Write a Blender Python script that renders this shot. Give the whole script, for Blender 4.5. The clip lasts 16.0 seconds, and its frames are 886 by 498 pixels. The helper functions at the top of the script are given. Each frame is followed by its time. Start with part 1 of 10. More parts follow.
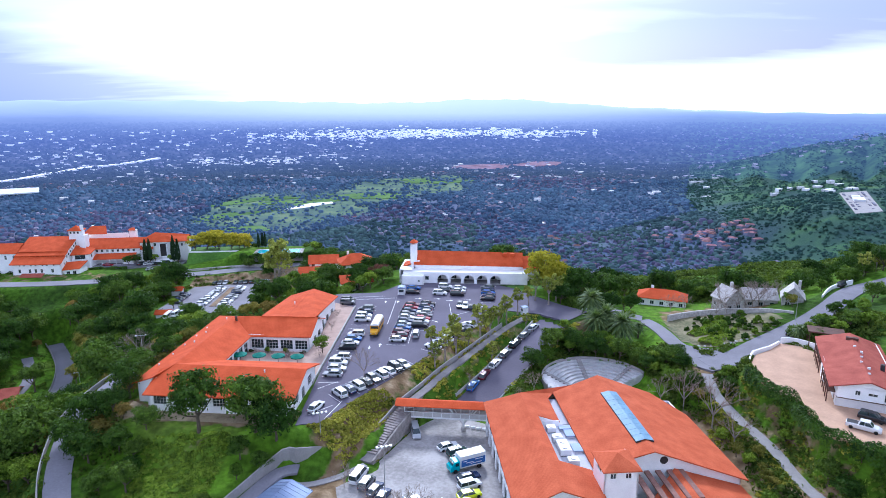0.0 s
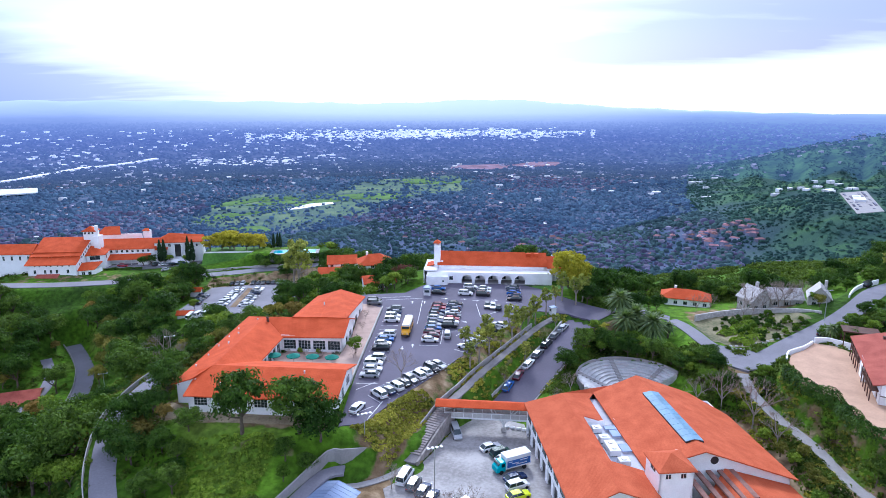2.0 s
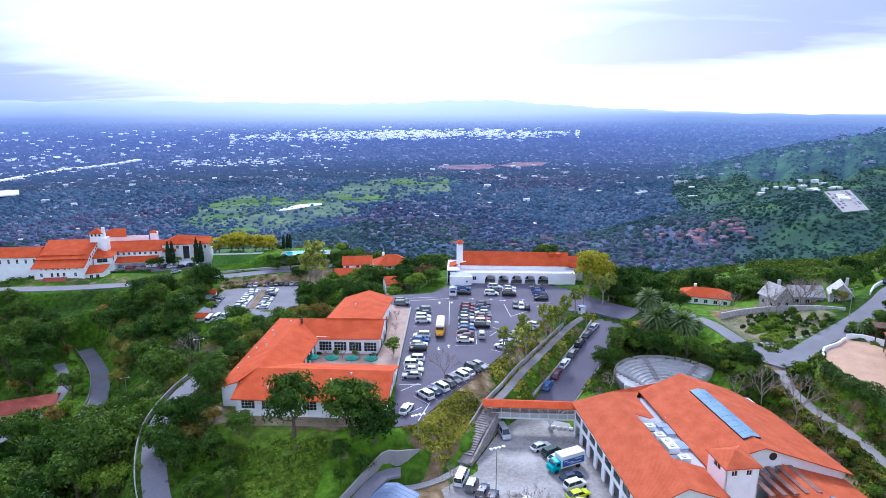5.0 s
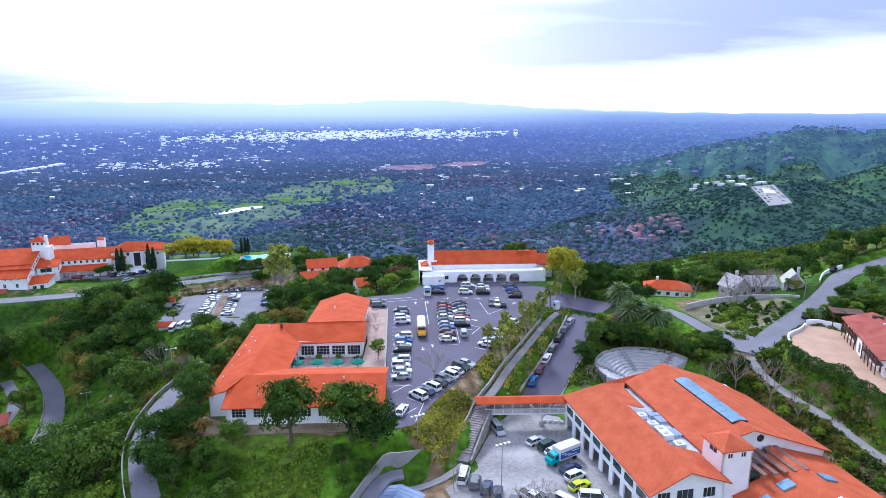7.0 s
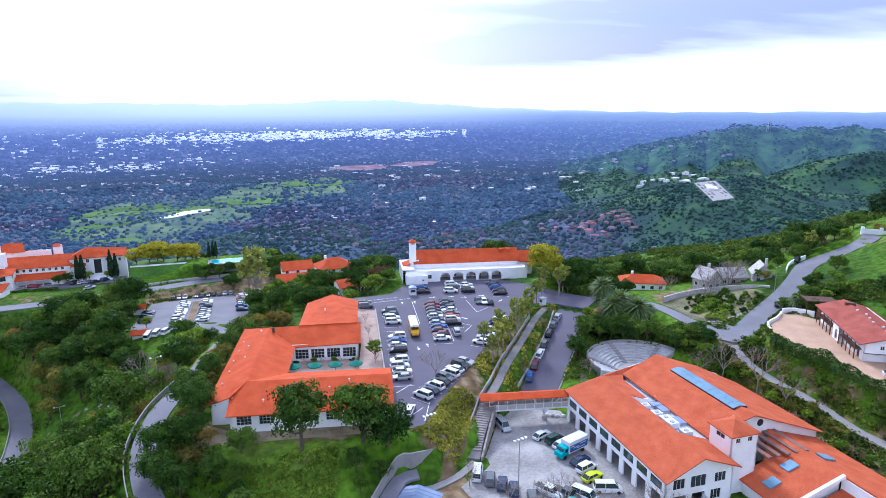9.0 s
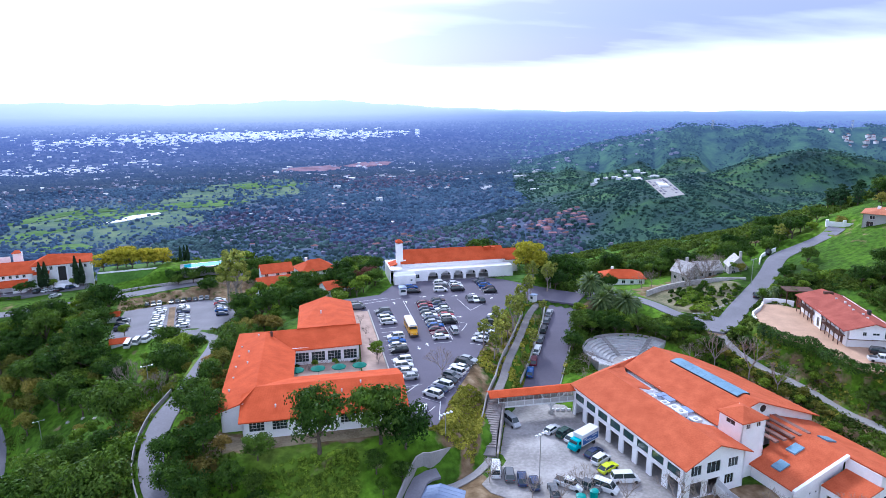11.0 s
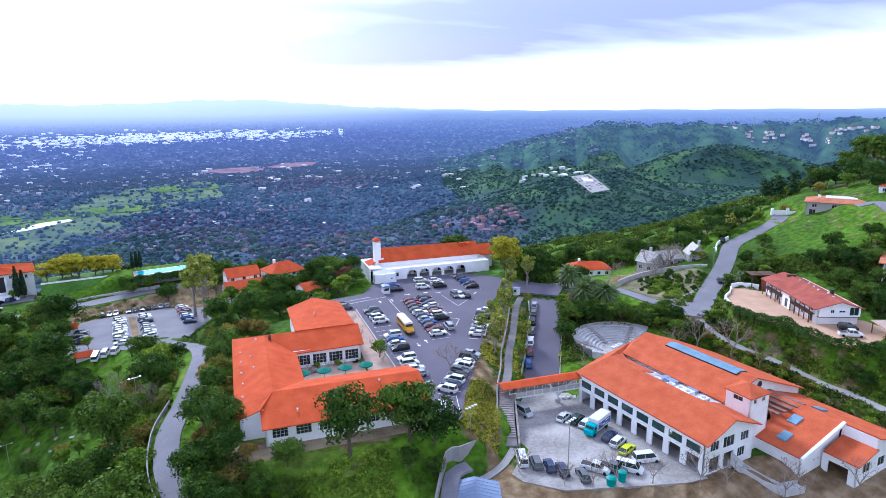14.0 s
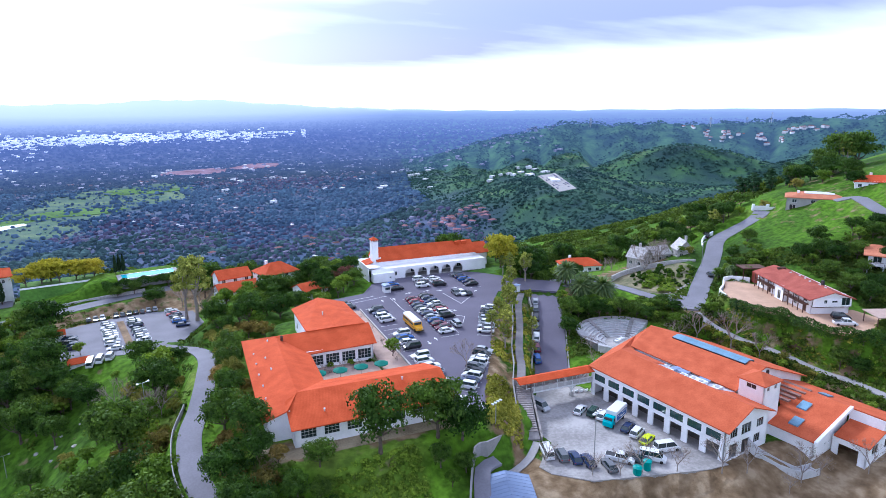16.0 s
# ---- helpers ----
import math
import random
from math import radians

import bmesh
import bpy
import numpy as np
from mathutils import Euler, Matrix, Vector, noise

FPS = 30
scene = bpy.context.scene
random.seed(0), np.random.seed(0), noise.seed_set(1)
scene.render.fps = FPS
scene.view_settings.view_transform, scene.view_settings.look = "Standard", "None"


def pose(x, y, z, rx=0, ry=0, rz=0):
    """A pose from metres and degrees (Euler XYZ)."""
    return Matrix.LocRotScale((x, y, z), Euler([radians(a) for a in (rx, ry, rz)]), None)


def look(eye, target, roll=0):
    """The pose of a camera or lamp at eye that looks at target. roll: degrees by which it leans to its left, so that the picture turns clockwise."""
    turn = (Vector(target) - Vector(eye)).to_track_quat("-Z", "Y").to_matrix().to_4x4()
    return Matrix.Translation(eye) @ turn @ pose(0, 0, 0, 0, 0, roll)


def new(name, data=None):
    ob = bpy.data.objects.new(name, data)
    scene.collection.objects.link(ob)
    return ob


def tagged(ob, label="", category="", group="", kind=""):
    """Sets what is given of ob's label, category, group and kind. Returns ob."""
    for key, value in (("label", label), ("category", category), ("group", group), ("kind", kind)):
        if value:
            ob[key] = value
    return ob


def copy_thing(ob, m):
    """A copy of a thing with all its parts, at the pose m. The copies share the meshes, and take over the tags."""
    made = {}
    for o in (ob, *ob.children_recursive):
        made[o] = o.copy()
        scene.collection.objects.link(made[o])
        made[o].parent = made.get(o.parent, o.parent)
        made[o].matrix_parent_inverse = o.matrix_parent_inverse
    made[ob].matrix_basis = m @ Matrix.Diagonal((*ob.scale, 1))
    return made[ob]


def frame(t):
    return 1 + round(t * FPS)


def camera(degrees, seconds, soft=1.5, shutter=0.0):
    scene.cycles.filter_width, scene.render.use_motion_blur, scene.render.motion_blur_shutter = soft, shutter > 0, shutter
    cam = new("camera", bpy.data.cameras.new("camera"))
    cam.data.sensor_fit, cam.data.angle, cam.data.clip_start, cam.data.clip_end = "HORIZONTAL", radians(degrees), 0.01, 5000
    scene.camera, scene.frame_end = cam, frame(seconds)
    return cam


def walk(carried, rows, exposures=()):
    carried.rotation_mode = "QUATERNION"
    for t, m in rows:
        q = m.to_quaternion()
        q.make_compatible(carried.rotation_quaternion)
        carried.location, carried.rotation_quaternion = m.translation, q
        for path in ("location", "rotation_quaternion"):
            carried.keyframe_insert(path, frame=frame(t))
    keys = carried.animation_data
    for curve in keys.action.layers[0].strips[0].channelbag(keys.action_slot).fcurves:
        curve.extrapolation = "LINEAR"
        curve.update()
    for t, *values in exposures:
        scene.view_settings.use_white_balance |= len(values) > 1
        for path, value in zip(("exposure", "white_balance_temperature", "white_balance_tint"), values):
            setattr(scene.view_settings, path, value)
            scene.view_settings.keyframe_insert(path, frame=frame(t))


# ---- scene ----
cam = camera(70.9, 16.0, soft=0.6)
EXPOSURES = [(0.0, 0.71, 5170, 11), (16.0, 0.71, 5170, 11)]
METRES, EYE, TILT, LEAN, TURN = 88.0, 63.0, -13.0, 0.0, 0.0
ROWS = [
    (0.0, 0.0, 0.0, 0.0, 0.0, 0.0, -0.0),
    (0.5, -0.0279, 0.001, -0.0002, -0.07, -0.0, 0.0),
    (1.0, -0.0562, 0.0021, -0.0002, -0.17, 0.0, 0.02),
    (1.5, -0.0818, 0.0033, -0.0002, -0.25, 0.01, 0.03),
    (2.0, -0.1085, 0.0045, -0.0003, -0.32, 0.03, 0.06),
    (2.5, -0.133, 0.0056, -0.0003, -0.38, 0.04, 0.06),
    (3.0, -0.1594, 0.0065, -0.0002, -0.44, 0.05, 0.06),
    (3.5, -0.1836, 0.0075, -0.0002, -0.49, 0.06, 0.07),
    (6.0, -0.3225, 0.0134, -0.0001, -4.08, 0.06, 0.98),
    (6.5, -0.3529, 0.0155, 0.0002, -5.67, 0.03, 1.38),
    (7.0, -0.3856, 0.0187, 0.0004, -7.28, -0.02, 1.8),
    (7.5, -0.4165, 0.0228, 0.001, -8.52, -0.07, 2.12),
    (8.0, -0.4497, 0.0282, 0.0014, -9.75, -0.12, 2.45),
    (8.5, -0.4809, 0.034, 0.002, -10.87, -0.18, 2.73),
    (9.0, -0.5145, 0.0411, 0.003, -11.95, -0.23, 3.0),
    (11.5, -0.6803, 0.0838, 0.0095, -17.54, -0.6, 4.37),
    (12.0, -0.7168, 0.0952, 0.0112, -18.85, -0.72, 4.68),
    (12.5, -0.7482, 0.1055, 0.0124, -20.0, -0.83, 4.96),
    (13.0, -0.7837, 0.1177, 0.014, -21.43, -0.96, 5.31),
    (13.5, -0.814, 0.1287, 0.0152, -22.42, -1.06, 5.52),
    (14.0, -0.8468, 0.1409, 0.0163, -23.28, -1.15, 5.72),
    (14.5, -0.877, 0.1522, 0.0177, -23.98, -1.21, 5.87),
    (15.0, -0.9093, 0.1647, 0.0192, -24.75, -1.28, 6.04),
    (15.5, -0.9395, 0.1774, 0.021, -25.66, -1.38, 6.22),
    (16.0, -0.972, 0.192, 0.0231, -26.68, -1.48, 6.42),
]
walk(cam, [(t, pose(0, 0, EYE, TILT, LEAN, TURN) @ pose(METRES * x, METRES * y, METRES * z, 90 + pitch, roll, yaw)) for t, x, y, z, yaw, pitch, roll in ROWS], EXPOSURES)

# ---- world, sun, sky ----
SUN_AZ, SUN_EL = radians(-4), radians(38)
world = bpy.data.worlds.new("sky")
scene.world = world
world.use_nodes = True


def build_sky():
    nt = world.node_tree
    nt.nodes.clear()
    N, link = nt.nodes.new, nt.links.new
    out, bg = N("ShaderNodeOutputWorld"), N("ShaderNodeBackground")
    sky = N("ShaderNodeTexSky")
    sky.sky_type, sky.sun_disc = "NISHITA", False
    sky.sun_elevation, sky.sun_rotation = SUN_EL, SUN_AZ
    sky.air_density, sky.dust_density = 1.6, 3.0
    co = N("ShaderNodeTexCoord")
    sep = N("ShaderNodeSeparateXYZ")
    link(co.outputs["Generated"], sep.inputs[0])

    def m(op, a, b=None, clamp=False):
        n = N("ShaderNodeMath")
        n.operation, n.use_clamp = op, clamp
        for i, v in enumerate((a, b)):
            if v is None:
                continue
            if isinstance(v, (int, float)):
                n.inputs[i].default_value = v
            else:
                link(v, n.inputs[i])
        return n.outputs[0]

    up = m("MAXIMUM", sep.outputs[2], 0.0)
    el = m("MULTIPLY", m("ARCSINE", sep.outputs[2]), 57.2958)
    az = m("MULTIPLY", m("ARCTAN2", sep.outputs[0], sep.outputs[1]), 57.2958)
    flat = m("ADD", up, 0.10)
    comb = N("ShaderNodeCombineXYZ")
    link(m("DIVIDE", sep.outputs[0], flat), comb.inputs[0]), link(m("DIVIDE", sep.outputs[1], flat), comb.inputs[1])

    def cloud(scale, detail, sx, sy, off, rot=0.0):
        mp = N("ShaderNodeMapping")
        mp.inputs["Scale"].default_value = (sx, sy, 1)
        mp.inputs["Location"].default_value = off
        mp.inputs["Rotation"].default_value = (0, 0, rot)
        link(comb.outputs[0], mp.inputs[0])
        n = N("ShaderNodeTexNoise")
        n.inputs["Scale"].default_value, n.inputs["Detail"].default_value = scale, detail
        n.inputs["Roughness"].default_value = 0.5
        link(mp.outputs[0], n.inputs["Vector"])
        return n.outputs["Fac"]

    def bank(az0, el0, waz, wel, amp, tilt=0.0):
        """A bank of thicker cloud round a bearing and elevation."""
        da, de = m("SUBTRACT", az, az0), m("SUBTRACT", el, el0)
        de = m("SUBTRACT", de, m("MULTIPLY", da, tilt))
        q = m("ADD", m("POWER", m("ABSOLUTE", m("DIVIDE", da, waz)), 2.0), m("POWER", m("ABSOLUTE", m("DIVIDE", de, wel)), 2.0))
        return m("MULTIPLY", m("POWER", 2.718, m("MULTIPLY", q, -1.0)), amp)

    big = cloud(0.5, 4, 1.0, 1.3, (3.0, 1.0, 0.0), 0.12)
    fine = cloud(1.5, 6, 0.8, 1.8, (1.0, 5.0, 0.0), 0.1)
    ragged = m("ADD", m("MULTIPLY", big, 1.1), m("MULTIPLY", fine, 0.9))
    grey = None
    for args in GREY_BANKS:
        v = bank(*args)
        grey = v if grey is None else m("ADD", grey, v)
    overhead = m("MULTIPLY", m("SUBTRACT", m("MULTIPLY", big, 2.6), 0.6, True), m("MULTIPLY", m("SUBTRACT", el, 10.0), 0.08, True))
    grey = m("ADD", m("MULTIPLY", grey, ragged), m("MULTIPLY", overhead, 0.85), True)
    blue = None
    for args in BLUE_BANKS:
        v = bank(*args)
        blue = v if blue is None else m("ADD", blue, v)
    blue = m("MULTIPLY", blue, m("ADD", m("MULTIPLY", fine, 0.8), 0.6), True)

    def tint(fac, a_sock, color):
        n = N("ShaderNodeMix")
        n.data_type = "RGBA"
        link(fac, n.inputs["Factor"])
        if isinstance(a_sock, tuple):
            n.inputs["A"].default_value = a_sock
        else:
            link(a_sock, n.inputs["A"])
        n.inputs["B"].default_value = color
        return n.outputs["Result"]

    cover = tint(blue, tint(grey, (1.0, 1.0, 1.06, 1), (0.33, 0.34, 0.45, 1)), (0.23, 0.29, 0.66, 1))
    toward = m("ADD", m("MULTIPLY", sep.outputs[0], math.sin(SUN_AZ)), m("MULTIPLY", sep.outputs[1], math.cos(SUN_AZ)))
    glow = m("POWER", m("MAXIMUM", toward, 0.0), 14.0)
    cover = tint(m("MULTIPLY", glow, 0.5), cover, (1.25, 1.25, 1.28, 1))
    veil = N("ShaderNodeMix")
    veil.data_type = "RGBA"
    veil.inputs["Factor"].default_value = 0.9
    dim = N("ShaderNodeMix")
    dim.data_type, dim.blend_type = "RGBA", "MULTIPLY"
    dim.inputs["Factor"].default_value = 1.0
    link(sky.outputs[0], dim.inputs["A"])
    dim.inputs["B"].default_value = (0.12, 0.12, 0.12, 1)
    link(dim.outputs["Result"], veil.inputs["A"])
    link(cover, veil.inputs["B"])
    link(veil.outputs["Result"], bg.inputs[0])
    bg.inputs[1].default_value = SKY_STRENGTH
    link(bg.outputs[0], out.inputs[0])


# bearing, elevation, their widths in degrees, and thickness
GREY_BANKS = [(22, 4.9, 16, 1.6, 1.7, 0.03), (36, 8.2, 22, 1.9, 1.3, 0.02), (4, 8.2, 16, 0.8, 0.5, 0.0), (-18, 7.6, 14, 1.0, 0.45, 0.0), (60, 8.0, 16, 2.0, 0.7, 0.0), (50, 5.4, 10, 0.9, 0.6, 0.0), (100, 9, 25, 4, 0.4, 0.0), (-120, 10, 30, 5, 0.4, 0.0)]
BLUE_BANKS = [(-44, 4.2, 15, 5.0, 1.2, 0.0), (-62, 6, 16, 5, 0.9, 0.0), (-26, 0.9, 20, 2.2, 0.8, 0.0), (-12, 7.5, 14, 1.6, 0.3, 0.0), (14, 7.2, 16, 1.5, 0.28, 0.0), (40, 6.6, 20, 2.4, 0.3, 0.0), (120, 5, 40, 3, 0.4, 0.0)]
SKY_STRENGTH = 1.0
build_sky()
sun_data = bpy.data.lights.new("sun", "SUN")
sun_data.energy, sun_data.angle, sun_data.color = 2.0, radians(12), (1.0, 0.95, 0.88)
sun = new("sun", sun_data)
sun.matrix_world = look((0, 0, 300), (-math.sin(SUN_AZ) * math.cos(SUN_EL) * 100, -math.cos(SUN_AZ) * math.cos(SUN_EL) * 100, 300 - 100 * math.sin(SUN_EL)))

# ---- materials ----
def mat(name, color, rough=0.8, var=0.25, scale=1.0, color2=None, bump=0.0, bump_scale=8.0, metal=0.0, per_object=0.0, island=0.0, coord="Object", spec=0.4, fine=None):
    """A noise-mottled surface: two scales of colour change, fine relief, and change from piece to piece."""
    ma = bpy.data.materials.new(name)
    ma.use_nodes = True
    nt = ma.node_tree
    N, link = nt.nodes.new, nt.links.new
    b = nt.nodes["Principled BSDF"]
    b.inputs["Roughness"].default_value = rough
    b.inputs["Metallic"].default_value = metal
    b.inputs["Specular IOR Level"].default_value = spec
    co = N("ShaderNodeTexCoord")
    n1, n2 = N("ShaderNodeTexNoise"), N("ShaderNodeTexNoise")
    for n, s in ((n1, scale), (n2, scale * 9 if fine is None else fine)):
        n.inputs["Scale"].default_value, n.inputs["Detail"].default_value = s, 5
        link(co.outputs[coord], n.inputs["Vector"])
    add = N("ShaderNodeMath")
    add.operation = "MULTIPLY_ADD"
    link(n1.outputs["Fac"], add.inputs[0])
    add.inputs[1].default_value = 0.6
    half = N("ShaderNodeMath")
    half.operation = "MULTIPLY"
    link(n2.outputs["Fac"], half.inputs[0])
    half.inputs[1].default_value = 0.4
    link(half.outputs[0], add.inputs[2])
    ramp = N("ShaderNodeValToRGB")
    c2 = color2 or tuple(min(1, c * (1 + var)) for c in color)
    c1 = tuple(c * (1 - var) for c in color)
    ramp.color_ramp.elements[0].position, ramp.color_ramp.elements[0].color = 0.36, (*c1, 1)
    ramp.color_ramp.elements[1].position, ramp.color_ramp.elements[1].color = 0.64, (*c2, 1)
    link(add.outputs[0], ramp.inputs[0])
    col = ramp.outputs[0]
    for amount, source in ((per_object, "o"), (island, "i")):
        if amount:
            src = N("ShaderNodeObjectInfo").outputs["Random"] if source == "o" else N("ShaderNodeNewGeometry").outputs["Random Per Island"]
            rng = N("ShaderNodeMapRange")
            rng.inputs["To Min"].default_value, rng.inputs["To Max"].default_value = 1 - amount, 1 + amount
            link(src, rng.inputs["Value"])
            hsv = N("ShaderNodeHueSaturation")
            link(rng.outputs[0], hsv.inputs["Value"])
            hue = N("ShaderNodeMapRange")
            hue.inputs["To Min"].default_value, hue.inputs["To Max"].default_value = 0.5 + amount * 0.04, 0.5 - amount * 0.05
            link(src, hue.inputs["Value"])
            link(hue.outputs[0], hsv.inputs["Hue"])
            link(col, hsv.inputs["Color"])
            col = hsv.outputs[0]
    link(col, b.inputs["Base Color"])
    if bump:
        n3, bp = N("ShaderNodeTexNoise"), N("ShaderNodeBump")
        n3.inputs["Scale"].default_value = bump_scale
        link(co.outputs[coord], n3.inputs["Vector"])
        bp.inputs["Strength"].default_value, bp.inputs["Distance"].default_value = bump, 0.1
        link(n3.outputs["Fac"], bp.inputs["Height"])
        link(bp.outputs[0], b.inputs["Normal"])
    return ma


def leafy(ma, share=0.22):
    """Lets light shine through thin leaves."""
    nt = ma.node_tree
    b = nt.nodes["Principled BSDF"]
    N, link = nt.nodes.new, nt.links.new
    tr, mix = N("ShaderNodeBsdfTranslucent"), N("ShaderNodeMixShader")
    gain = N("ShaderNodeMix")
    gain.data_type, gain.blend_type = "RGBA", "MULTIPLY"
    gain.inputs["Factor"].default_value = 1.0
    link(b.inputs["Base Color"].links[0].from_socket, gain.inputs["A"])
    gain.inputs["B"].default_value = (1.7, 1.8, 0.9, 1)
    link(gain.outputs["Result"], tr.inputs["Color"])
    mix.inputs[0].default_value = share
    link(b.outputs[0], mix.inputs[1]), link(tr.outputs[0], mix.inputs[2])
    link(mix.outputs[0], nt.nodes["Material Output"].inputs["Surface"])


def plain(name, color, rough=0.5, metal=0.0, spec=0.5):
    ma = bpy.data.materials.new(name)
    ma.use_nodes = True
    b = ma.node_tree.nodes["Principled BSDF"]
    b.inputs["Base Color"].default_value = (*color, 1)
    b.inputs["Roughness"].default_value, b.inputs["Metallic"].default_value = rough, metal
    b.inputs["Specular IOR Level"].default_value = spec
    return ma


def tile_mat(name, color, color2):
    """Barrel tiles: courses of relief across the slope, mottled by age."""
    ma = mat(name, color, 0.85, 0.16, 0.35, color2, fine=4.0, spec=0.15)
    nt = ma.node_tree
    N, link = nt.nodes.new, nt.links.new
    co = N("ShaderNodeTexCoord")
    w = N("ShaderNodeTexWave")
    w.bands_direction = "DIAGONAL"
    w.inputs["Scale"].default_value, w.inputs["Distortion"].default_value = 1.6, 1.0
    link(co.outputs["Object"], w.inputs["Vector"])
    bp = N("ShaderNodeBump")
    bp.inputs["Strength"].default_value, bp.inputs["Distance"].default_value = 0.16, 0.1
    link(w.outputs["Fac"], bp.inputs["Height"])
    link(bp.outputs[0], nt.nodes["Principled BSDF"].inputs["Normal"])
    return ma


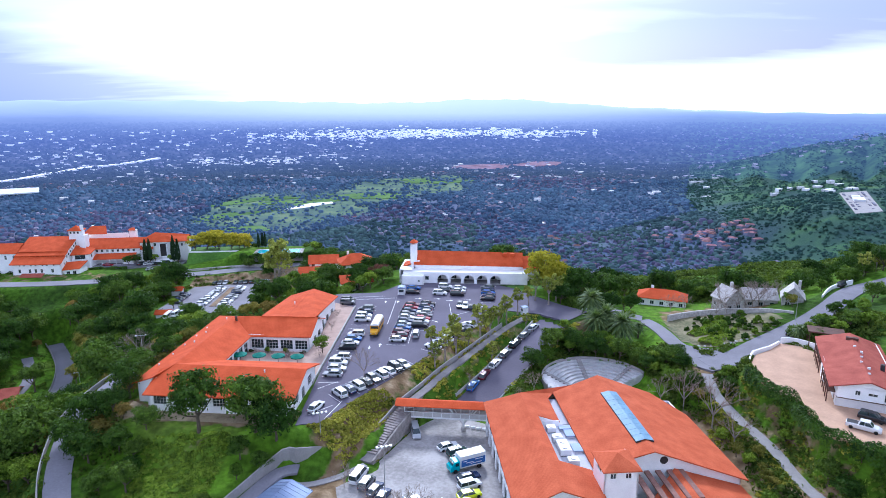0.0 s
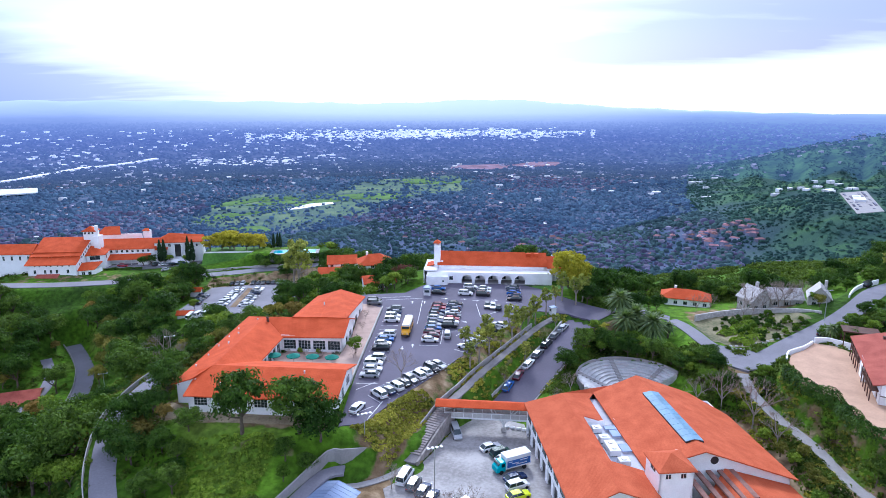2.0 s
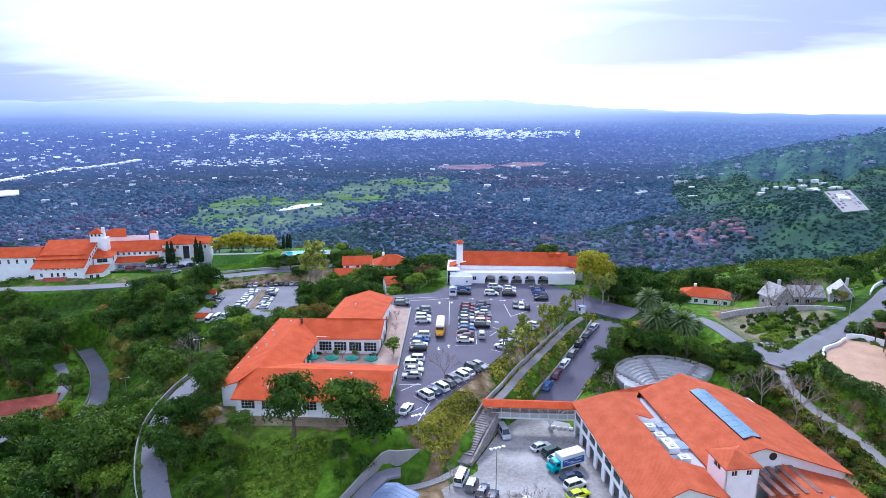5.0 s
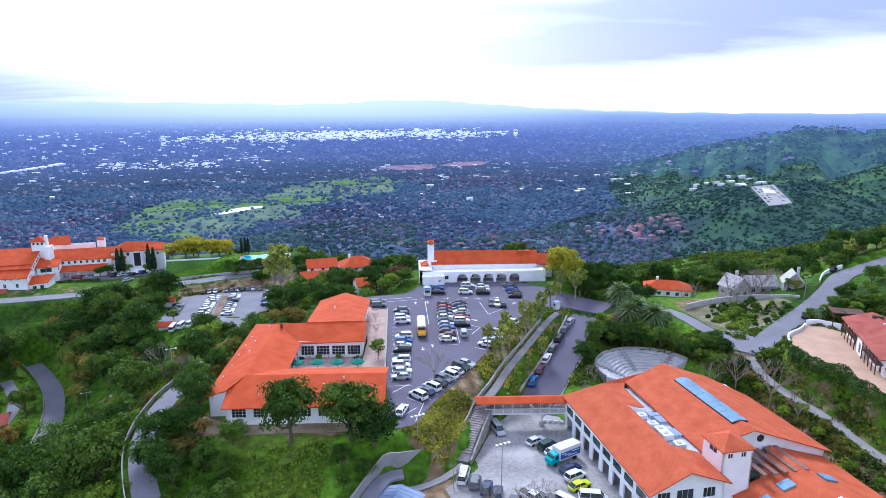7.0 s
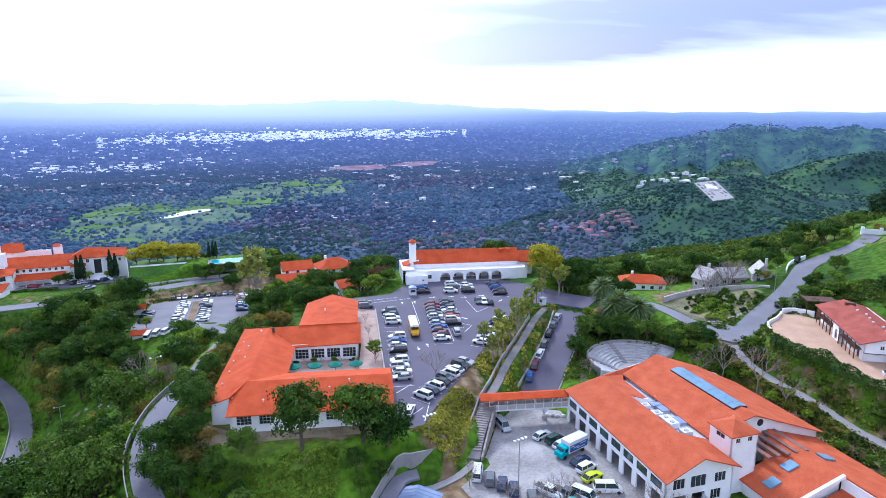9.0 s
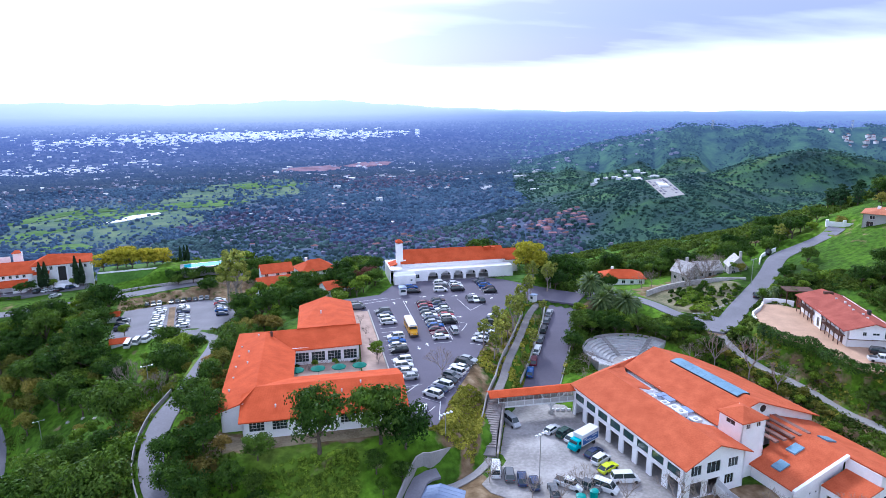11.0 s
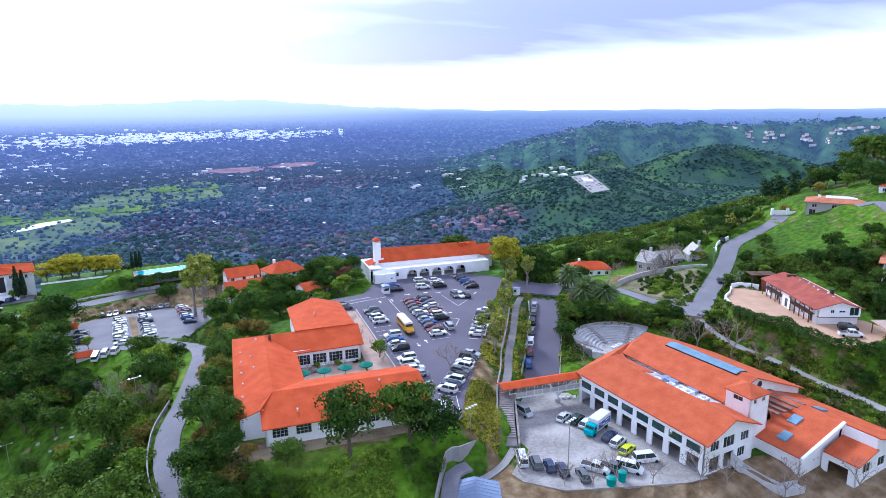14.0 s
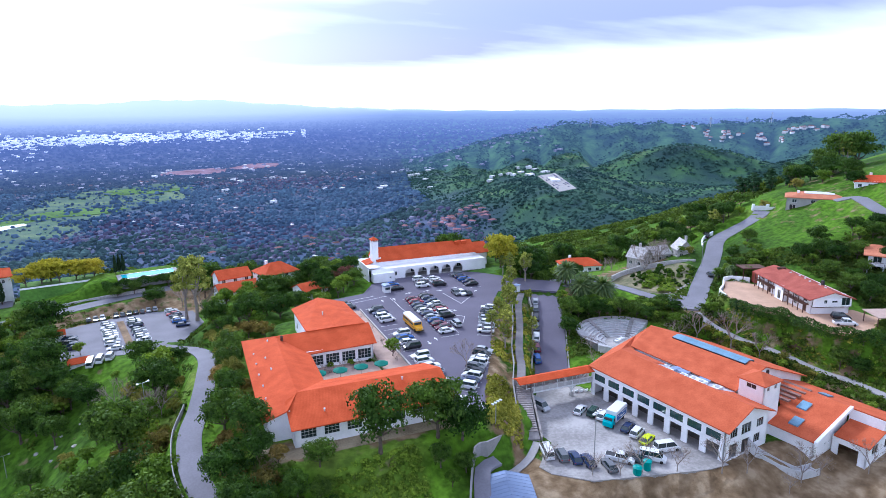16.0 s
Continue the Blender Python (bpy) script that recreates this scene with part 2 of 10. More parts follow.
M = {
    "tile": tile_mat("clay_tile", (0.53, 0.076, 0.018), (0.61, 0.105, 0.032)),
    # gym tiles: the sky's reflection is put in as a paler, pinker colour
    "tile_gym": tile_mat("sky_tinted_clay_tile", (0.50, 0.098, 0.036), (0.58, 0.135, 0.058)),
    "tile_dark": tile_mat("dark_clay_tile", (0.32, 0.075, 0.055), (0.42, 0.115, 0.08)),
    "tile_pale": tile_mat("faded_clay_tile", (0.50, 0.16, 0.09), (0.60, 0.24, 0.13)),
    "stucco": mat("white_stucco", (0.93, 0.92, 0.94), 0.9, 0.06, 0.4, bump=0.2),
    "stucco_grey": mat("grey_stucco", (0.42, 0.40, 0.38), 0.9, 0.12, 0.4, bump=0.2),
    "stone": mat("grey_stone", (0.50, 0.47, 0.46), 0.9, 0.3, 1.5, bump=0.6, bump_scale=3),
    "yellow_wall": mat("ochre_stucco", (0.62, 0.46, 0.14), 0.9, 0.1, 0.5),
    "asphalt": mat("asphalt", (0.126, 0.112, 0.152), 0.9, 0.14, 0.09, bump=0.15, fine=2.5),
    "asphalt_old": mat("old_asphalt", (0.21, 0.20, 0.23), 0.9, 0.15, 0.12, bump=0.15, fine=2.5),
    "concrete": mat("court_concrete", (0.35, 0.325, 0.315), 0.85, 0.30, 0.16, (0.45, 0.42, 0.41), fine=1.6),
    "path": mat("path_concrete", (0.32, 0.30, 0.30), 0.9, 0.15, 0.3),
    "paving": mat("tan_paving", (0.46, 0.33, 0.27), 0.9, 0.15, 0.5),
    "terrace": mat("terrace_paving", (0.52, 0.33, 0.22), 0.9, 0.12, 0.3),
    "dirt": mat("bare_earth", (0.17, 0.11, 0.065), 1.0, 0.4, 0.12, (0.32, 0.22, 0.13), bump=0.5, bump_scale=2),
    "footway": mat("footway_paving", (0.215, 0.195, 0.195), 0.9, 0.2, 0.5),
    "brick_step": mat("worn_brick", (0.26, 0.215, 0.205), 0.9, 0.25, 0.8, (0.34, 0.30, 0.29)),
    "masonry": mat("grey_masonry", (0.27, 0.235, 0.215), 0.95, 0.35, 0.9, (0.40, 0.36, 0.34), bump=0.7, bump_scale=2.5),
    "dry_earth": mat("dry_tan_earth", (0.30, 0.23, 0.14), 1.0, 0.3, 0.3, (0.42, 0.34, 0.22), bump=0.4, bump_scale=2),
    "paint": plain("white_road_paint", (0.75, 0.75, 0.75), 0.7),
    "grass": mat("lawn", (0.07, 0.17, 0.02), 0.95, 0.35, 0.1, (0.12, 0.26, 0.03)),
    "bark": mat("bark", (0.12, 0.09, 0.07), 0.95, 0.3, 2.0),
    "bark_pale": mat("pale_bark", (0.30, 0.25, 0.22), 0.95, 0.25, 2.0),
    "leaf_oak": mat("oak_leaves", (0.020, 0.051, 0.009), 0.6, 0.45, 0.55, (0.101, 0.186, 0.028), per_object=0.42, island=0.16, spec=0.08),
    "leaf_green": mat("green_leaves", (0.069, 0.137, 0.016), 0.65, 0.45, 0.55, (0.210, 0.320, 0.034), per_object=0.38, island=0.16, spec=0.08),
    "leaf_yellow": mat("yellow_leaves", (0.312, 0.286, 0.022), 0.8, 0.35, 0.5, (0.550, 0.481, 0.044), per_object=0.15, island=0.16, spec=0.08),
    "leaf_olive": mat("olive_leaves", (0.119, 0.138, 0.026), 0.8, 0.45, 0.55, (0.362, 0.330, 0.072), per_object=0.35, island=0.16, spec=0.08),
    "leaf_brown": mat("brown_leaves", (0.111, 0.094, 0.026), 0.8, 0.45, 0.55, (0.338, 0.250, 0.066), per_object=0.35, island=0.16, spec=0.08),
    "leaf_pine": mat("pine_needles", (0.026, 0.065, 0.034), 0.8, 0.4, 0.6, (0.072, 0.144, 0.058), per_object=0.35, island=0.18, spec=0.08),
    "leaf_rust": mat("russet_leaves", (0.13, 0.055, 0.05), 0.85, 0.3, 0.5, (0.20, 0.09, 0.07), per_object=0.2, island=0.18, spec=0.08),
    "leaf_cypress": mat("cypress_leaves", (0.022, 0.045, 0.022), 0.8, 0.3, 1.0, (0.03, 0.055, 0.02), island=0.18, spec=0.08),
    "leaf_palm": mat("palm_fronds", (0.07, 0.13, 0.035), 0.6, 0.35, 0.8, (0.19, 0.26, 0.08), island=0.4),
    "leaf_euc": mat("eucalyptus_leaves", (0.132, 0.174, 0.034), 0.8, 0.45, 0.5, (0.408, 0.432, 0.096), per_object=0.3, island=0.18, spec=0.08),
    "leaf_bank": mat("bank_leaves", (0.144, 0.175, 0.022), 0.8, 0.45, 0.16, (0.460, 0.426, 0.066), island=0.2, spec=0.08),
    "twig": mat("bare_twigs", (0.28, 0.22, 0.18), 0.95, 0.2, 1.0, island=0.2),
    "brush": mat("brush_leaves", (0.029, 0.057, 0.011), 0.85, 0.45, 0.12, (0.142, 0.200, 0.030), island=0.22, spec=0.08),
    "glass": plain("window_glass", (0.02, 0.035, 0.04), 0.08, 0.0, 0.8),
    "glass_green": plain("green_window_glass", (0.03, 0.075, 0.07), 0.1, 0.0, 0.8),
    "skylight": mat("skylight_glass", (0.17, 0.29, 0.40), 0.55, 0.2, 0.4, spec=0.25),
    "frame": plain("white_frame", (0.7, 0.7, 0.7), 0.5),
    "dark": plain("dark_metal", (0.03, 0.03, 0.035), 0.5),
    # dark base colour stands in for the shade behind the open bays
    "shade_in": plain("painted_interior_shade", (0.09, 0.08, 0.075), 0.9),
    "steel": plain("galvanised_steel", (0.5, 0.5, 0.52), 0.4, 0.7),
    "unit": plain("white_enamel", (0.75, 0.75, 0.77), 0.4),
    "flat_roof": mat("flat_roof", (0.50, 0.50, 0.56), 0.85, 0.12, 0.3),
    "timber": mat("dark_timber", (0.10, 0.045, 0.03), 0.7, 0.25, 1.5),
    "umbrella": mat("green_canvas", (0.0, 0.16, 0.115), 0.8, 0.12, 1.0),
    "tyre": plain("tyre_rubber", (0.015, 0.015, 0.015), 0.9),
    "lamp_white": plain("headlight_glass", (0.7, 0.7, 0.72), 0.15),
    "lamp_red": plain("tail_light", (0.4, 0.01, 0.01), 0.3),
    "water": plain("pool_water", (0.05, 0.42, 0.50), 0.05),
    "pond": plain("pond_surface", (0.72, 0.74, 0.76), 0.25),
    "metal_roof": mat("blue_grey_metal", (0.25, 0.31, 0.46), 0.6, 0.08, 0.5, metal=0.3),
    "pergola": mat("red_brown_timber", (0.24, 0.125, 0.10), 0.85, 0.25, 1.2),
    "concrete_pale": mat("pale_concrete", (0.56, 0.55, 0.56), 0.9, 0.12, 0.8),
    "teal": plain("teal_paint", (0.0, 0.28, 0.25), 0.5),
}
for key in ("leaf_oak", "leaf_green", "leaf_yellow", "leaf_olive", "leaf_rust", "leaf_brown", "leaf_palm", "leaf_bank", "leaf_euc", "brush"):
    leafy(M[key])

# ---- building helpers ----
def link_mesh(name, verts, faces, material, parent=None, label="", smooth=False, uv=None):
    me = bpy.data.meshes.new(name)
    me.from_pydata([tuple(v) for v in verts], [], faces)
    me.materials.append(material)
    if smooth:
        me.polygons.foreach_set("use_smooth", [True] * len(me.polygons))
    me.update()
    ob = new(name, me)
    if parent:
        ob.parent = parent
    if label:
        ob["label"] = label
    return ob


def part(name, bm, material, parent=None, label="", smooth=False):
    """Links a bmesh as one mesh object under a thing or a part."""
    me = bpy.data.meshes.new(name)
    bmesh.ops.recalc_face_normals(bm, faces=bm.faces)
    bm.to_mesh(me)
    bm.free()
    me.materials.append(material)
    if smooth:
        me.polygons.foreach_set("use_smooth", [True] * len(me.polygons))
    ob = new(name, me)
    if parent:
        ob.parent = parent
    if label:
        ob["label"] = label
    return ob


def share(ob, parent, m):
    """Another piece on the same mesh, under the same kind of parent."""
    o = ob.copy()
    scene.collection.objects.link(o)
    o.parent = parent
    o.matrix_local = m
    return o


def thing(name, m, label, category, group="", kind=""):
    ob = new(name)
    ob.empty_display_size = 0.5
    ob.matrix_basis = m
    return tagged(ob, label, category, group, kind)


def add_box(bm, x0, y0, z0, x1, y1, z1, m=None):
    v = [bm.verts.new((x, y, z)) for x in (x0, x1) for y in (y0, y1) for z in (z0, z1)]
    for f in ((0, 1, 3, 2), (4, 6, 7, 5), (0, 4, 5, 1), (2, 3, 7, 6), (0, 2, 6, 4), (1, 5, 7, 3)):
        bm.faces.new([v[i] for i in f])
    if m is not None:
        for w in v:
            w.co = m @ w.co
    return v


def box(name, x0, y0, z0, x1, y1, z1, material, parent=None, label="", bevel=0.0):
    bm = bmesh.new()
    add_box(bm, x0, y0, z0, x1, y1, z1)
    if bevel:
        bmesh.ops.bevel(bm, geom=bm.edges[:], offset=bevel, segments=1, affect="EDGES")
    return part(name, bm, material, parent, label)


def slab(name, poly, thick, material, parent=None, label=""):
    """A sloping sheet with thickness below it; poly: corners in order."""
    n = len(poly)
    top, low = [Vector(p) for p in poly], [Vector(p) - Vector((0, 0, thick)) for p in poly]
    faces = [tuple(range(n)), tuple(range(2 * n - 1, n - 1, -1))]
    faces += [(i, n + i, n + (i + 1) % n, (i + 1) % n) for i in range(n)]
    bm = bmesh.new()
    vs = [bm.verts.new(p) for p in top + low]
    for f in faces:
        bm.faces.new([vs[i] for i in f])
    return part(name, bm, material, parent, label)


def tube(bm, p, q, r0, r1, n=6):
    p, q = Vector(p), Vector(q)
    turn = (q - p).to_track_quat("Z", "Y").to_matrix()
    rings = []
    for c, r in ((p, r0), (q, r1)):
        rings.append([bm.verts.new(c + turn @ Vector((r * math.cos(a), r * math.sin(a), 0))) for a in (2 * math.pi * i / n for i in range(n))])
    for i in range(n):
        bm.faces.new((rings[0][i], rings[0][(i + 1) % n], rings[1][(i + 1) % n], rings[1][i]))
    bm.faces.new(rings[0][::-1])
    bm.faces.new(rings[1])


# ---- the lie of the land ----
SPOTS_WEST = [(-60, 95, -9), (-95, 112, -16), (-120, 95, -30), (-113, 184, -27), (-110, 150, -24), (-98, 165, -14), (-144, 210, -37),
              (-165, 222, -31), (-164, 253, -20), (-106, 216, -14), (-125, 205, -26), (-200, 268, -14), (-190, 310, -14), (-250, 250, -32),
              (-210, 180, -52), (-170, 130, -52), (-150, 60, -50), (-130, 290, -13), (-90, 300, -9), (-260, 320, -20), (-128, 245, -16), (-126, 168, -35), (-118, 160, -31.5), (-140, 178, -39)]
SPOTS_SOUTH = [(-38, 100, -7.5), (-10, 88, -10), (20, 72, -11), (-45, 75, -15), (0, 35, -24), (70, 60, -6), (-60, 10, -35), (110, 70, 10),
               (46, 66, -9), (60, 92, -6.5), (-45, 110, -3.5), (-30, 108, -4)]
SPOTS_EAST = [(63, 106, -5.5), (64, 122, -5), (58, 134, -4.5), (98, 118, 4.5), (112, 108, 8), (108, 142, 9), (130, 140, 17), (150, 162, 21), (168, 188, 22),
              (150, 172, 19), (200, 225, 16), (226, 262, 8), (190, 150, 36), (160, 100, 26), (300, 150, 55), (125, 175, 8), (260, 210, 30)]
SPOTS_NORTH = [(20, 245, -7), (-20, 245, -4), (-60, 250, -8), (-80, 330, -22), (0, 330, -42), (80, 225, -9), (112, 212, -4), (150, 225, 3),
               (178, 454, -62), (238, 438, -50), (210, 385, -40), (230, 330, -20), (110, 300, -36), (0, 450, -92), (-160, 400, -52), (-320, 360, -60),
               (-100, 620, -140), (330, 380, -30), (100, 600, -110), (300, 620, -95), (-320, 600, -140)]
SPOTS = np.array(SPOTS_WEST + SPOTS_SOUTH + SPOTS_EAST + SPOTS_NORTH, float)


def solve_spots():
    p = SPOTS[:, :2] / 100
    d = np.linalg.norm(p[:, None] - p[None], axis=2)
    n = len(p)
    a = np.zeros((n + 3, n + 3))
    a[:n, :n] = d - 0.02 * np.eye(n)
    a[:n, n] = a[n, :n] = 1
    a[:n, n + 1:] = p
    a[n + 1:, :n] = p.T
    return np.linalg.solve(a, np.concatenate([SPOTS[:, 2], np.zeros(3)]))


SPOT_W = solve_spots()
PLAIN = -166.0
NEAR_END, FAR_END, HAZE_START = 2600.0, 4850.0, 2050.0
# hills: bearing from north in degrees, metres away, height over the plain, half-width along and across
FAR_LOT = [(608, 905), (663, 926), (790, 1156), (723, 1130)]
# crest of the eastern range: bearing, height over the plain
CREST = [(20, 0), (24, 28), (28.5, 84), (33, 124), (36.5, 158), (38.5, 163), (40.5, 150), (44, 157), (47, 150), (50, 156), (55.5, 172), (58, 176), (61, 190), (70, 195), (85, 190), (120, 150)]
HILLS = [(47, 1750, 112, 280, 150),
         (42, 1500, 45, 300, 160), (60, 1400, 70, 420, 260), (34.5, 1235, 76, 260, 230), (41, 1010, 66, 210, 170), (32.6, 1420, 98, 240, 150), (78, 1000, 120, 450, 350), (30, 1750, 20, 300, 160), (62, 1900, 110, 380, 160)]


def smooth01(t):
    t = np.clip(t, 0, 1)
    return t * t * (3 - 2 * t)


def poly_distance(x, y, poly):
    """Metres outside a polygon; 0 inside."""
    inside = np.zeros(x.shape, bool)
    best = np.full(x.shape, 1e18)
    for (x0, y0), (x1, y1) in zip(poly, poly[1:] + poly[:1]):
        dx, dy = x1 - x0, y1 - y0
        t = np.clip(((x - x0) * dx + (y - y0) * dy) / (dx * dx + dy * dy), 0, 1)
        best = np.minimum(best, (x - x0 - t * dx) ** 2 + (y - y0 - t * dy) ** 2)
        if y0 != y1:
            inside ^= ((y0 > y) != (y1 > y)) & (x < x0 + (y - y0) * dx / dy)
    return np.where(inside, 0, np.sqrt(best))


def line_distance(x, y, line):
    """Metres from a line of (x, y, z), and the line's z there."""
    best, zz = np.full(x.shape, 1e18), np.zeros(x.shape)
    for (x0, y0, z0), (x1, y1, z1) in zip(line, line[1:]):
        dx, dy = x1 - x0, y1 - y0
        t = np.clip(((x - x0) * dx + (y - y0) * dy) / (dx * dx + dy * dy), 0, 1)
        d = (x - x0 - t * dx) ** 2 + (y - y0 - t * dy) ** 2
        zz = np.where(d < best, z0 + t * (z1 - z0), zz)
        best = np.minimum(best, d)
    return np.sqrt(best), zz


LOT = [(-30, 115), (-29.5, 140), (-28, 165), (-27, 183), (-35, 188), (-35, 196), (-21, 198), (-15, 206), (-4, 208.6), (19, 205.8), (24, 202), (30, 194), (37, 186),
       (44, 180), (36, 172), (29, 178), (19, 181), (13, 174), (4, 160), (-4, 148), (-12, 136), (-20, 124.5), (-25, 116)]
LOT2 = [(-108, 223), (-109, 262), (-84, 271), (-67, 262), (-65, 243), (-73, 224), (-90, 218.5)]
COURT = [(9.5, 128), (0, 133), (-3.4, 131.6), (-8.2, 122.2), (-10.8, 117), (-13.8, 111.2), (-18, 106), (-20.2, 104), (-19.5, 101), (-14, 95.5), (-4, 92), (8, 88), (12.6, 87.5)]
CAFE_PAD = [(-68, 124), (-64, 119), (-31, 116), (-27.5, 140), (-27, 184), (-47, 188), (-47, 172), (-64.5, 170)]
GYM_PAD = [(12, 87), (56, 88), (54, 130), (9.5, 128)]
CHAPEL_PAD = [(-16, 207), (34, 203.5), (36, 216), (-14, 222)]
TERRACE = [(73, 137.5), (76, 141.6), (81, 144.6), (86, 149), (90, 147), (92, 141), (84, 122), (93, 112), (92, 104), (76, 98.5), (71, 104), (73, 117), (70, 126)]
JUNCTION = [(62, 146), (61.8, 152), (62, 158), (65.6, 159), (69, 156.8), (76, 155.6), (83, 158.4), (86, 154), (79, 149), (73, 145), (66, 141.8)]
AMPHI_C, AMPHI_R, AMPHI_Z = (38.2, 143.6), 13.4, -6.6
lot_z = lambda x, y: 0.033 * (y - 122)
lot2_z = lambda x, y: -12.2 - 0.062 * (y - 222)
flat_z = lambda z: (lambda x, y: z + 0 * x)
PLAZA = [(-37.2, 133), (-30.4, 132.4), (-29.8, 140), (-28.4, 165), (-27.2, 183.6), (-34, 187.8), (-33.6, 160)]
PADS = [(CAFE_PAD, flat_z(-0.25), 3.0, 7.0), (PLAZA, lot_z, 0.0, 0.6), (GYM_PAD, flat_z(-7.2), 1.0, 6.0), (COURT, flat_z(-7.1), 0.4, 2.6), (CHAPEL_PAD, flat_z(2.9), 3.0, 18.0), ([(-118, 262), (-66, 264), (-60, 284), (-95, 288), (-125, 280)], lambda x, y: -14.6 + 0.075 * (y - 262), 1.0, 7.0), (LOT2, lot2_z, 1.5, 9.0),
        (JUNCTION, flat_z(-0.45), 0.6, 4.0), (TERRACE, flat_z(3.9), 0.6, 5.0), ([(-95, 289), (-66, 292), (-66, 304), (-95, 302)], flat_z(-6.4), 4.0, 10.0), (LOT, lot_z, 0.8, 6.0), (FAR_LOT, flat_z(-93), 10, 110)]
ROAD_E = [(40, 181, 1.4), (30.5, 171.5, 0.3), (24.9, 161.5, -1.0), (18.5, 152.5, -2.9), (13.2, 145.0, -4.6), (7.6, 137.0, -6.3), (4.0, 131.5, -7.0)]
ROAD_J = [(66, 146.5, -0.4), (74, 149.5, -0.35), (84, 156.5, 0.3), (98.4, 166.3, 1.2), (107, 171.8, 2.3), (116, 178, 4.0), (127, 185.6, 6.6), (137.5, 186.8, 9.2),
          (143.5, 186, 11.5), (149, 184.6, 14.5), (153, 185.5, 16.3)]
ROAD_N = [(66, 150, -0.4), (63.6, 160, -0.4), (63.2, 170, -0.6), (62, 180, -1.2), (58, 192, -2.6), (52, 204, -4.5)]
ROAD_L = [(42, 177.5, 1.4), (49, 181.5, 0.7), (56, 184, -0.5), (61.5, 182.5, -1.2)]
ROAD_U = [(157, 158.6, 23.9), (161.5, 153.5, 25.6), (157, 147, 24.9), (149.6, 136.4, 23.0), (142, 120, 20)]
TRAIL = [(64.5, 141, -0.8), (63.5, 134, -2.6), (65, 126, -4.2), (66.3, 118.5, -4.7), (67.2, 112, -5.2), (67.2, 104, -5.8), (67.4, 95, -5.6), (66, 84, -5.8), (64, 66, -7)]
ACCESS = [(-60, 84, -10.2), (-68, 96, -8.2), (-75, 109, -5.8), (-79.5, 123, -3.6), (-79.5, 138, -2.6), (-76, 151, -2.0), (-73, 165, -1.6), (-71, 180, -2.8), (-72, 200, -7.5), (-76, 214, -11.2), (-82, 222, -12.2)]
ACADEMY_ROAD = [(-240, 262, -17), (-212, 264, -14.5), (-178, 264, -13.8), (-150, 268, -13.4), (-120, 276, -13.0), (-104.8, 280.5, -12.7), (-93.8, 284.6, -12.5), (-80, 287, -12), (-64, 288, -10.6), (-50, 278, -8)]
LOWER_ROAD = [(-160, 241, -33), (-152, 232, -34.4), (-145.3, 223, -35.4), (-139.8, 212, -36.2), (-136.2, 202.5, -36.6), (-132.4, 188, -37), (-132, 179, -37.2), (-136, 168, -38), (-146, 154, -41), (-160, 136, -46)]
WALK = [(-7.6, 128.8, -2.2), (-3.6, 134.5, -1.4), (1.0, 142.3, -0.7), (9.8, 155, 0.5), (18.5, 168.5, 1.2), (25, 176.5, 1.5)]
RAMP = [(-16, 112.2, -6.6), (-13.4, 117.8, -4.9), (-10.6, 123, -3.6), (-7.6, 128.8, -2.2)]
RAMP_WEST = [(-27.8, 107, -5.0), (-31.5, 106.2, -5.4), (-35.2, 100, -6.2), (-38.8, 94, -7.4), (-43, 86.5, -9.0)]
COURT_PATH = [(-15.5, 111.2, -6.8), (-20, 107.4, -7.0), (-25, 105.2, -7.2), (-28.5, 104.6, -7.0)]
DRIVE = [(-163, 228, -33.5), (-155, 217, -35.2), (-151.5, 207, -36.6), (-152, 196, -38.2), (-157, 185, -40.2), (-164, 176, -42)]
ROADS = [(ROAD_J, 3.1, "asphalt_old"), (ROAD_N, 2.2, "asphalt_old"), (ROAD_E, 4.3, "asphalt"), (TRAIL, 1.35, "path"), (ACCESS, 2.3, "asphalt_old"),
         (ACADEMY_ROAD, 3.6, "asphalt_old"), (LOWER_ROAD, 3.0, "asphalt_old"), (WALK, 1.0, "footway"), (DRIVE, 1.9, "asphalt_old"), (ROAD_L, 2.4, "asphalt_old"), (ROAD_U, 3.0, "asphalt_old"), (RAMP, 1.7, "footway"), (RAMP_WEST, 1.5, "asphalt_old"), (COURT_PATH, 0.8, "path")]


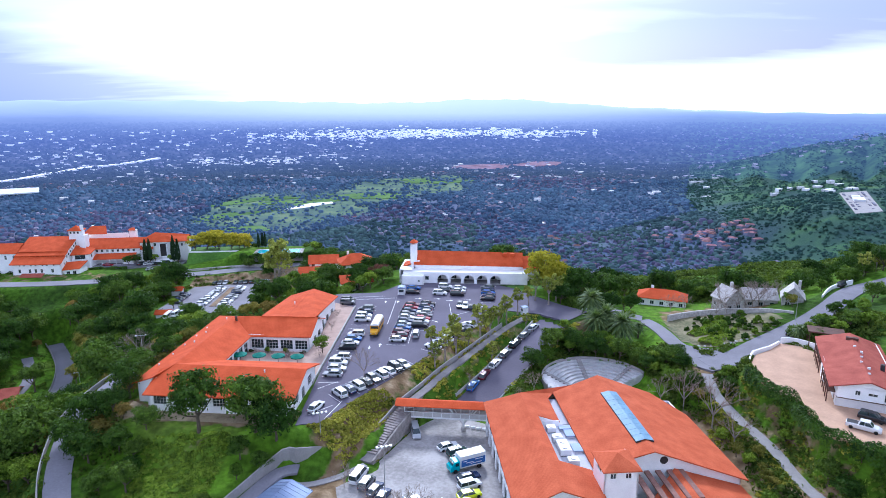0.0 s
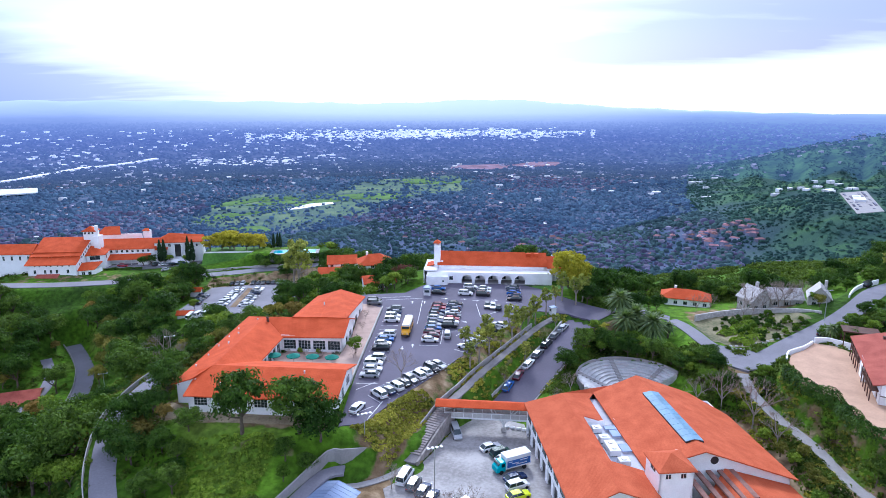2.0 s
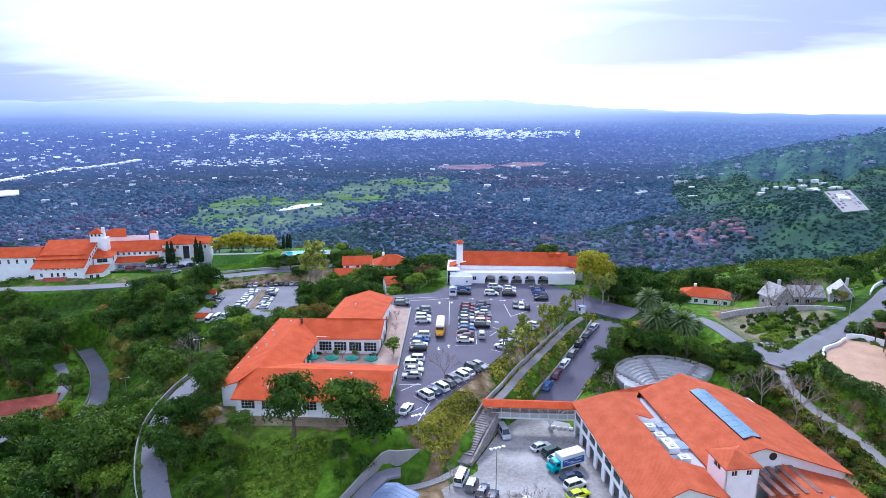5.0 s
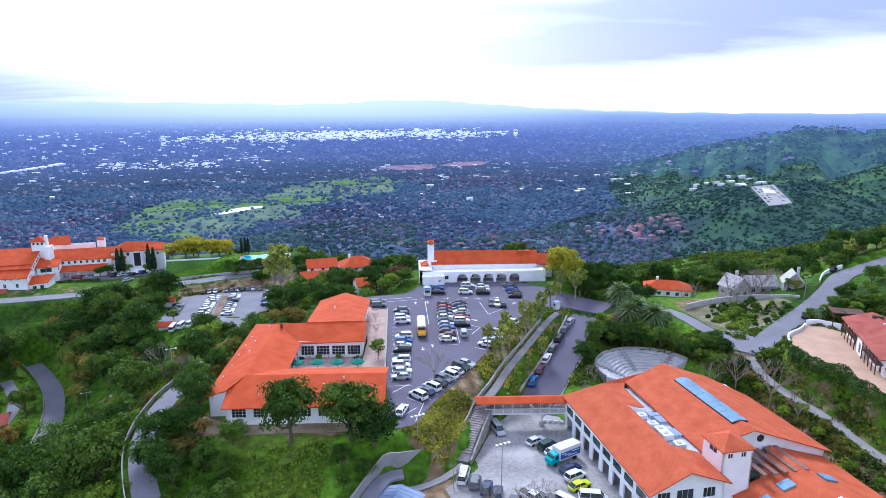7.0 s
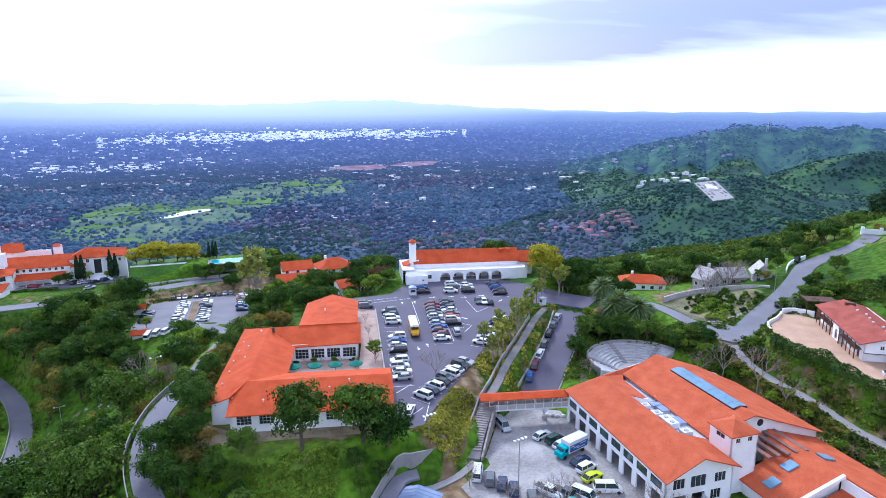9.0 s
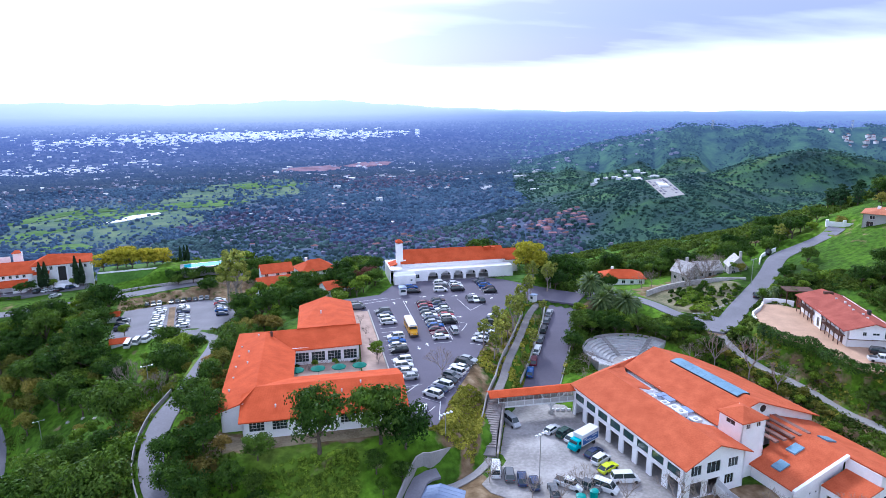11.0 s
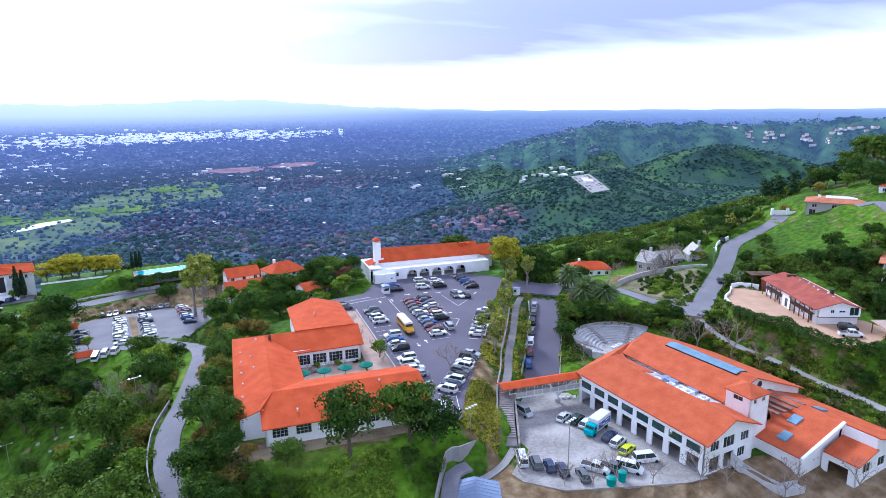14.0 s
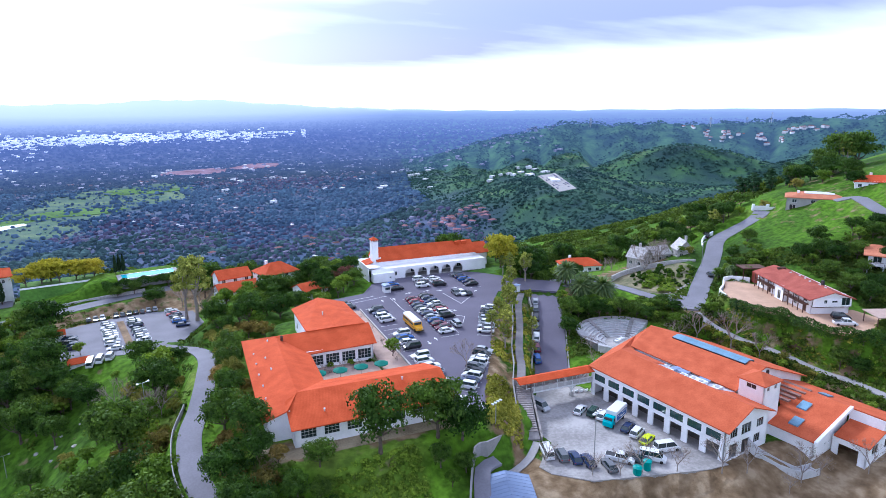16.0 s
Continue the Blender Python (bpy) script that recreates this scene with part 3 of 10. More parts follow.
def land(x, y):
    """Height of the ground without kerbs and paving; far land and skyline are shaped to fit the camera's view."""
    x, y = np.asarray(x, float), np.asarray(y, float)
    shape = x.shape
    x, y = x.ravel(), y.ravel()
    near = np.full(x.shape, SPOT_W[len(SPOTS)]) + (x * SPOT_W[len(SPOTS) + 1] + y * SPOT_W[len(SPOTS) + 2]) / 100
    for (sx, sy, _), w in zip(SPOTS, SPOT_W):
        near += w * np.hypot(x - sx, y - sy) / 100
    r, az = np.hypot(x, y), np.arctan2(x, y)
    far = np.full(x.shape, PLAIN)
    for b, d, h, along, across in HILLS:
        b = math.radians(b)
        ux, uy = math.sin(b), math.cos(b)
        du, dv = (x * ux + y * uy - d), (x * uy - y * ux)
        wob = 1 + 0.07 * np.sin(dv / 90 + d) + 0.05 * np.sin(du / 60 + b * 9)
        far = np.maximum(far, PLAIN + h * wob * np.exp(-(dv / along) ** 2 - (du / across) ** 2))
    az0 = np.degrees(np.arctan2(x, y))
    crest = np.interp(az0, [c[0] for c in CREST], [c[1] for c in CREST]) * (1 + 0.03 * np.sin(az0 * 2.3) + 0.02 * np.sin(az0 * 5.1))
    du = r - 2400 + 40 * np.sin(az0 / 3)
    spur = 330 * (1 + 0.45 * np.sin(az0 * 0.9 + r / 300) * np.sin(az0 * 0.37) + 0.15 * np.sin(az0 * 2.9))
    far = np.maximum(far, PLAIN + crest * np.exp(-np.abs(du / np.where(du < 0, spur, 260)) ** 1.6))
    # the last kilometres are drawn together and bent to the camera's view, so that the plain reaches the horizon
    s = np.clip((r - NEAR_END) / (FAR_END - NEAR_END), 0, 1)
    tan_near = (63 - far) / np.maximum(r, 1)
    tan_far = (63 - PLAIN) / NEAR_END * (1 - s) ** 1.6 + 0.004
    mix = smooth01(s * 6)
    deg = np.degrees(az)
    ridge = smooth01((s - 0.80) / 0.12)
    lift = ridge * (0.013 * np.exp(-((deg - 5) / 8) ** 2) + 0.0012 * np.exp(-((deg - 50) / 16) ** 2) * (1 + 0.4 * np.sin(deg * 0.9)) + 0.0015 * np.exp(-((deg + 25) / 20) ** 2) + 0.0008 * np.sin(deg * 1.1) + 0.0005 * np.sin(deg * 3.7) + 0.009 * smooth01((8 - deg) / 26) - 0.007 * smooth01((deg - 14) / 20))
    tan = tan_near * (1 - mix) + np.minimum(tan_far, tan_near) * mix - lift
    far = np.where(r > NEAR_END, 63 - tan * r, far)
    edge = np.hypot(x - 0, y - 200)
    k = smooth01((edge - 330) / 520)
    z = np.maximum(near, PLAIN) * (1 - k) + far * k
    return z.reshape(shape)


def height(x, y, pads=True):
    x, y = np.asarray(x, float), np.asarray(y, float)
    z = land(x, y)
    rough = 0.5 * np.sin(x / 7.3 + 1.3 * np.sin(y / 9.1)) * np.sin(y / 6.1 + x / 17)
    z = z + rough * (np.hypot(x, y - 160) < 600)
    for poly, zf, inner, blend in PADS:
        d = poly_distance(x, y, poly)
        w = smooth01(1 - (d - inner) / blend)
        z = z * (1 - w) + (zf(x, y) - 0.12) * w
    for line, half, _ in sorted(ROADS, key=lambda q: (q[0] is ROAD_E) - (q[0] is WALK)):
        if line is RAMP:
            continue
        d, zz = line_distance(x, y, line)
        w = smooth01(1 - (d - half - 0.7) / (0.9 if line is WALK else 1.6 if line is ROAD_E else 2.5 + half))
        out = poly_distance(x, y, LOT) > 0.3
        z = np.where(out, z * (1 - w) + (zz - 0.14) * w, z)
    d = np.hypot(x - AMPHI_C[0], y - AMPHI_C[1])
    w = smooth01(1 - (d - AMPHI_R - 0.8) / 4.0)
    bowl = AMPHI_Z - 0.9 + np.clip(d - 8.0, 0, 10) * 0.36 * (y > AMPHI_C[1] - 4)
    bowl = np.where((d > AMPHI_R - 0.6) & (y > AMPHI_C[1] - 2), AMPHI_Z + 3.1, bowl)
    z = z * (1 - w) + bowl * w
    return z


def ground_z(x, y):
    return float(height(np.array([x]), np.array([y]))[0])


def axis(lo, hi, step, end_lo, end_hi, grow=1.055):
    a = list(np.arange(lo, hi + 0.1, step))
    s = step
    while a[-1] < end_hi:
        s *= grow
        a.append(a[-1] + s)
    b, s = [], step
    v = lo
    while v > end_lo:
        s *= grow
        v -= s
        b.append(v)
    return np.array(b[::-1] + a)


def ground_material():
    """Hillside: bright winter grass, darker scrub and bare soil, in patches."""
    ma = bpy.data.materials.new("hillside")
    ma.use_nodes = True
    nt = ma.node_tree
    N, link = nt.nodes.new, nt.links.new
    b = nt.nodes["Principled BSDF"]
    b.inputs["Roughness"].default_value, b.inputs["Specular IOR Level"].default_value = 0.95, 0.1
    co = N("ShaderNodeTexCoord")

    def noise_at(scale, detail):
        n = N("ShaderNodeTexNoise")
        n.inputs["Scale"].default_value, n.inputs["Detail"].default_value = scale, detail
        link(co.outputs["Object"], n.inputs["Vector"])
        return n.outputs["Fac"]

    def ramp(src, *stops):
        r = N("ShaderNodeValToRGB")
        cr = r.color_ramp
        cr.elements[0].position, cr.elements[0].color = stops[0][0], (*stops[0][1], 1)
        cr.elements[1].position, cr.elements[1].color = stops[-1][0], (*stops[-1][1], 1)
        for p, c in stops[1:-1]:
            cr.elements.new(p).color = (*c, 1)
        link(src, r.inputs[0])
        return r.outputs[0]

    base = ramp(noise_at(0.022, 6), (0.34, (0.034, 0.070, 0.012)), (0.44, (0.062, 0.132, 0.012)), (0.57, (0.104, 0.215, 0.012)), (0.72, (0.17, 0.20, 0.045)))
    fine = ramp(noise_at(0.6, 8), (0.35, (0.55, 0.55, 0.55)), (0.65, (1.25, 1.2, 1.1)))
    mul = N("ShaderNodeMix")
    mul.data_type, mul.blend_type = "RGBA", "MULTIPLY"
    mul.inputs["Factor"].default_value = 1
    link(base, mul.inputs["A"]), link(fine, mul.inputs["B"])
    soil = N("ShaderNodeAttribute")
    soil.attribute_name = "soil"
    edge_mix = N("ShaderNodeMath")
    edge_mix.operation = "MULTIPLY_ADD"
    link(noise_at(0.25, 6), edge_mix.inputs[0])
    edge_mix.inputs[1].default_value = 1.6
    edge_mix.inputs[2].default_value = -0.8
    add = N("ShaderNodeMath")
    add.operation = "ADD"
    link(edge_mix.outputs[0], add.inputs[0]), link(soil.outputs["Fac"], add.inputs[1])
    sharp = N("ShaderNodeMapRange")
    sharp.inputs["From Min"].default_value, sharp.inputs["From Max"].default_value = 0.40, 0.62
    link(add.outputs[0], sharp.inputs["Value"])
    earth = ramp(noise_at(0.35, 8), (0.32, (0.13, 0.085, 0.045)), (0.5, (0.22, 0.15, 0.085)), (0.68, (0.36, 0.27, 0.17)))
    mix_soil = N("ShaderNodeMix")
    mix_soil.data_type = "RGBA"
    link(sharp.outputs[0], mix_soil.inputs["Factor"])
    link(mul.outputs["Result"], mix_soil.inputs["A"]), link(earth, mix_soil.inputs["B"])
    mul = mix_soil
    # town and woodland floor of the plain, beyond the foot of the hill, with blue haze in its base colours
    plain_haze_col = ramp(noise_at(0.016, 9), (0.34, (0.044, 0.076, 0.126)), (0.48, (0.062, 0.096, 0.164)), (0.57, (0.092, 0.108, 0.190)), (0.68, (0.098, 0.142, 0.165)))
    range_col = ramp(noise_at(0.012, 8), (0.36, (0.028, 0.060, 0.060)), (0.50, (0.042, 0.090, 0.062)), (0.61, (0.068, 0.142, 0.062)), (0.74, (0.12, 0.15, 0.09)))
    hill = N("ShaderNodeAttribute")
    hill.attribute_name = "range"
    floor_mix = N("ShaderNodeMix")
    floor_mix.data_type = "RGBA"
    link(hill.outputs["Fac"], floor_mix.inputs["Factor"])
    link(plain_haze_col, floor_mix.inputs["A"]), link(range_col, floor_mix.inputs["B"])
    golf = N("ShaderNodeAttribute")
    golf.attribute_name = "golf"
    green_mix = N("ShaderNodeMix")
    green_mix.data_type = "RGBA"
    link(golf.outputs["Fac"], green_mix.inputs["Factor"])
    link(floor_mix.outputs["Result"], green_mix.inputs["A"])
    link(ramp(noise_at(0.014, 7), (0.38, (0.060, 0.105, 0.085)), (0.52, (0.095, 0.165, 0.085)), (0.66, (0.17, 0.24, 0.10))), green_mix.inputs["B"])
    plain_haze_col = green_mix.outputs["Result"]
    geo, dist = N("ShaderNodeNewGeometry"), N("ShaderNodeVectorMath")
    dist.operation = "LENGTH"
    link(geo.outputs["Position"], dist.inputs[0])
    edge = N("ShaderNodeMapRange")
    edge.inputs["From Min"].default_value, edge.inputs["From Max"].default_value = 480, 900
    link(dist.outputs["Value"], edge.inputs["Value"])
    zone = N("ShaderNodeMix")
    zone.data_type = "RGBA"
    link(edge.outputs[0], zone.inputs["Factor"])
    link(mul.outputs["Result"], zone.inputs["A"]), link(plain_haze_col, zone.inputs["B"])
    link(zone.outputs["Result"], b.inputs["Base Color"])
    bp = N("ShaderNodeBump")
    bp.inputs["Strength"].default_value, bp.inputs["Distance"].default_value = 0.8, 0.5
    link(noise_at(0.9, 6), bp.inputs["Height"])
    link(bp.outputs[0], b.inputs["Normal"])
    return ma


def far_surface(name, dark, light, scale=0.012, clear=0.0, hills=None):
    """Surfaces of the backdrop, miles away: blue and, farther on, white haze is put into their emission."""
    ma = bpy.data.materials.new(name)
    ma.use_nodes = True
    nt = ma.node_tree
    N, link = nt.nodes.new, nt.links.new
    b = nt.nodes["Principled BSDF"]
    b.inputs["Roughness"].default_value, b.inputs["Specular IOR Level"].default_value = 1.0, 0.0
    co, geo = N("ShaderNodeTexCoord"), N("ShaderNodeNewGeometry")
    n = N("ShaderNodeTexNoise")
    n.inputs["Scale"].default_value, n.inputs["Detail"].default_value, n.inputs["Roughness"].default_value = scale, 8, 0.7
    link(co.outputs["Object"], n.inputs["Vector"])
    r = N("ShaderNodeValToRGB")
    cr = r.color_ramp
    cr.elements[0].position, cr.elements[0].color = 0.40, (*dark, 1)
    cr.elements[1].position, cr.elements[1].color = 0.62, (*light, 1)
    link(n.outputs["Fac"], r.inputs[0])
    col = r.outputs[0]
    if hills:
        gr, at, mx = N("ShaderNodeValToRGB"), N("ShaderNodeAttribute"), N("ShaderNodeMix")
        gr.color_ramp.elements[0].position, gr.color_ramp.elements[0].color = 0.42, (*hills[0], 1)
        gr.color_ramp.elements[1].position, gr.color_ramp.elements[1].color = 0.64, (*hills[1], 1)
        link(n.outputs["Fac"], gr.inputs[0])
        at.attribute_name, mx.data_type = "range", "RGBA"
        link(at.outputs["Fac"], mx.inputs["Factor"])
        link(col, mx.inputs["A"]), link(gr.outputs[0], mx.inputs["B"])
        col = mx.outputs["Result"]
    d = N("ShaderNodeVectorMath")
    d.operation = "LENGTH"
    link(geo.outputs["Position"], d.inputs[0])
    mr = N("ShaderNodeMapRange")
    mr.inputs["From Min"].default_value, mr.inputs["From Max"].default_value = HAZE_START, FAR_END
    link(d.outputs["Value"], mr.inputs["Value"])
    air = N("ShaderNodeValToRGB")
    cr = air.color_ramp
    stops = HAZE_EMISSION
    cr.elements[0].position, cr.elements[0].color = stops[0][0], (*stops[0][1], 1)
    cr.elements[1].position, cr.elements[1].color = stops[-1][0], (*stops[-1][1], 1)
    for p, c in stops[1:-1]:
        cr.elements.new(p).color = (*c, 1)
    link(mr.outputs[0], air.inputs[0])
    # base colour fades to black with distance, where the emitted haze takes over
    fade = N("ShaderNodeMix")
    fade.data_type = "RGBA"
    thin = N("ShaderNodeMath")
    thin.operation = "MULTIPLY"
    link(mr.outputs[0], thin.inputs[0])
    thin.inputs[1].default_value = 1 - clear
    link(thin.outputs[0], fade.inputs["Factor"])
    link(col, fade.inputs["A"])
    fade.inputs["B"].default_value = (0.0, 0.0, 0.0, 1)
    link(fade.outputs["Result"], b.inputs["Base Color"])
    # the haze emission is whiter below the sun
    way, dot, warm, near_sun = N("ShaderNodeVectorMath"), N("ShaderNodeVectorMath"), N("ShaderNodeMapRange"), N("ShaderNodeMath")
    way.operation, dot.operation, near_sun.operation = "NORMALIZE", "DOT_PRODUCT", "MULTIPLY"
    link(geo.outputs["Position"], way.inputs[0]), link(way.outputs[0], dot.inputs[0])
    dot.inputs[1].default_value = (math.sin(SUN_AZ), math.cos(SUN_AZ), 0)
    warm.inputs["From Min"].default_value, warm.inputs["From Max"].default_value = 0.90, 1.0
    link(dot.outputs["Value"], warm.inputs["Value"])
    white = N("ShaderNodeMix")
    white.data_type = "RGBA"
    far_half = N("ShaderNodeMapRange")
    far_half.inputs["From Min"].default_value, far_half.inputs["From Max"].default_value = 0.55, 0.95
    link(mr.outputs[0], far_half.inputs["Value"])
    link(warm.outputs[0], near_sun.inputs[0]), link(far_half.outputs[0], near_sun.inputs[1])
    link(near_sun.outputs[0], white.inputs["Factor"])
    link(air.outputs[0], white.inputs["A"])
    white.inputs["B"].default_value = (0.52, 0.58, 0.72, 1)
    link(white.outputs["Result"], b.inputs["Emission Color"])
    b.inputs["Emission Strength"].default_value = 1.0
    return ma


# haze put in as emission by distance, from deep blue to pale
HAZE_EMISSION = [(0.0, (0.016, 0.027, 0.060)), (0.2, (0.038, 0.057, 0.136)), (0.48, (0.074, 0.104, 0.255)), (0.64, (0.125, 0.168, 0.345)), (0.77, (0.20, 0.25, 0.43)), (0.86, (0.30, 0.36, 0.56)), (0.96, (0.44, 0.51, 0.70))]
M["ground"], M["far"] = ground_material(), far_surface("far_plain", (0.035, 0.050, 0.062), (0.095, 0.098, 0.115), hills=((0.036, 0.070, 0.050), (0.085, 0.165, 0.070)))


GOLF = [(-470, 1190), (-540, 1440), (-500, 1640), (-290, 1660), (-240, 1960), (60, 2120), (60, 1720), (-130, 1580), (-190, 1340), (-270, 1200), (-380, 1150)]


def on_range(x, y):
    """How far a place belongs to the green range east of the plain, 0 to 1."""
    az, r = np.degrees(np.arctan2(x, y)), np.hypot(x, y)
    return smooth01((az - 17 - 5 * smooth01((1500 - r) / 600)) / 9) * smooth01((r - 420) / 200)


# bare ground: outline, how bare, width of its edge
SOIL = [([(-27, 113), (-21, 112), (-15, 121), (-12, 127), (-15, 130), (-22, 121), (-27, 117)], 0.62, 2.5), ([(112, 118), (200, 108), (220, 190), (150, 186)], 0.3, 8), ([(-125, 150), (-86, 150), (-86, 214), (-125, 214)], 0.2, 6), ([(-60, 88), (-32, 92), (-30, 112), (-64, 114)], 0.22, 4), ([(12, 86), (30, 84), (48, 76), (62, 78), (62, 58), (10, 66)], 0.95, 4), ([(-22, 106), (-18, 102), (-10, 97), (8, 91), (18, 90), (34, 84), (60, 74), (60, 50), (-16, 56), (-30, 84), (-28, 96)], 1.25, 4), ([(-25, 115), (-19, 121), (-12, 131), (-9, 138), (-12, 138), (-20, 127)], 0.9, 2),
        ([(56, 88), (61, 82), (64, 100), (62, 126), (56, 132), (54, 112)], 0.75, 4), ([(68, 84), (72, 100), (68, 128), (66, 110)], 0.5, 5), ([(-24, 104), (-12, 124), (-8, 131), (-13, 125), (-22, 110)], 0.9, 1.5), ([(-69, 119), (-31, 115), (-31, 119.5), (-63, 122.5), (-68, 126)], 0.9, 2), ([(38, 170), (46, 162), (54, 160), (52, 168), (42, 174)], 0.8, 2.5),
        ([(60, 140), (66, 138), (68, 146), (62, 148)], 0.9, 2), ([(-112, 262), (-84, 272), (-66, 264), (-62, 276), (-84, 280), (-112, 272)], 0.75, 2), ([(-96, 226), (-90, 226), (-92, 262), (-98, 262)], 0.9, 1.5),
        ([(10, 134), (2, 140), (22, 170), (28, 168)], 0.4, 3), ([(-4, 150), (-16, 130), (-8, 128), (10, 158), (16, 172), (8, 168)], 0.55, 3), ([(146, 214), (190, 210), (200, 240), (150, 236)], 0.5, 6), ([(-72, 262), (-60, 258), (-58, 280), (-76, 284)], 0.7, 4),
        ([(70, 176), (104, 192), (110, 200), (72, 194)], 0.6, 4), ([(-160, 272), (-200, 268), (-200, 280), (-150, 284)], 0.4, 5)]


def build_land():
    xs, ys = axis(-230, 210, 2.0, -FAR_END, FAR_END), axis(60, 320, 2.0, -1500, FAR_END)
    gx, gy = np.meshgrid(xs, ys)
    gz = height(gx, gy)
    n, k = len(xs), len(ys)
    verts = np.stack([gx, gy, gz], 2).reshape(-1, 3)
    i, j = np.meshgrid(np.arange(n - 1), np.arange(k - 1))
    a = (j * n + i).ravel()
    faces = np.stack([a, a + 1, a + n + 1, a + n], 1)
    mid = np.hypot(verts[faces, 0].mean(1), verts[faces, 1].mean(1))
    for name, keep, material in (("ground", mid < HAZE_START, M["ground"]), ("backdrop", (mid >= HAZE_START) & (mid < FAR_END + 20), M["far"])):
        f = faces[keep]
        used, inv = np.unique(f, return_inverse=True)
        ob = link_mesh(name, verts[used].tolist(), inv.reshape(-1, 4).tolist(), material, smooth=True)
        tagged(ob, "green brushy hillside falling to a wooded plain" if name == "ground" else "distant plain and low hills with emitted haze tint", "ground" if name == "ground" else "backdrop", kind="structure")
        v = verts[used]
        ob.data.attributes.new("range", "FLOAT", "POINT").data.foreach_set("value", on_range(v[:, 0], v[:, 1]).astype(np.float32))
        if name == "ground":
            ob.data.attributes.new("golf", "FLOAT", "POINT").data.foreach_set("value", 0.75 * smooth01(1 - poly_distance(v[:, 0], v[:, 1], GOLF) / 50).astype(np.float32))
            s = np.zeros(len(v))
            for poly, strength, blend in SOIL:
                s = np.maximum(s, strength * smooth01(1 - poly_distance(v[:, 0], v[:, 1], poly) / blend))
            ob.data.attributes.new("soil", "FLOAT", "POINT").data.foreach_set("value", s.astype(np.float32))


build_land()


def sheet(name, poly, zf, material, label, category="pavement", lift=0.0, step=3.0):
    """Paving inside a polygon, laid to the slope zf, with an edge that goes into the ground."""
    bm = bmesh.new()
    vs = [bm.verts.new((x, y, 0)) for x, y in poly]
    f = bm.faces.new(vs)
    bmesh.ops.triangulate(bm, faces=[f])
    ext = bmesh.ops.extrude_face_region(bm, geom=bm.faces[:])
    for v in ext["geom"]:
        if isinstance(v, bmesh.types.BMVert):
            v.co.z = -0.6
    for v in bm.verts:
        v.co.z += float(zf(v.co.x, v.co.y)) + lift
    return tagged(part(name, bm, material), label, category, kind="structure")


def ribbon_points(line, step=2.5):
    """A line through the given points, smoothed and sampled."""
    p = [Vector(v) for v in line]
    p = [2 * p[0] - p[1]] + p + [2 * p[-1] - p[-2]]
    out = []
    for a, b, c, d in zip(p, p[1:], p[2:], p[3:]):
        n = max(2, int((c - b).length / step))
        for i in range(n):
            t = i / n
            out.append(0.5 * (2 * b + (c - a) * t + (2 * a - 5 * b + 4 * c - d) * t * t + (3 * b - a - 3 * c + d) * t ** 3))
    out.append(p[-2])
    return out


def ribbon(name, line, half, material, label, category="road", lift=0.0, thick=0.5, off=0.0, kind="structure", parent=None):
    pts = ribbon_points(line)
    verts, faces = [], []
    for i, p in enumerate(pts):
        d = (pts[min(i + 1, len(pts) - 1)] - pts[max(i - 1, 0)])
        side = Vector((d.y, -d.x, 0)).normalized()
        for s, dz in ((-half, 0), (half, 0), (half, -thick), (-half, -thick)):
            verts.append(p + side * (s + off) + Vector((0, 0, lift + dz)))
    for i in range(len(pts) - 1):
        a, b = 4 * i, 4 * i + 4
        for s in range(4):
            faces.append((a + s, b + s, b + (s + 1) % 4, a + (s + 1) % 4))
    e = 4 * (len(pts) - 1)
    faces += [(0, 1, 2, 3), (e + 3, e + 2, e + 1, e)]
    bm = bmesh.new()
    vs = [bm.verts.new(v) for v in verts]
    for f in faces:
        bm.faces.new([vs[i] for i in f])
    ob = part(name, bm, material, parent)
    return tagged(ob, label, category, kind=kind) if not parent else ob


sheet("parking_lot", LOT, lot_z, M["asphalt"], "dark violet-grey asphalt car park with white bays", "car park", 0.02)
sheet("lower_parking_lot", LOT2, lot2_z, M["asphalt_old"], "worn grey asphalt car park below the road", "car park", 0.02)
sheet("planting_strip", [(-92.9, 261), (-90.7, 261.2), (-87.9, 229), (-90.1, 228.6)], lot2_z, M["dirt"], "bare earth strip between rows of parked cars", "ground", 0.14)
sheet("court", COURT, flat_z(-7.1), M["concrete"], "stained pale concrete service court", "pavement", 0.03)
sheet("junction_apron", JUNCTION, flat_z(-0.42), M["asphalt_old"], "worn pale asphalt apron of a road junction", "road", 0.03)
sheet("terrace", TERRACE, flat_z(3.9), M["terrace"], "pink paved forecourt of a villa", "pavement", 0.02)
for (line, half, key), name, label in zip(ROADS, ("road_junction", "road_north", "road_east", "trail", "access_road", "academy_road", "lower_road", "walkway", "driveway", "link_road", "upper_road", "ramp", "west_ramp", "court_path"), (
        "pale grey asphalt hill road", "narrow grey asphalt lane", "sloping asphalt road lined with parked cars", "pale concrete track along a slope",
        "curving single-lane asphalt access road", "asphalt road in front of the academy", "winding valley road", "sloping concrete footway between walls", "dark asphalt driveway of the valley house", "short asphalt lane behind palms", "asphalt road along the upper hillside", "sloping paved ramp beside the service court", "grey paved ramp below a retaining wall", "pale concrete path from the court to the shed")):
    ribbon(name, line, half, M[key], label, "path" if key in ("path", "footway") else "road", 0.03 + 0.004 * ROADS.index((line, half, key)), 4.5 if line is RAMP else 3.0 if line is WALK else 0.5)

# ---- buildings ----
M["table"] = mat("weathered_wood", (0.27, 0.20, 0.18), 0.85, 0.2, 2.0)

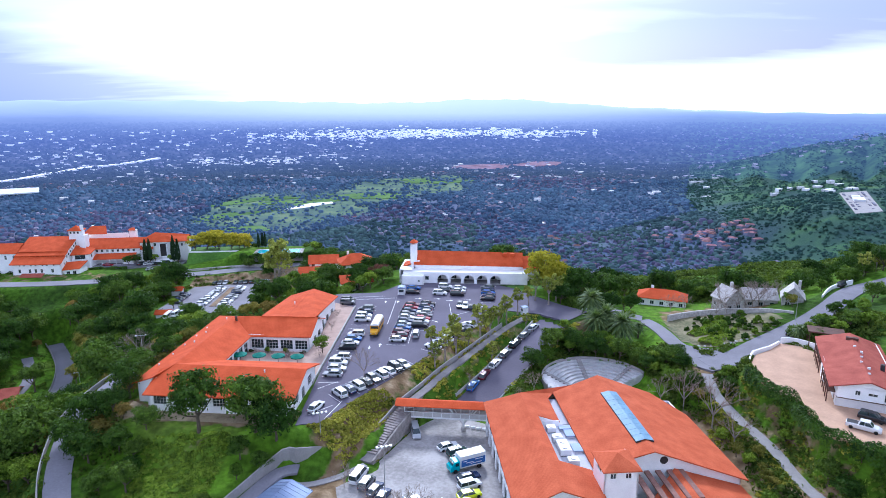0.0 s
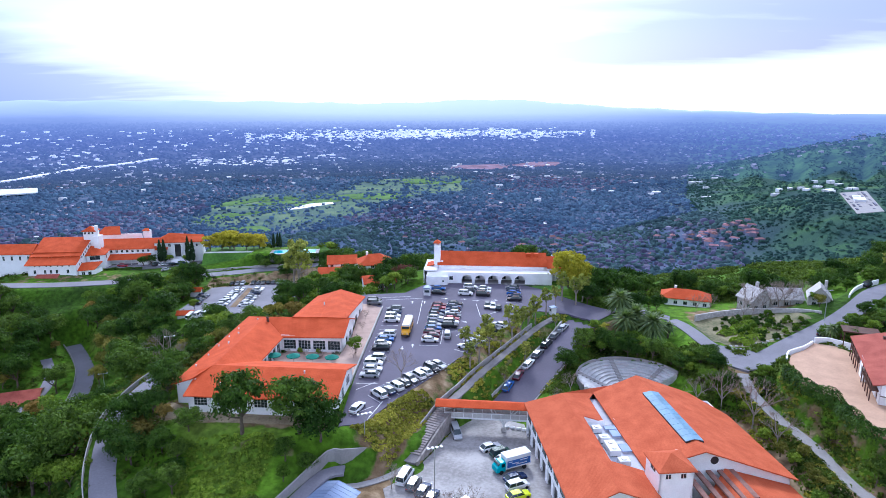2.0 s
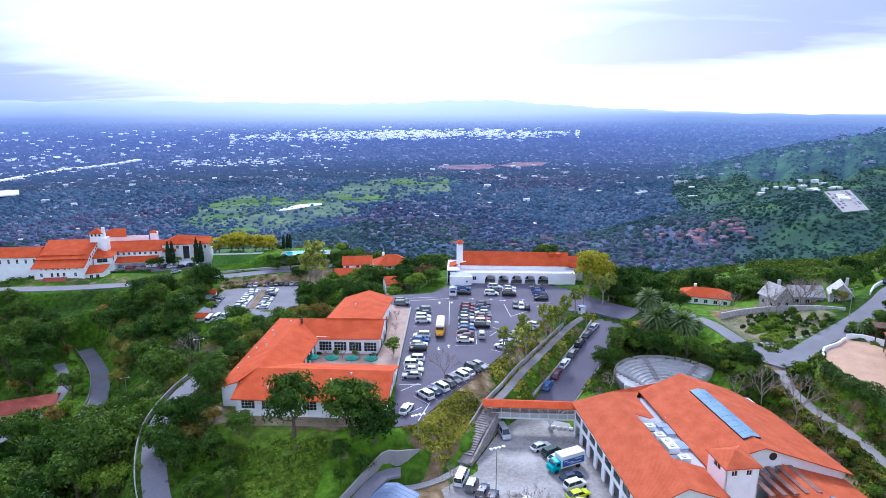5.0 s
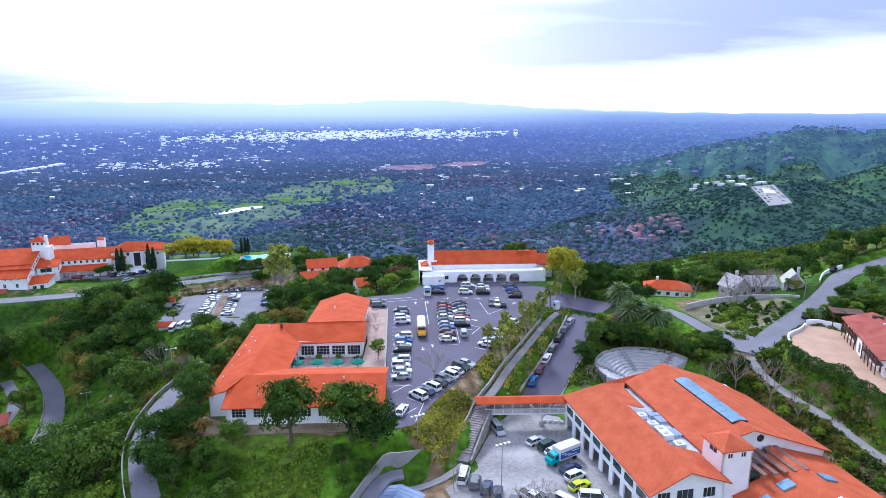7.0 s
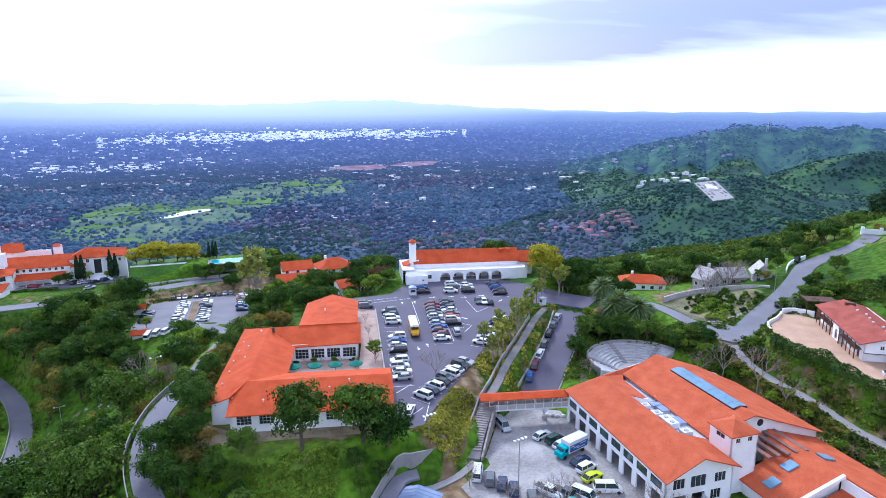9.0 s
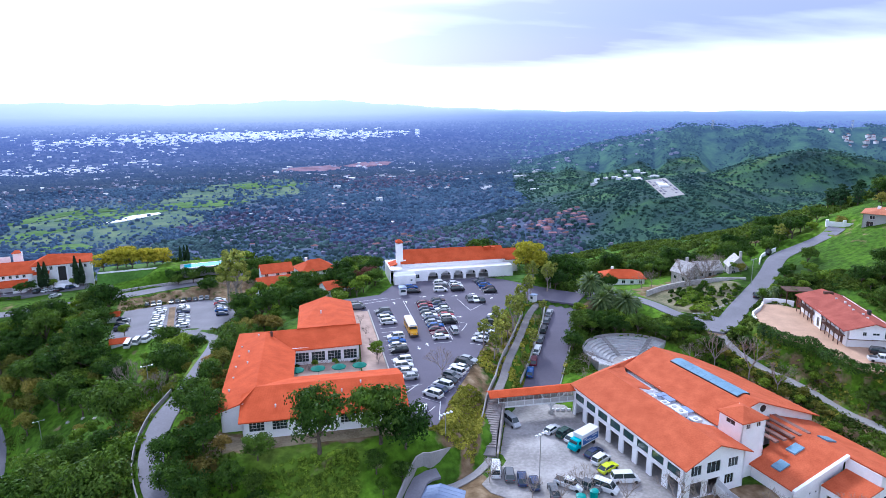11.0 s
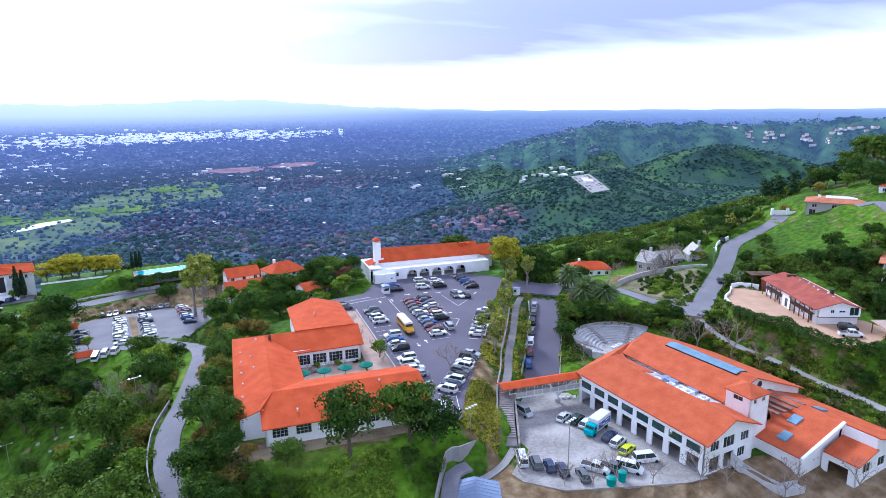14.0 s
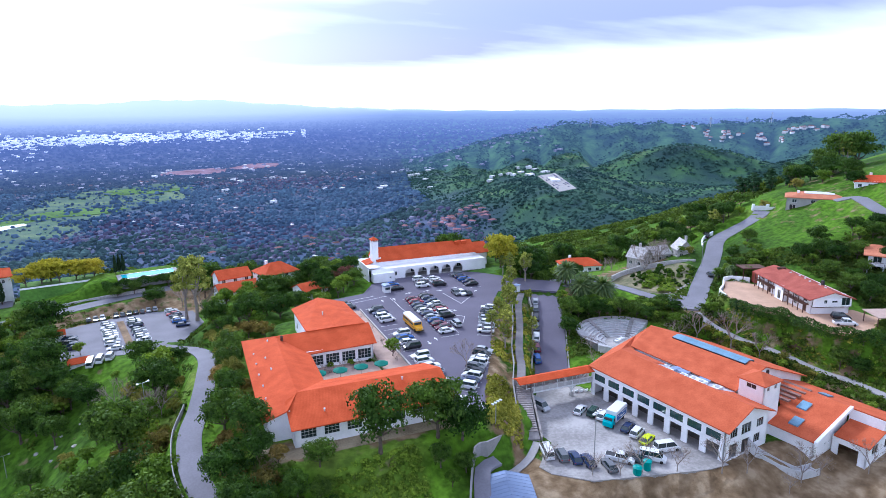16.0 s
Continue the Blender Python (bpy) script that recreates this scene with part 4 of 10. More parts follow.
def wall_panel(bm, m, length, z0, z1, holes=(), thick=0.3):
    """A wall along x with its face at y = 0 and openings (x0, z0, x1, z1) right through it."""
    xs = sorted({0, length, *(h[0] for h in holes), *(h[2] for h in holes)})
    zs = sorted({z0, z1, *(h[1] for h in holes), *(h[3] for h in holes)})
    solid = {}
    for i, (a, b) in enumerate(zip(xs, xs[1:])):
        for j, (c, d) in enumerate(zip(zs, zs[1:])):
            mx, mz = (a + b) / 2, (c + d) / 2
            solid[i, j] = not any(h[0] < mx < h[2] and h[1] < mz < h[3] for h in holes)
    vcache = {}

    def vert(x, y, z):
        key = (round(x, 4), round(y, 4), round(z, 4))
        if key not in vcache:
            vcache[key] = bm.verts.new(m @ Vector((x, y, z)))
        return vcache[key]

    def quad(*p):
        try:
            bm.faces.new([vert(*q) for q in p])
        except ValueError:
            pass

    for (i, j), s in solid.items():
        if not s:
            continue
        a, b, c, d = xs[i], xs[i + 1], zs[j], zs[j + 1]
        quad((a, 0, c), (b, 0, c), (b, 0, d), (a, 0, d))
        quad((a, thick, c), (a, thick, d), (b, thick, d), (b, thick, c))
        if not solid.get((i - 1, j)):
            quad((a, 0, c), (a, 0, d), (a, thick, d), (a, thick, c))
        if not solid.get((i + 1, j)):
            quad((b, 0, c), (b, thick, c), (b, thick, d), (b, 0, d))
        if not solid.get((i, j - 1)):
            quad((a, 0, c), (a, thick, c), (b, thick, c), (b, 0, c))
        if not solid.get((i, j + 1)):
            quad((a, 0, d), (b, 0, d), (b, thick, d), (a, thick, d))


def side_frame(p, q):
    """Wall frame from p to q (x, y), with outside on its right."""
    d = Vector((q[0] - p[0], q[1] - p[1], 0))
    a = math.atan2(d.y, d.x)
    return Matrix.Translation((p[0], p[1], 0)) @ Matrix.Rotation(a, 4, "Z"), d.length


def window(parent, m, x0, z0, x1, z1, cols=2, rows=1, glass="glass", depth=0.16, frame_mat="frame", name="window"):
    """A glazed window set back in its opening: frame with glazing bars, and the pane behind them."""
    bm = bmesh.new()
    w, t = 0.07, 0.05
    ring = [[bm.verts.new(m @ Vector((x, y, z))) for x, z in ((x0 + e, z0 + e), (x1 - e, z0 + e), (x1 - e, z1 - e), (x0 + e, z1 - e))] for y in (depth - t, depth + t) for e in (0, w)]
    for k in range(4):
        n = (k + 1) % 4
        for a, b in ((0, 1), (1, 3), (3, 2), (2, 0)):
            bm.faces.new((ring[a][k], ring[a][n], ring[b][n], ring[b][k]))
    win = part(name, bm, M[frame_mat], parent)
    bars = [(x0 + (x1 - x0) * i / cols - 0.03, z0 + w, x0 + (x1 - x0) * i / cols + 0.03, z1 - w, 0.8) for i in range(1, cols)]
    bars += [(x0 + w, z0 + (z1 - z0) * j / rows - 0.025, x1 - w, z0 + (z1 - z0) * j / rows + 0.025, 0.7) for j in range(1, rows)]
    for a, za, b, zb, k in bars:
        bm = bmesh.new()
        add_box(bm, a, depth - t * k, za, b, depth + t * k, zb, m)
        part("glazing_bar", bm, M[frame_mat], win)
    bm = bmesh.new()
    add_box(bm, x0 + w * 0.5, depth - 0.01, z0 + w * 0.5, x1 - w * 0.5, depth + 0.01, z1 - w * 0.5)
    for v in bm.verts:
        v.co = m @ v.co
    part("pane", bm, M[glass], win)
    return win


def wall(parent, p, q, z0, z1, holes=(), material="stucco", thick=0.3, windows=True, cols=2, rows=1, glass="glass", name="wall", frames="frame"):
    m, length = side_frame(p, q)
    bm = bmesh.new()
    wall_panel(bm, m, length, z0, z1, [h[:4] for h in holes], thick)
    part(name, bm, M[material], parent)
    for h in holes:
        kind = h[4] if len(h) > 4 else "w"
        if kind == "w" and windows:
            window(parent, m, *h[:4], cols, rows, glass, frame_mat=frames)
        elif kind == "d":
            bm = bmesh.new()
            add_box(bm, h[0] + 0.02, 0.14, h[1], h[2] - 0.02, 0.2, h[3] - 0.02)
            for v in bm.verts:
                v.co = m @ v.co
            part("door", bm, M["timber"], parent)
    return m, length


def gable_end(parent, p, q, z0, zs, material="stucco", thick=0.3):
    """Upper part of an end wall under a roof; zs: heights of the roof's underside at fractions of its length."""
    m, length = side_frame(p, q)
    bm = bmesh.new()
    low = [(f * length, z0) for f, _ in zs]
    top = [(f * length, z) for f, z in zs]
    ring = [low[0], low[-1]] + top[::-1]
    front = [bm.verts.new(m @ Vector((x, 0, z))) for x, z in ring]
    back = [bm.verts.new(m @ Vector((x, thick, z))) for x, z in ring]
    bm.faces.new(front), bm.faces.new(back[::-1])
    for i in range(len(ring)):
        k = (i + 1) % len(ring)
        bm.faces.new((front[i], back[i], back[k], front[k]))
    bmesh.ops.dissolve_degenerate(bm, dist=0.001, edges=bm.edges[:])
    part("gable", bm, M[material], parent)


def roof(parent, poly, thick=0.22, material="tile"):
    """One slope of a tiled roof, with a mortar-bedded edge beneath."""
    return slab("roof", poly, thick, M[material], parent)


def evenly(n, length, width, margin):
    """Left edges of n openings of that width, spread along a wall."""
    gap = (length - 2 * margin - n * width) / max(1, n - 1)
    return [margin + i * (width + gap) for i in range(n)]


def build_cafeteria():
    b = thing("cafeteria_building", pose(-67.1, 125.3, 0, 0, 0, -5.2), "white stucco cafeteria round a courtyard, under orange clay-tile roofs", "building")
    zf = -0.25
    # south wing
    h = [(x, 1.2, x + 2.9, 3.2) for x in evenly(7, 31.4, 2.9, 1.2)]
    wall(b, (4.8, -3.4), (36, -3.4), zf - 1.5, 3.75, h, cols=4, rows=3)
    wall(b, (36, -3.4), (36, 13.6), zf, 4.0, [(2, 1.0, 5, 3.2), (7, 0, 9.2, 2.6), (11.5, 1.0, 14.5, 3.2)], cols=4, rows=3)
    gable_end(b, (36, -3.4), (36, 13.6), 4.0, ((0, 4.0), (0.5, 6.4), (1, 4.0)))
    wall(b, (36, 13.6), (13.2, 13.6), zf, 4.0, [(x, 0.4, x + 2.6, 2.9) for x in evenly(6, 22.8, 2.6, 0.8)], cols=3, rows=2)
    wall(b, (4.8, 0.5), (4.8, -3.4), zf - 1.5, 3.8)
    roof(b, [(4.2, -4.3, 3.75), (37, -4.3, 3.75), (37, 5.0, 6.75), (6.9, 5.0, 6.75), (4.2, 3.0, 6.1)])
    roof(b, [(6.9, 5.0, 6.75), (37, 5.0, 6.75), (37, 14.6, 3.9), (14.0, 14.6, 3.9)])
    # west wing
    wall(b, (0.4, 43), (0.4, 0.5), zf - 1.5, 4.2, [(x, 1.0, x + 1.8, 2.8) for x in evenly(10, 42.5, 1.8, 1.5)], cols=3, rows=2)
    wall(b, (0.4, 0.5), (4.8, 0.5), zf - 1.5, 4.15)
    gable_end(b, (0.4, 0.5), (4.8, 0.5), 4.15, ((0, 4.16), (1, 5.4)))
    wall(b, (13.2, 13.6), (13.2, 30.6), zf, 3.9, [(x, -0.2, x + 2.2, 2.6) for x in evenly(5, 17, 2.2, 1.0)], cols=2, rows=2)
    roof(b, [(-0.5, -0.2, 4.2), (4.2, -0.2, 5.75), (6.9, 5.0, 6.75), (6.9, 37.0, 6.9), (-0.6, 43.4, 4.6)])
    roof(b, [(6.9, 5.0, 6.75), (14.0, 14.6, 3.9), (14.0, 30.0, 3.9), (6.9, 37.0, 6.9)])
    # north wing
    h = [(x, 0.5, x + 3.3, 3.0) for x in evenly(4, 16.3, 3.3, 0.6)]
    wall(b, (13.2, 30.6), (29.5, 30.6), zf, 4.3, h, cols=4, rows=3)
    wall(b, (29.5, 30.6), (29.5, 43), zf, 4.4, [(4, 0, 6, 2.5), (8, 1.0, 10.5, 2.8)])
    gable_end(b, (29.5, 30.6), (29.5, 43), 4.4, ((0, 4.4), (0.51, 7.0), (1, 4.6)))
    wall(b, (14.5, 43), (0.4, 43), zf - 1.5, 4.4)
    roof(b, [(14.0, 30.0, 3.95), (30.2, 29.8, 4.4), (30.2, 37.0, 7.3), (6.9, 37.0, 6.95)])
    roof(b, [(6.9, 37.0, 6.95), (30.2, 37.0, 7.3), (30.2, 43.8, 4.7), (-0.6, 43.4, 4.6)])
    # north hall
    wall(b, (28.6, 43), (28.6, 60), zf, 5.6, [(2, 0.5, 4.5, 3.2), (7, 0.5, 9.5, 3.2), (12, 0.5, 14.5, 3.2)])
    wall(b, (28.6, 60), (15, 60), zf, 5.6)
    wall(b, (15, 60), (15, 43), zf - 1, 5.4, [(3, 1, 5, 3)])
    gable_end(b, (28.6, 60), (15, 60), 5.6, ((0, 5.6), (0.5, 7.7), (1, 5.4)))
    roof(b, [(29.4, 36.8, 7.34), (29.4, 60.8, 5.85), (21.9, 60.8, 8.0), (21.9, 36.8, 7.36)])
    roof(b, [(21.9, 36.8, 7.36), (21.9, 60.8, 8.0), (14.4, 60.8, 5.6), (14.4, 36.8, 7.2)])
    box("annex", 11.8, 43.3, zf, 15.2, 47, 3.0, M["stucco"], b, "small white lean-to annex")
    # vents and pipes on the tiles
    for u, v, z in ((8.2, 35.0, 6.55), (1.2, 8, 4.8), (1.4, 14, 4.85), (1.2, 20, 4.8), (1.3, 26, 4.85), (1.3, 32, 4.85), (3.8, 20, 5.75), (3.4, 27, 5.6), (11, -1, 4.9), (24, 1.5, 5.7), (28, 3.5, 6.3), (5, 36, 6.2), (20.5, 47, 7.7)):
        bm = bmesh.new()
        if u == 8.2:
            tube(bm, (u, v, z - 0.3), (u, v, z + 0.8), 0.35, 0.3, 8)
            tube(bm, (u, v, z + 0.8), (u, v, z + 1.15), 0.5, 0.12, 8)
            part("roof_ventilator", bm, M["timber"], b)
        else:
            tube(bm, (u, v, z - 0.3), (u, v, z + 0.45), 0.14, 0.14)
            tube(bm, (u, v, z + 0.45), (u, v, z + 0.6), 0.26, 0.08)
            part("vent_pipe", bm, M["unit"], b)
    return b


def build_gym():
    b = thing("gymnasium_building", pose(12, 87.9, 0, 0, 0, 4.5), "large white stucco gymnasium with orange tile roofs and a long skylight", "building")
    zc = -7.2
    gym_roof = lambda parent, poly, thick=0.22: roof(parent, poly, thick, "tile_gym")
    # west wing: open ground floor bays under a storey of green-glazed windows
    low = [(x, zc, x + 2.9, -3.9, "o") for x in evenly(8, 35.5, 2.9, 1.2)]
    high = [(x, -3.05, x + 3.3, -1.4) for x in evenly(8, 35.5, 3.3, 1.0)]
    wall(b, (0.15, 36), (0.15, 0.5), zc, -0.2, low + high, cols=3, glass="glass_green", frames="dark")
    box("ground_floor", 0.2, 0.8, zc - 0.1, 14, 36, zc + 0.08, M["path"], b)
    wall(b, (0.15, 0.5), (14.2, 0.5), zc - 1.5, -0.2, [(1.6, zc, 4.4, -4.0, "o"), (5.6, zc, 8.4, -4.0, "o"), (9.6, -6, 11.8, -4.0), (1.6, -2.7, 4.0, -0.7), (5.2, -2.9, 8.4, -0.6), (10.2, -2.7, 12.6, -0.8)], cols=3)
    gable_end(b, (0.15, 0.5), (14.2, 0.5), -0.2, ((0, -0.1), (0.47, 2.85), (1, 0.1)))
    wall(b, (9.5, 36), (0.15, 36), zc, -0.2, [(2, -3, 4, -1)])
    wall(b, (14.2, 0.5), (14.2, 9), zc, 0.2)
    box("inner_wall", 3.4, 1.2, zc, 3.7, 35.4, -3.95, M["shade_in"], b)
    box("floor_slab", 0.9, 0.8, -3.95, 13.9, 35.7, -3.7, M["concrete"], b)
    gym_roof(b, [(-0.5, -0.6, -0.25), (7.0, -0.6, 3.2), (7.0, 33.5, 3.6), (-0.4, 36.6, 0.1)])
    gym_roof(b, [(7.0, -0.6, 3.2), (15.0, -0.6, 0.2), (15.0, 9.0, 0.4), (9.0, 9.0, 2.6), (9.0, 25.0, 2.7), (13.4, 25.0, 1.2), (13.4, 34.6, 1.5), (7.0, 33.5, 3.6)])
    # equipment well between the two roofs
    box("well_floor", 9.0, 9.0, 0.0, 16.0, 25.0, 0.35, M["flat_roof"], b, "pale flat roof of the equipment well")
    box("well_parapet", 9.4, 24.8, 0.35, 13.2, 25.0, 1.5, M["stucco"], b)
    gable_end(b, (9.05, 24.9), (13.35, 24.9), 0.3, ((0, 2.55), (1, 1.05)))
    box("well_floor", 13.0, 25.25, 0.0, 15.7, 36.4, 0.35, M["flat_roof"], b, "pale flat roof of the equipment well")
    # link roof along the north end
    gym_roof(b, [(-0.4, 36.6, 0.1), (7.0, 33.5, 3.6), (13.4, 34.6, 1.5), (15.3, 37.7, 1.2), (26.0, 40.5, 3.75), (24.5, 44.0, 0.2), (12, 41.0, 0.0)])
    wall(b, (24.5, 43.0), (12.2, 40.2), zc, -0.1), wall(b, (12.2, 40.2), (0.15, 36), zc, -0.1)
    # high hall
    wall(b, (15.8, 38.0), (15.8, 9.5), zc, 0.9)
    wall(b, (15.72, 37.9), (15.72, 25.6), 0.4, 1.2)
    wall(b, (15.8, 9.5), (43, 9.5), zc, -2.9)
    gable_end(b, (15.8, 9.5), (43, 9.5), -2.9, ((0, 0.45), (0.375, 3.35), (1, -2.85)))
    wall(b, (43, 9.5), (43, 40), zc, -3.0, [(x, -5.5, x + 2, -4.2) for x in evenly(6, 30, 2, 2)])
    wall(b, (43, 40), (24.5, 43), zc, -3.0)
    gym_roof(b, [(15.2, 8.6, 0.75), (26.0, 8.6, 3.75), (26.0, 40.5, 3.75), (15.2, 37.8, 1.3)])
    gym_roof(b, [(26.0, 8.6, 3.75), (44.0, 8.6, -2.9), (44.0, 33.0, -2.9), (38.5, 40.5, -1.0), (26.0, 40.5, 3.75)])
    gym_roof(b, [(26.0, 40.5, 3.75), (38.5, 40.5, -1.0), (34.0, 43.6, -1.6), (24.5, 44.0, 0.2), (24.5, 40.5, 3.2)])
    sk = box("skylight", 24.1, 12.4, 3.0, 27.5, 32.3, 3.5, M["dark"], b, "long low blue-glazed skylight")
    bm = bmesh.new()
    for i in range(10):
        y0 = 12.5 + i * 1.98
        for a, bb in ((24.12, 25.8), (25.8, 27.48)):
            za, zb = (3.58, 3.95) if a < 25 else (3.95, 3.58)
            vs = [bm.verts.new(p) for p in ((a, y0, za), (bb, y0, zb), (bb, y0 + 1.9, zb), (a, y0 + 1.9, za), (a, y0, za - 0.06), (bb, y0, zb - 0.06), (bb, y0 + 1.9, zb - 0.06), (a, y0 + 1.9, za - 0.06))]
            for f in ((0, 1, 2, 3), (7, 6, 5, 4), (0, 4, 5, 1), (1, 5, 6, 2), (2, 6, 7, 3), (3, 7, 4, 0)):
                bm.faces.new([vs[k] for k in f])
    part("glazing", bm, M["skylight"], sk, "blue glass panes")
    # stair tower
    wall(b, (14.8, 7.8), (14.8, 2.2), -1.0, 4.55, [(1.6, 2.9, 3.8, 3.9)])
    wall(b, (14.8, 2.2), (20.6, 2.2), -7.2, 4.55, [(1.0, 2.9, 2.0, 3.9), (3.6, 2.9, 4.6, 3.9)])
    wall(b, (20.6, 2.2), (20.6, 8.5), -7.2, 4.55)
    wall(b, (20.6, 8.3), (14.8, 7.8), 0.0, 4.55)
    top = (17.9, 5.2, 6.0)
    ring = [(14.4, 1.8, 4.5), (21.0, 1.8, 4.5), (21.0, 8.6, 4.5), (14.4, 8.2, 4.5)]
    for p, q in zip(ring, ring[1:] + ring[:1]):
        gym_roof(b, [p, q, top], 0.2)
    # round louvre in the hall's gable
    bm = bmesh.new()
    tube(bm, (28.2, 9.44, 1.4), (28.2, 9.54, 1.4), 0.75, 0.75, 16)
    part("round_louvre", bm, M["dark"], b)
    # south-east wing
    wall(b, (18.2, 3.0), (18.2, -7.0), -10.5, -4.3)
    wall(b, (18.2, -7.0), (30.2, -7.0), -10.5, -4.3, [(4, -6.6, 4.5, -6.1), (5.5, -6.6, 6.0, -6.1), (7, -6.6, 7.5, -6.1)], cols=1)
    gable_end(b, (18.2, -7.0), (30.2, -7.0), -4.3, ((0, -4.25), (1, -0.5)))
    wall(b, (42, -14), (42, 9.2), -10.5, -4.5)
    gym_roof(b, [(17.4, -7.7, -4.4), (30.2, -7.7, -0.25), (30.2, 9.4, -0.25), (23.5, 3.2, -2.45), (17.4, 3.2, -4.4)])
    gym_roof(b, [(30.2, -14.4, -0.35), (43, -14.4, -4.3), (43, 9.4, -4.3), (30.2, 9.4, -0.25)])
    gym_roof(b, [(24.0, -14.4, -4.5), (30.2, -14.4, -2.6), (30.2, -7.7, -2.6), (24.0, -7.7, -4.5)])
    wall(b, (24.6, -7.3), (24.6, -13.8), -10.5, -4.6, [(1.2, -10, 5.0, -6.2, "o")])
    wall(b, (24.6, -13.8), (42, -13.8), -10.5, -4.4, [(2, -7, 4.5, -5.0), (7, -7, 9.5, -5.0), (12, -7, 14.5, -5.0)])
    gable_end(b, (24.6, -13.8), (42, -13.8), -4.4, ((0, -4.38), (0.318, -2.7), (0.324, -0.6), (1, -4.35)))
    wall(b, (30.35, -14.0), (30.35, -7.4), -4.6, -0.62)
    slab("parapet", [(17.3, -7.95, -4.15), (30.2, -7.95, 0.05), (30.2, -7.35, 0.05), (17.3, -7.35, -4.15)], 0.6, M["stucco"], b)
    for u, v in ((20.6, -1.9), (25.6, -0.6)):
        z = -0.25 - (30.2 - u) * 0.324
        sl = slab("roof_window", [(u - 1.2, v - 1.0, z - 0.39 + 0.3), (u + 1.2, v - 1.0, z + 0.39 + 0.3), (u + 1.2, v + 1.0, z + 0.39 + 0.3), (u - 1.2, v + 1.0, z - 0.39 + 0.3)], 0.35, M["skylight"], b, "small blue-glazed roof light")
    slab("roof_window", [(32.6, -1.6, -0.75), (35.4, -1.6, -1.62), (35.4, 0.4, -1.62), (32.6, 0.4, -0.75)], 0.35, M["skylight"], b, "small blue-glazed roof light")
    for i in range(5):
        u = 22.5 + i * 2.1
        box("pergola_beam", u, 1.2, -0.8, u + 0.95, 9.4, -0.45, M["pergola"], b, "weathered timber pergola beam")
    return b


def build_bridge():
    b = thing("footbridge", pose(0, 0, 0), "covered white footbridge with an orange tile roof and steel props", "footbridge")
    p0, p1 = Vector((-8.6, 126.6, -3.6)), Vector((10.2, 124.6, -3.6))
    d = (p1 - p0)
    L = d.length
    b.matrix_basis = Matrix.Translation(p0) @ Matrix.Rotation(math.atan2(d.y, d.x), 4, "Z")
    box("deck", 0, -1.3, -0.35, L, 1.3, 0, M["frame"], b)
    for s in (-1.25, 1.25):
        box("railing", 0.2, s - 0.04, 1.0, L, s + 0.04, 1.12, M["frame"], b)
        box("top_beam", 0, s - 0.1, 2.45, L, s + 0.1, 2.65, M["frame"], b)
        for i in range(10):
            x = 0.3 + i * (L - 0.5) / 9
            box("post", x - 0.06, s - 0.06, 0, x + 0.06, s + 0.06, 2.45, M["frame"], b)
        box("screen", 0.2, s - 0.015, 0.0, L, s + 0.015, 0.95, M["stucco_grey"], b, "grey mesh guard")
    n = L + 1.2
    roof(b, [(-1.8, -1.9, 2.65), (n - 1.2, -1.9, 2.65), (n - 1.2, 0, 3.35), (-1.8, 0, 3.35)], 0.15)
    roof(b, [(-1.8, 0, 3.35), (n - 1.2, 0, 3.35), (n - 1.2, 1.9, 2.65), (-1.8, 1.9, 2.65)], 0.15)
    x = 13.2
    bm = bmesh.new()
    tube(bm, (x, 0, -3.6), (x, 0, -0.3), 0.24, 0.24, 10)
    part("pier", bm, M["frame"], b)
    bm = bmesh.new()
    tube(bm, (x, 0, -3.6), (x, 0, -2.6), 0.6, 0.5, 10)
    part("pier_base", bm, M["stucco_grey"], b)
    for sx in (-2.6, 2.6):
        for sy in (-1.1, 1.1):
            bm = bmesh.new()
            tube(bm, (x, 0, -2.0), (x + sx * 1.25, sy * 1.3, 2.5), 0.13, 0.11, 6)
            part("brace", bm, M["frame"], b)
    return b


def arch_wall(bm, length, z0, z1, arches, thick):
    """A wall along x with round-headed arches (centre, half-width, springing height)."""
    n = 10
    outline = []
    xs = [0]
    cuts = []
    for c, r, zs in arches:
        pts = [(c - r, z0)] + [(c - r * math.cos(math.pi * i / n), zs + r * math.sin(math.pi * i / n)) for i in range(n + 1)] + [(c + r, z0)]
        cuts.append(pts)
    for y in (0, thick):
        prev = 0.0
        for pts in cuts:
            a, b = pts[0][0], pts[-1][0]
            bm.faces.new([bm.verts.new((x, y, z)) for x, z in ((prev, z0), (a, z0), (a, z1), (prev, z1))])
            arc = pts[1:-1]
            for (xa, za), (xb, zb) in zip(arc, arc[1:]):
                bm.faces.new([bm.verts.new((x, y, z)) for x, z in ((xa, za), (xb, zb), (xb, z1), (xa, z1))])
            prev = b
        bm.faces.new([bm.verts.new((x, y, z)) for x, z in ((prev, z0), (length, z0), (length, z1), (prev, z1))])
    for pts in cuts:
        for (xa, za), (xb, zb) in zip(pts, pts[1:]):
            bm.faces.new([bm.verts.new(p) for p in ((xa, 0, za), (xb, 0, zb), (xb, thick, zb), (xa, thick, za))])
    for p in (((0, 0, z1), (length, 0, z1), (length, thick, z1), (0, thick, z1)), ((0, 0, z0), (0, 0, z1), (0, thick, z1), (0, thick, z0)), ((length, 0, z0), (length, thick, z0), (length, thick, z1), (length, 0, z1))):
        bm.faces.new([bm.verts.new(q) for q in p])
    bmesh.ops.remove_doubles(bm, verts=bm.verts[:], dist=0.001)


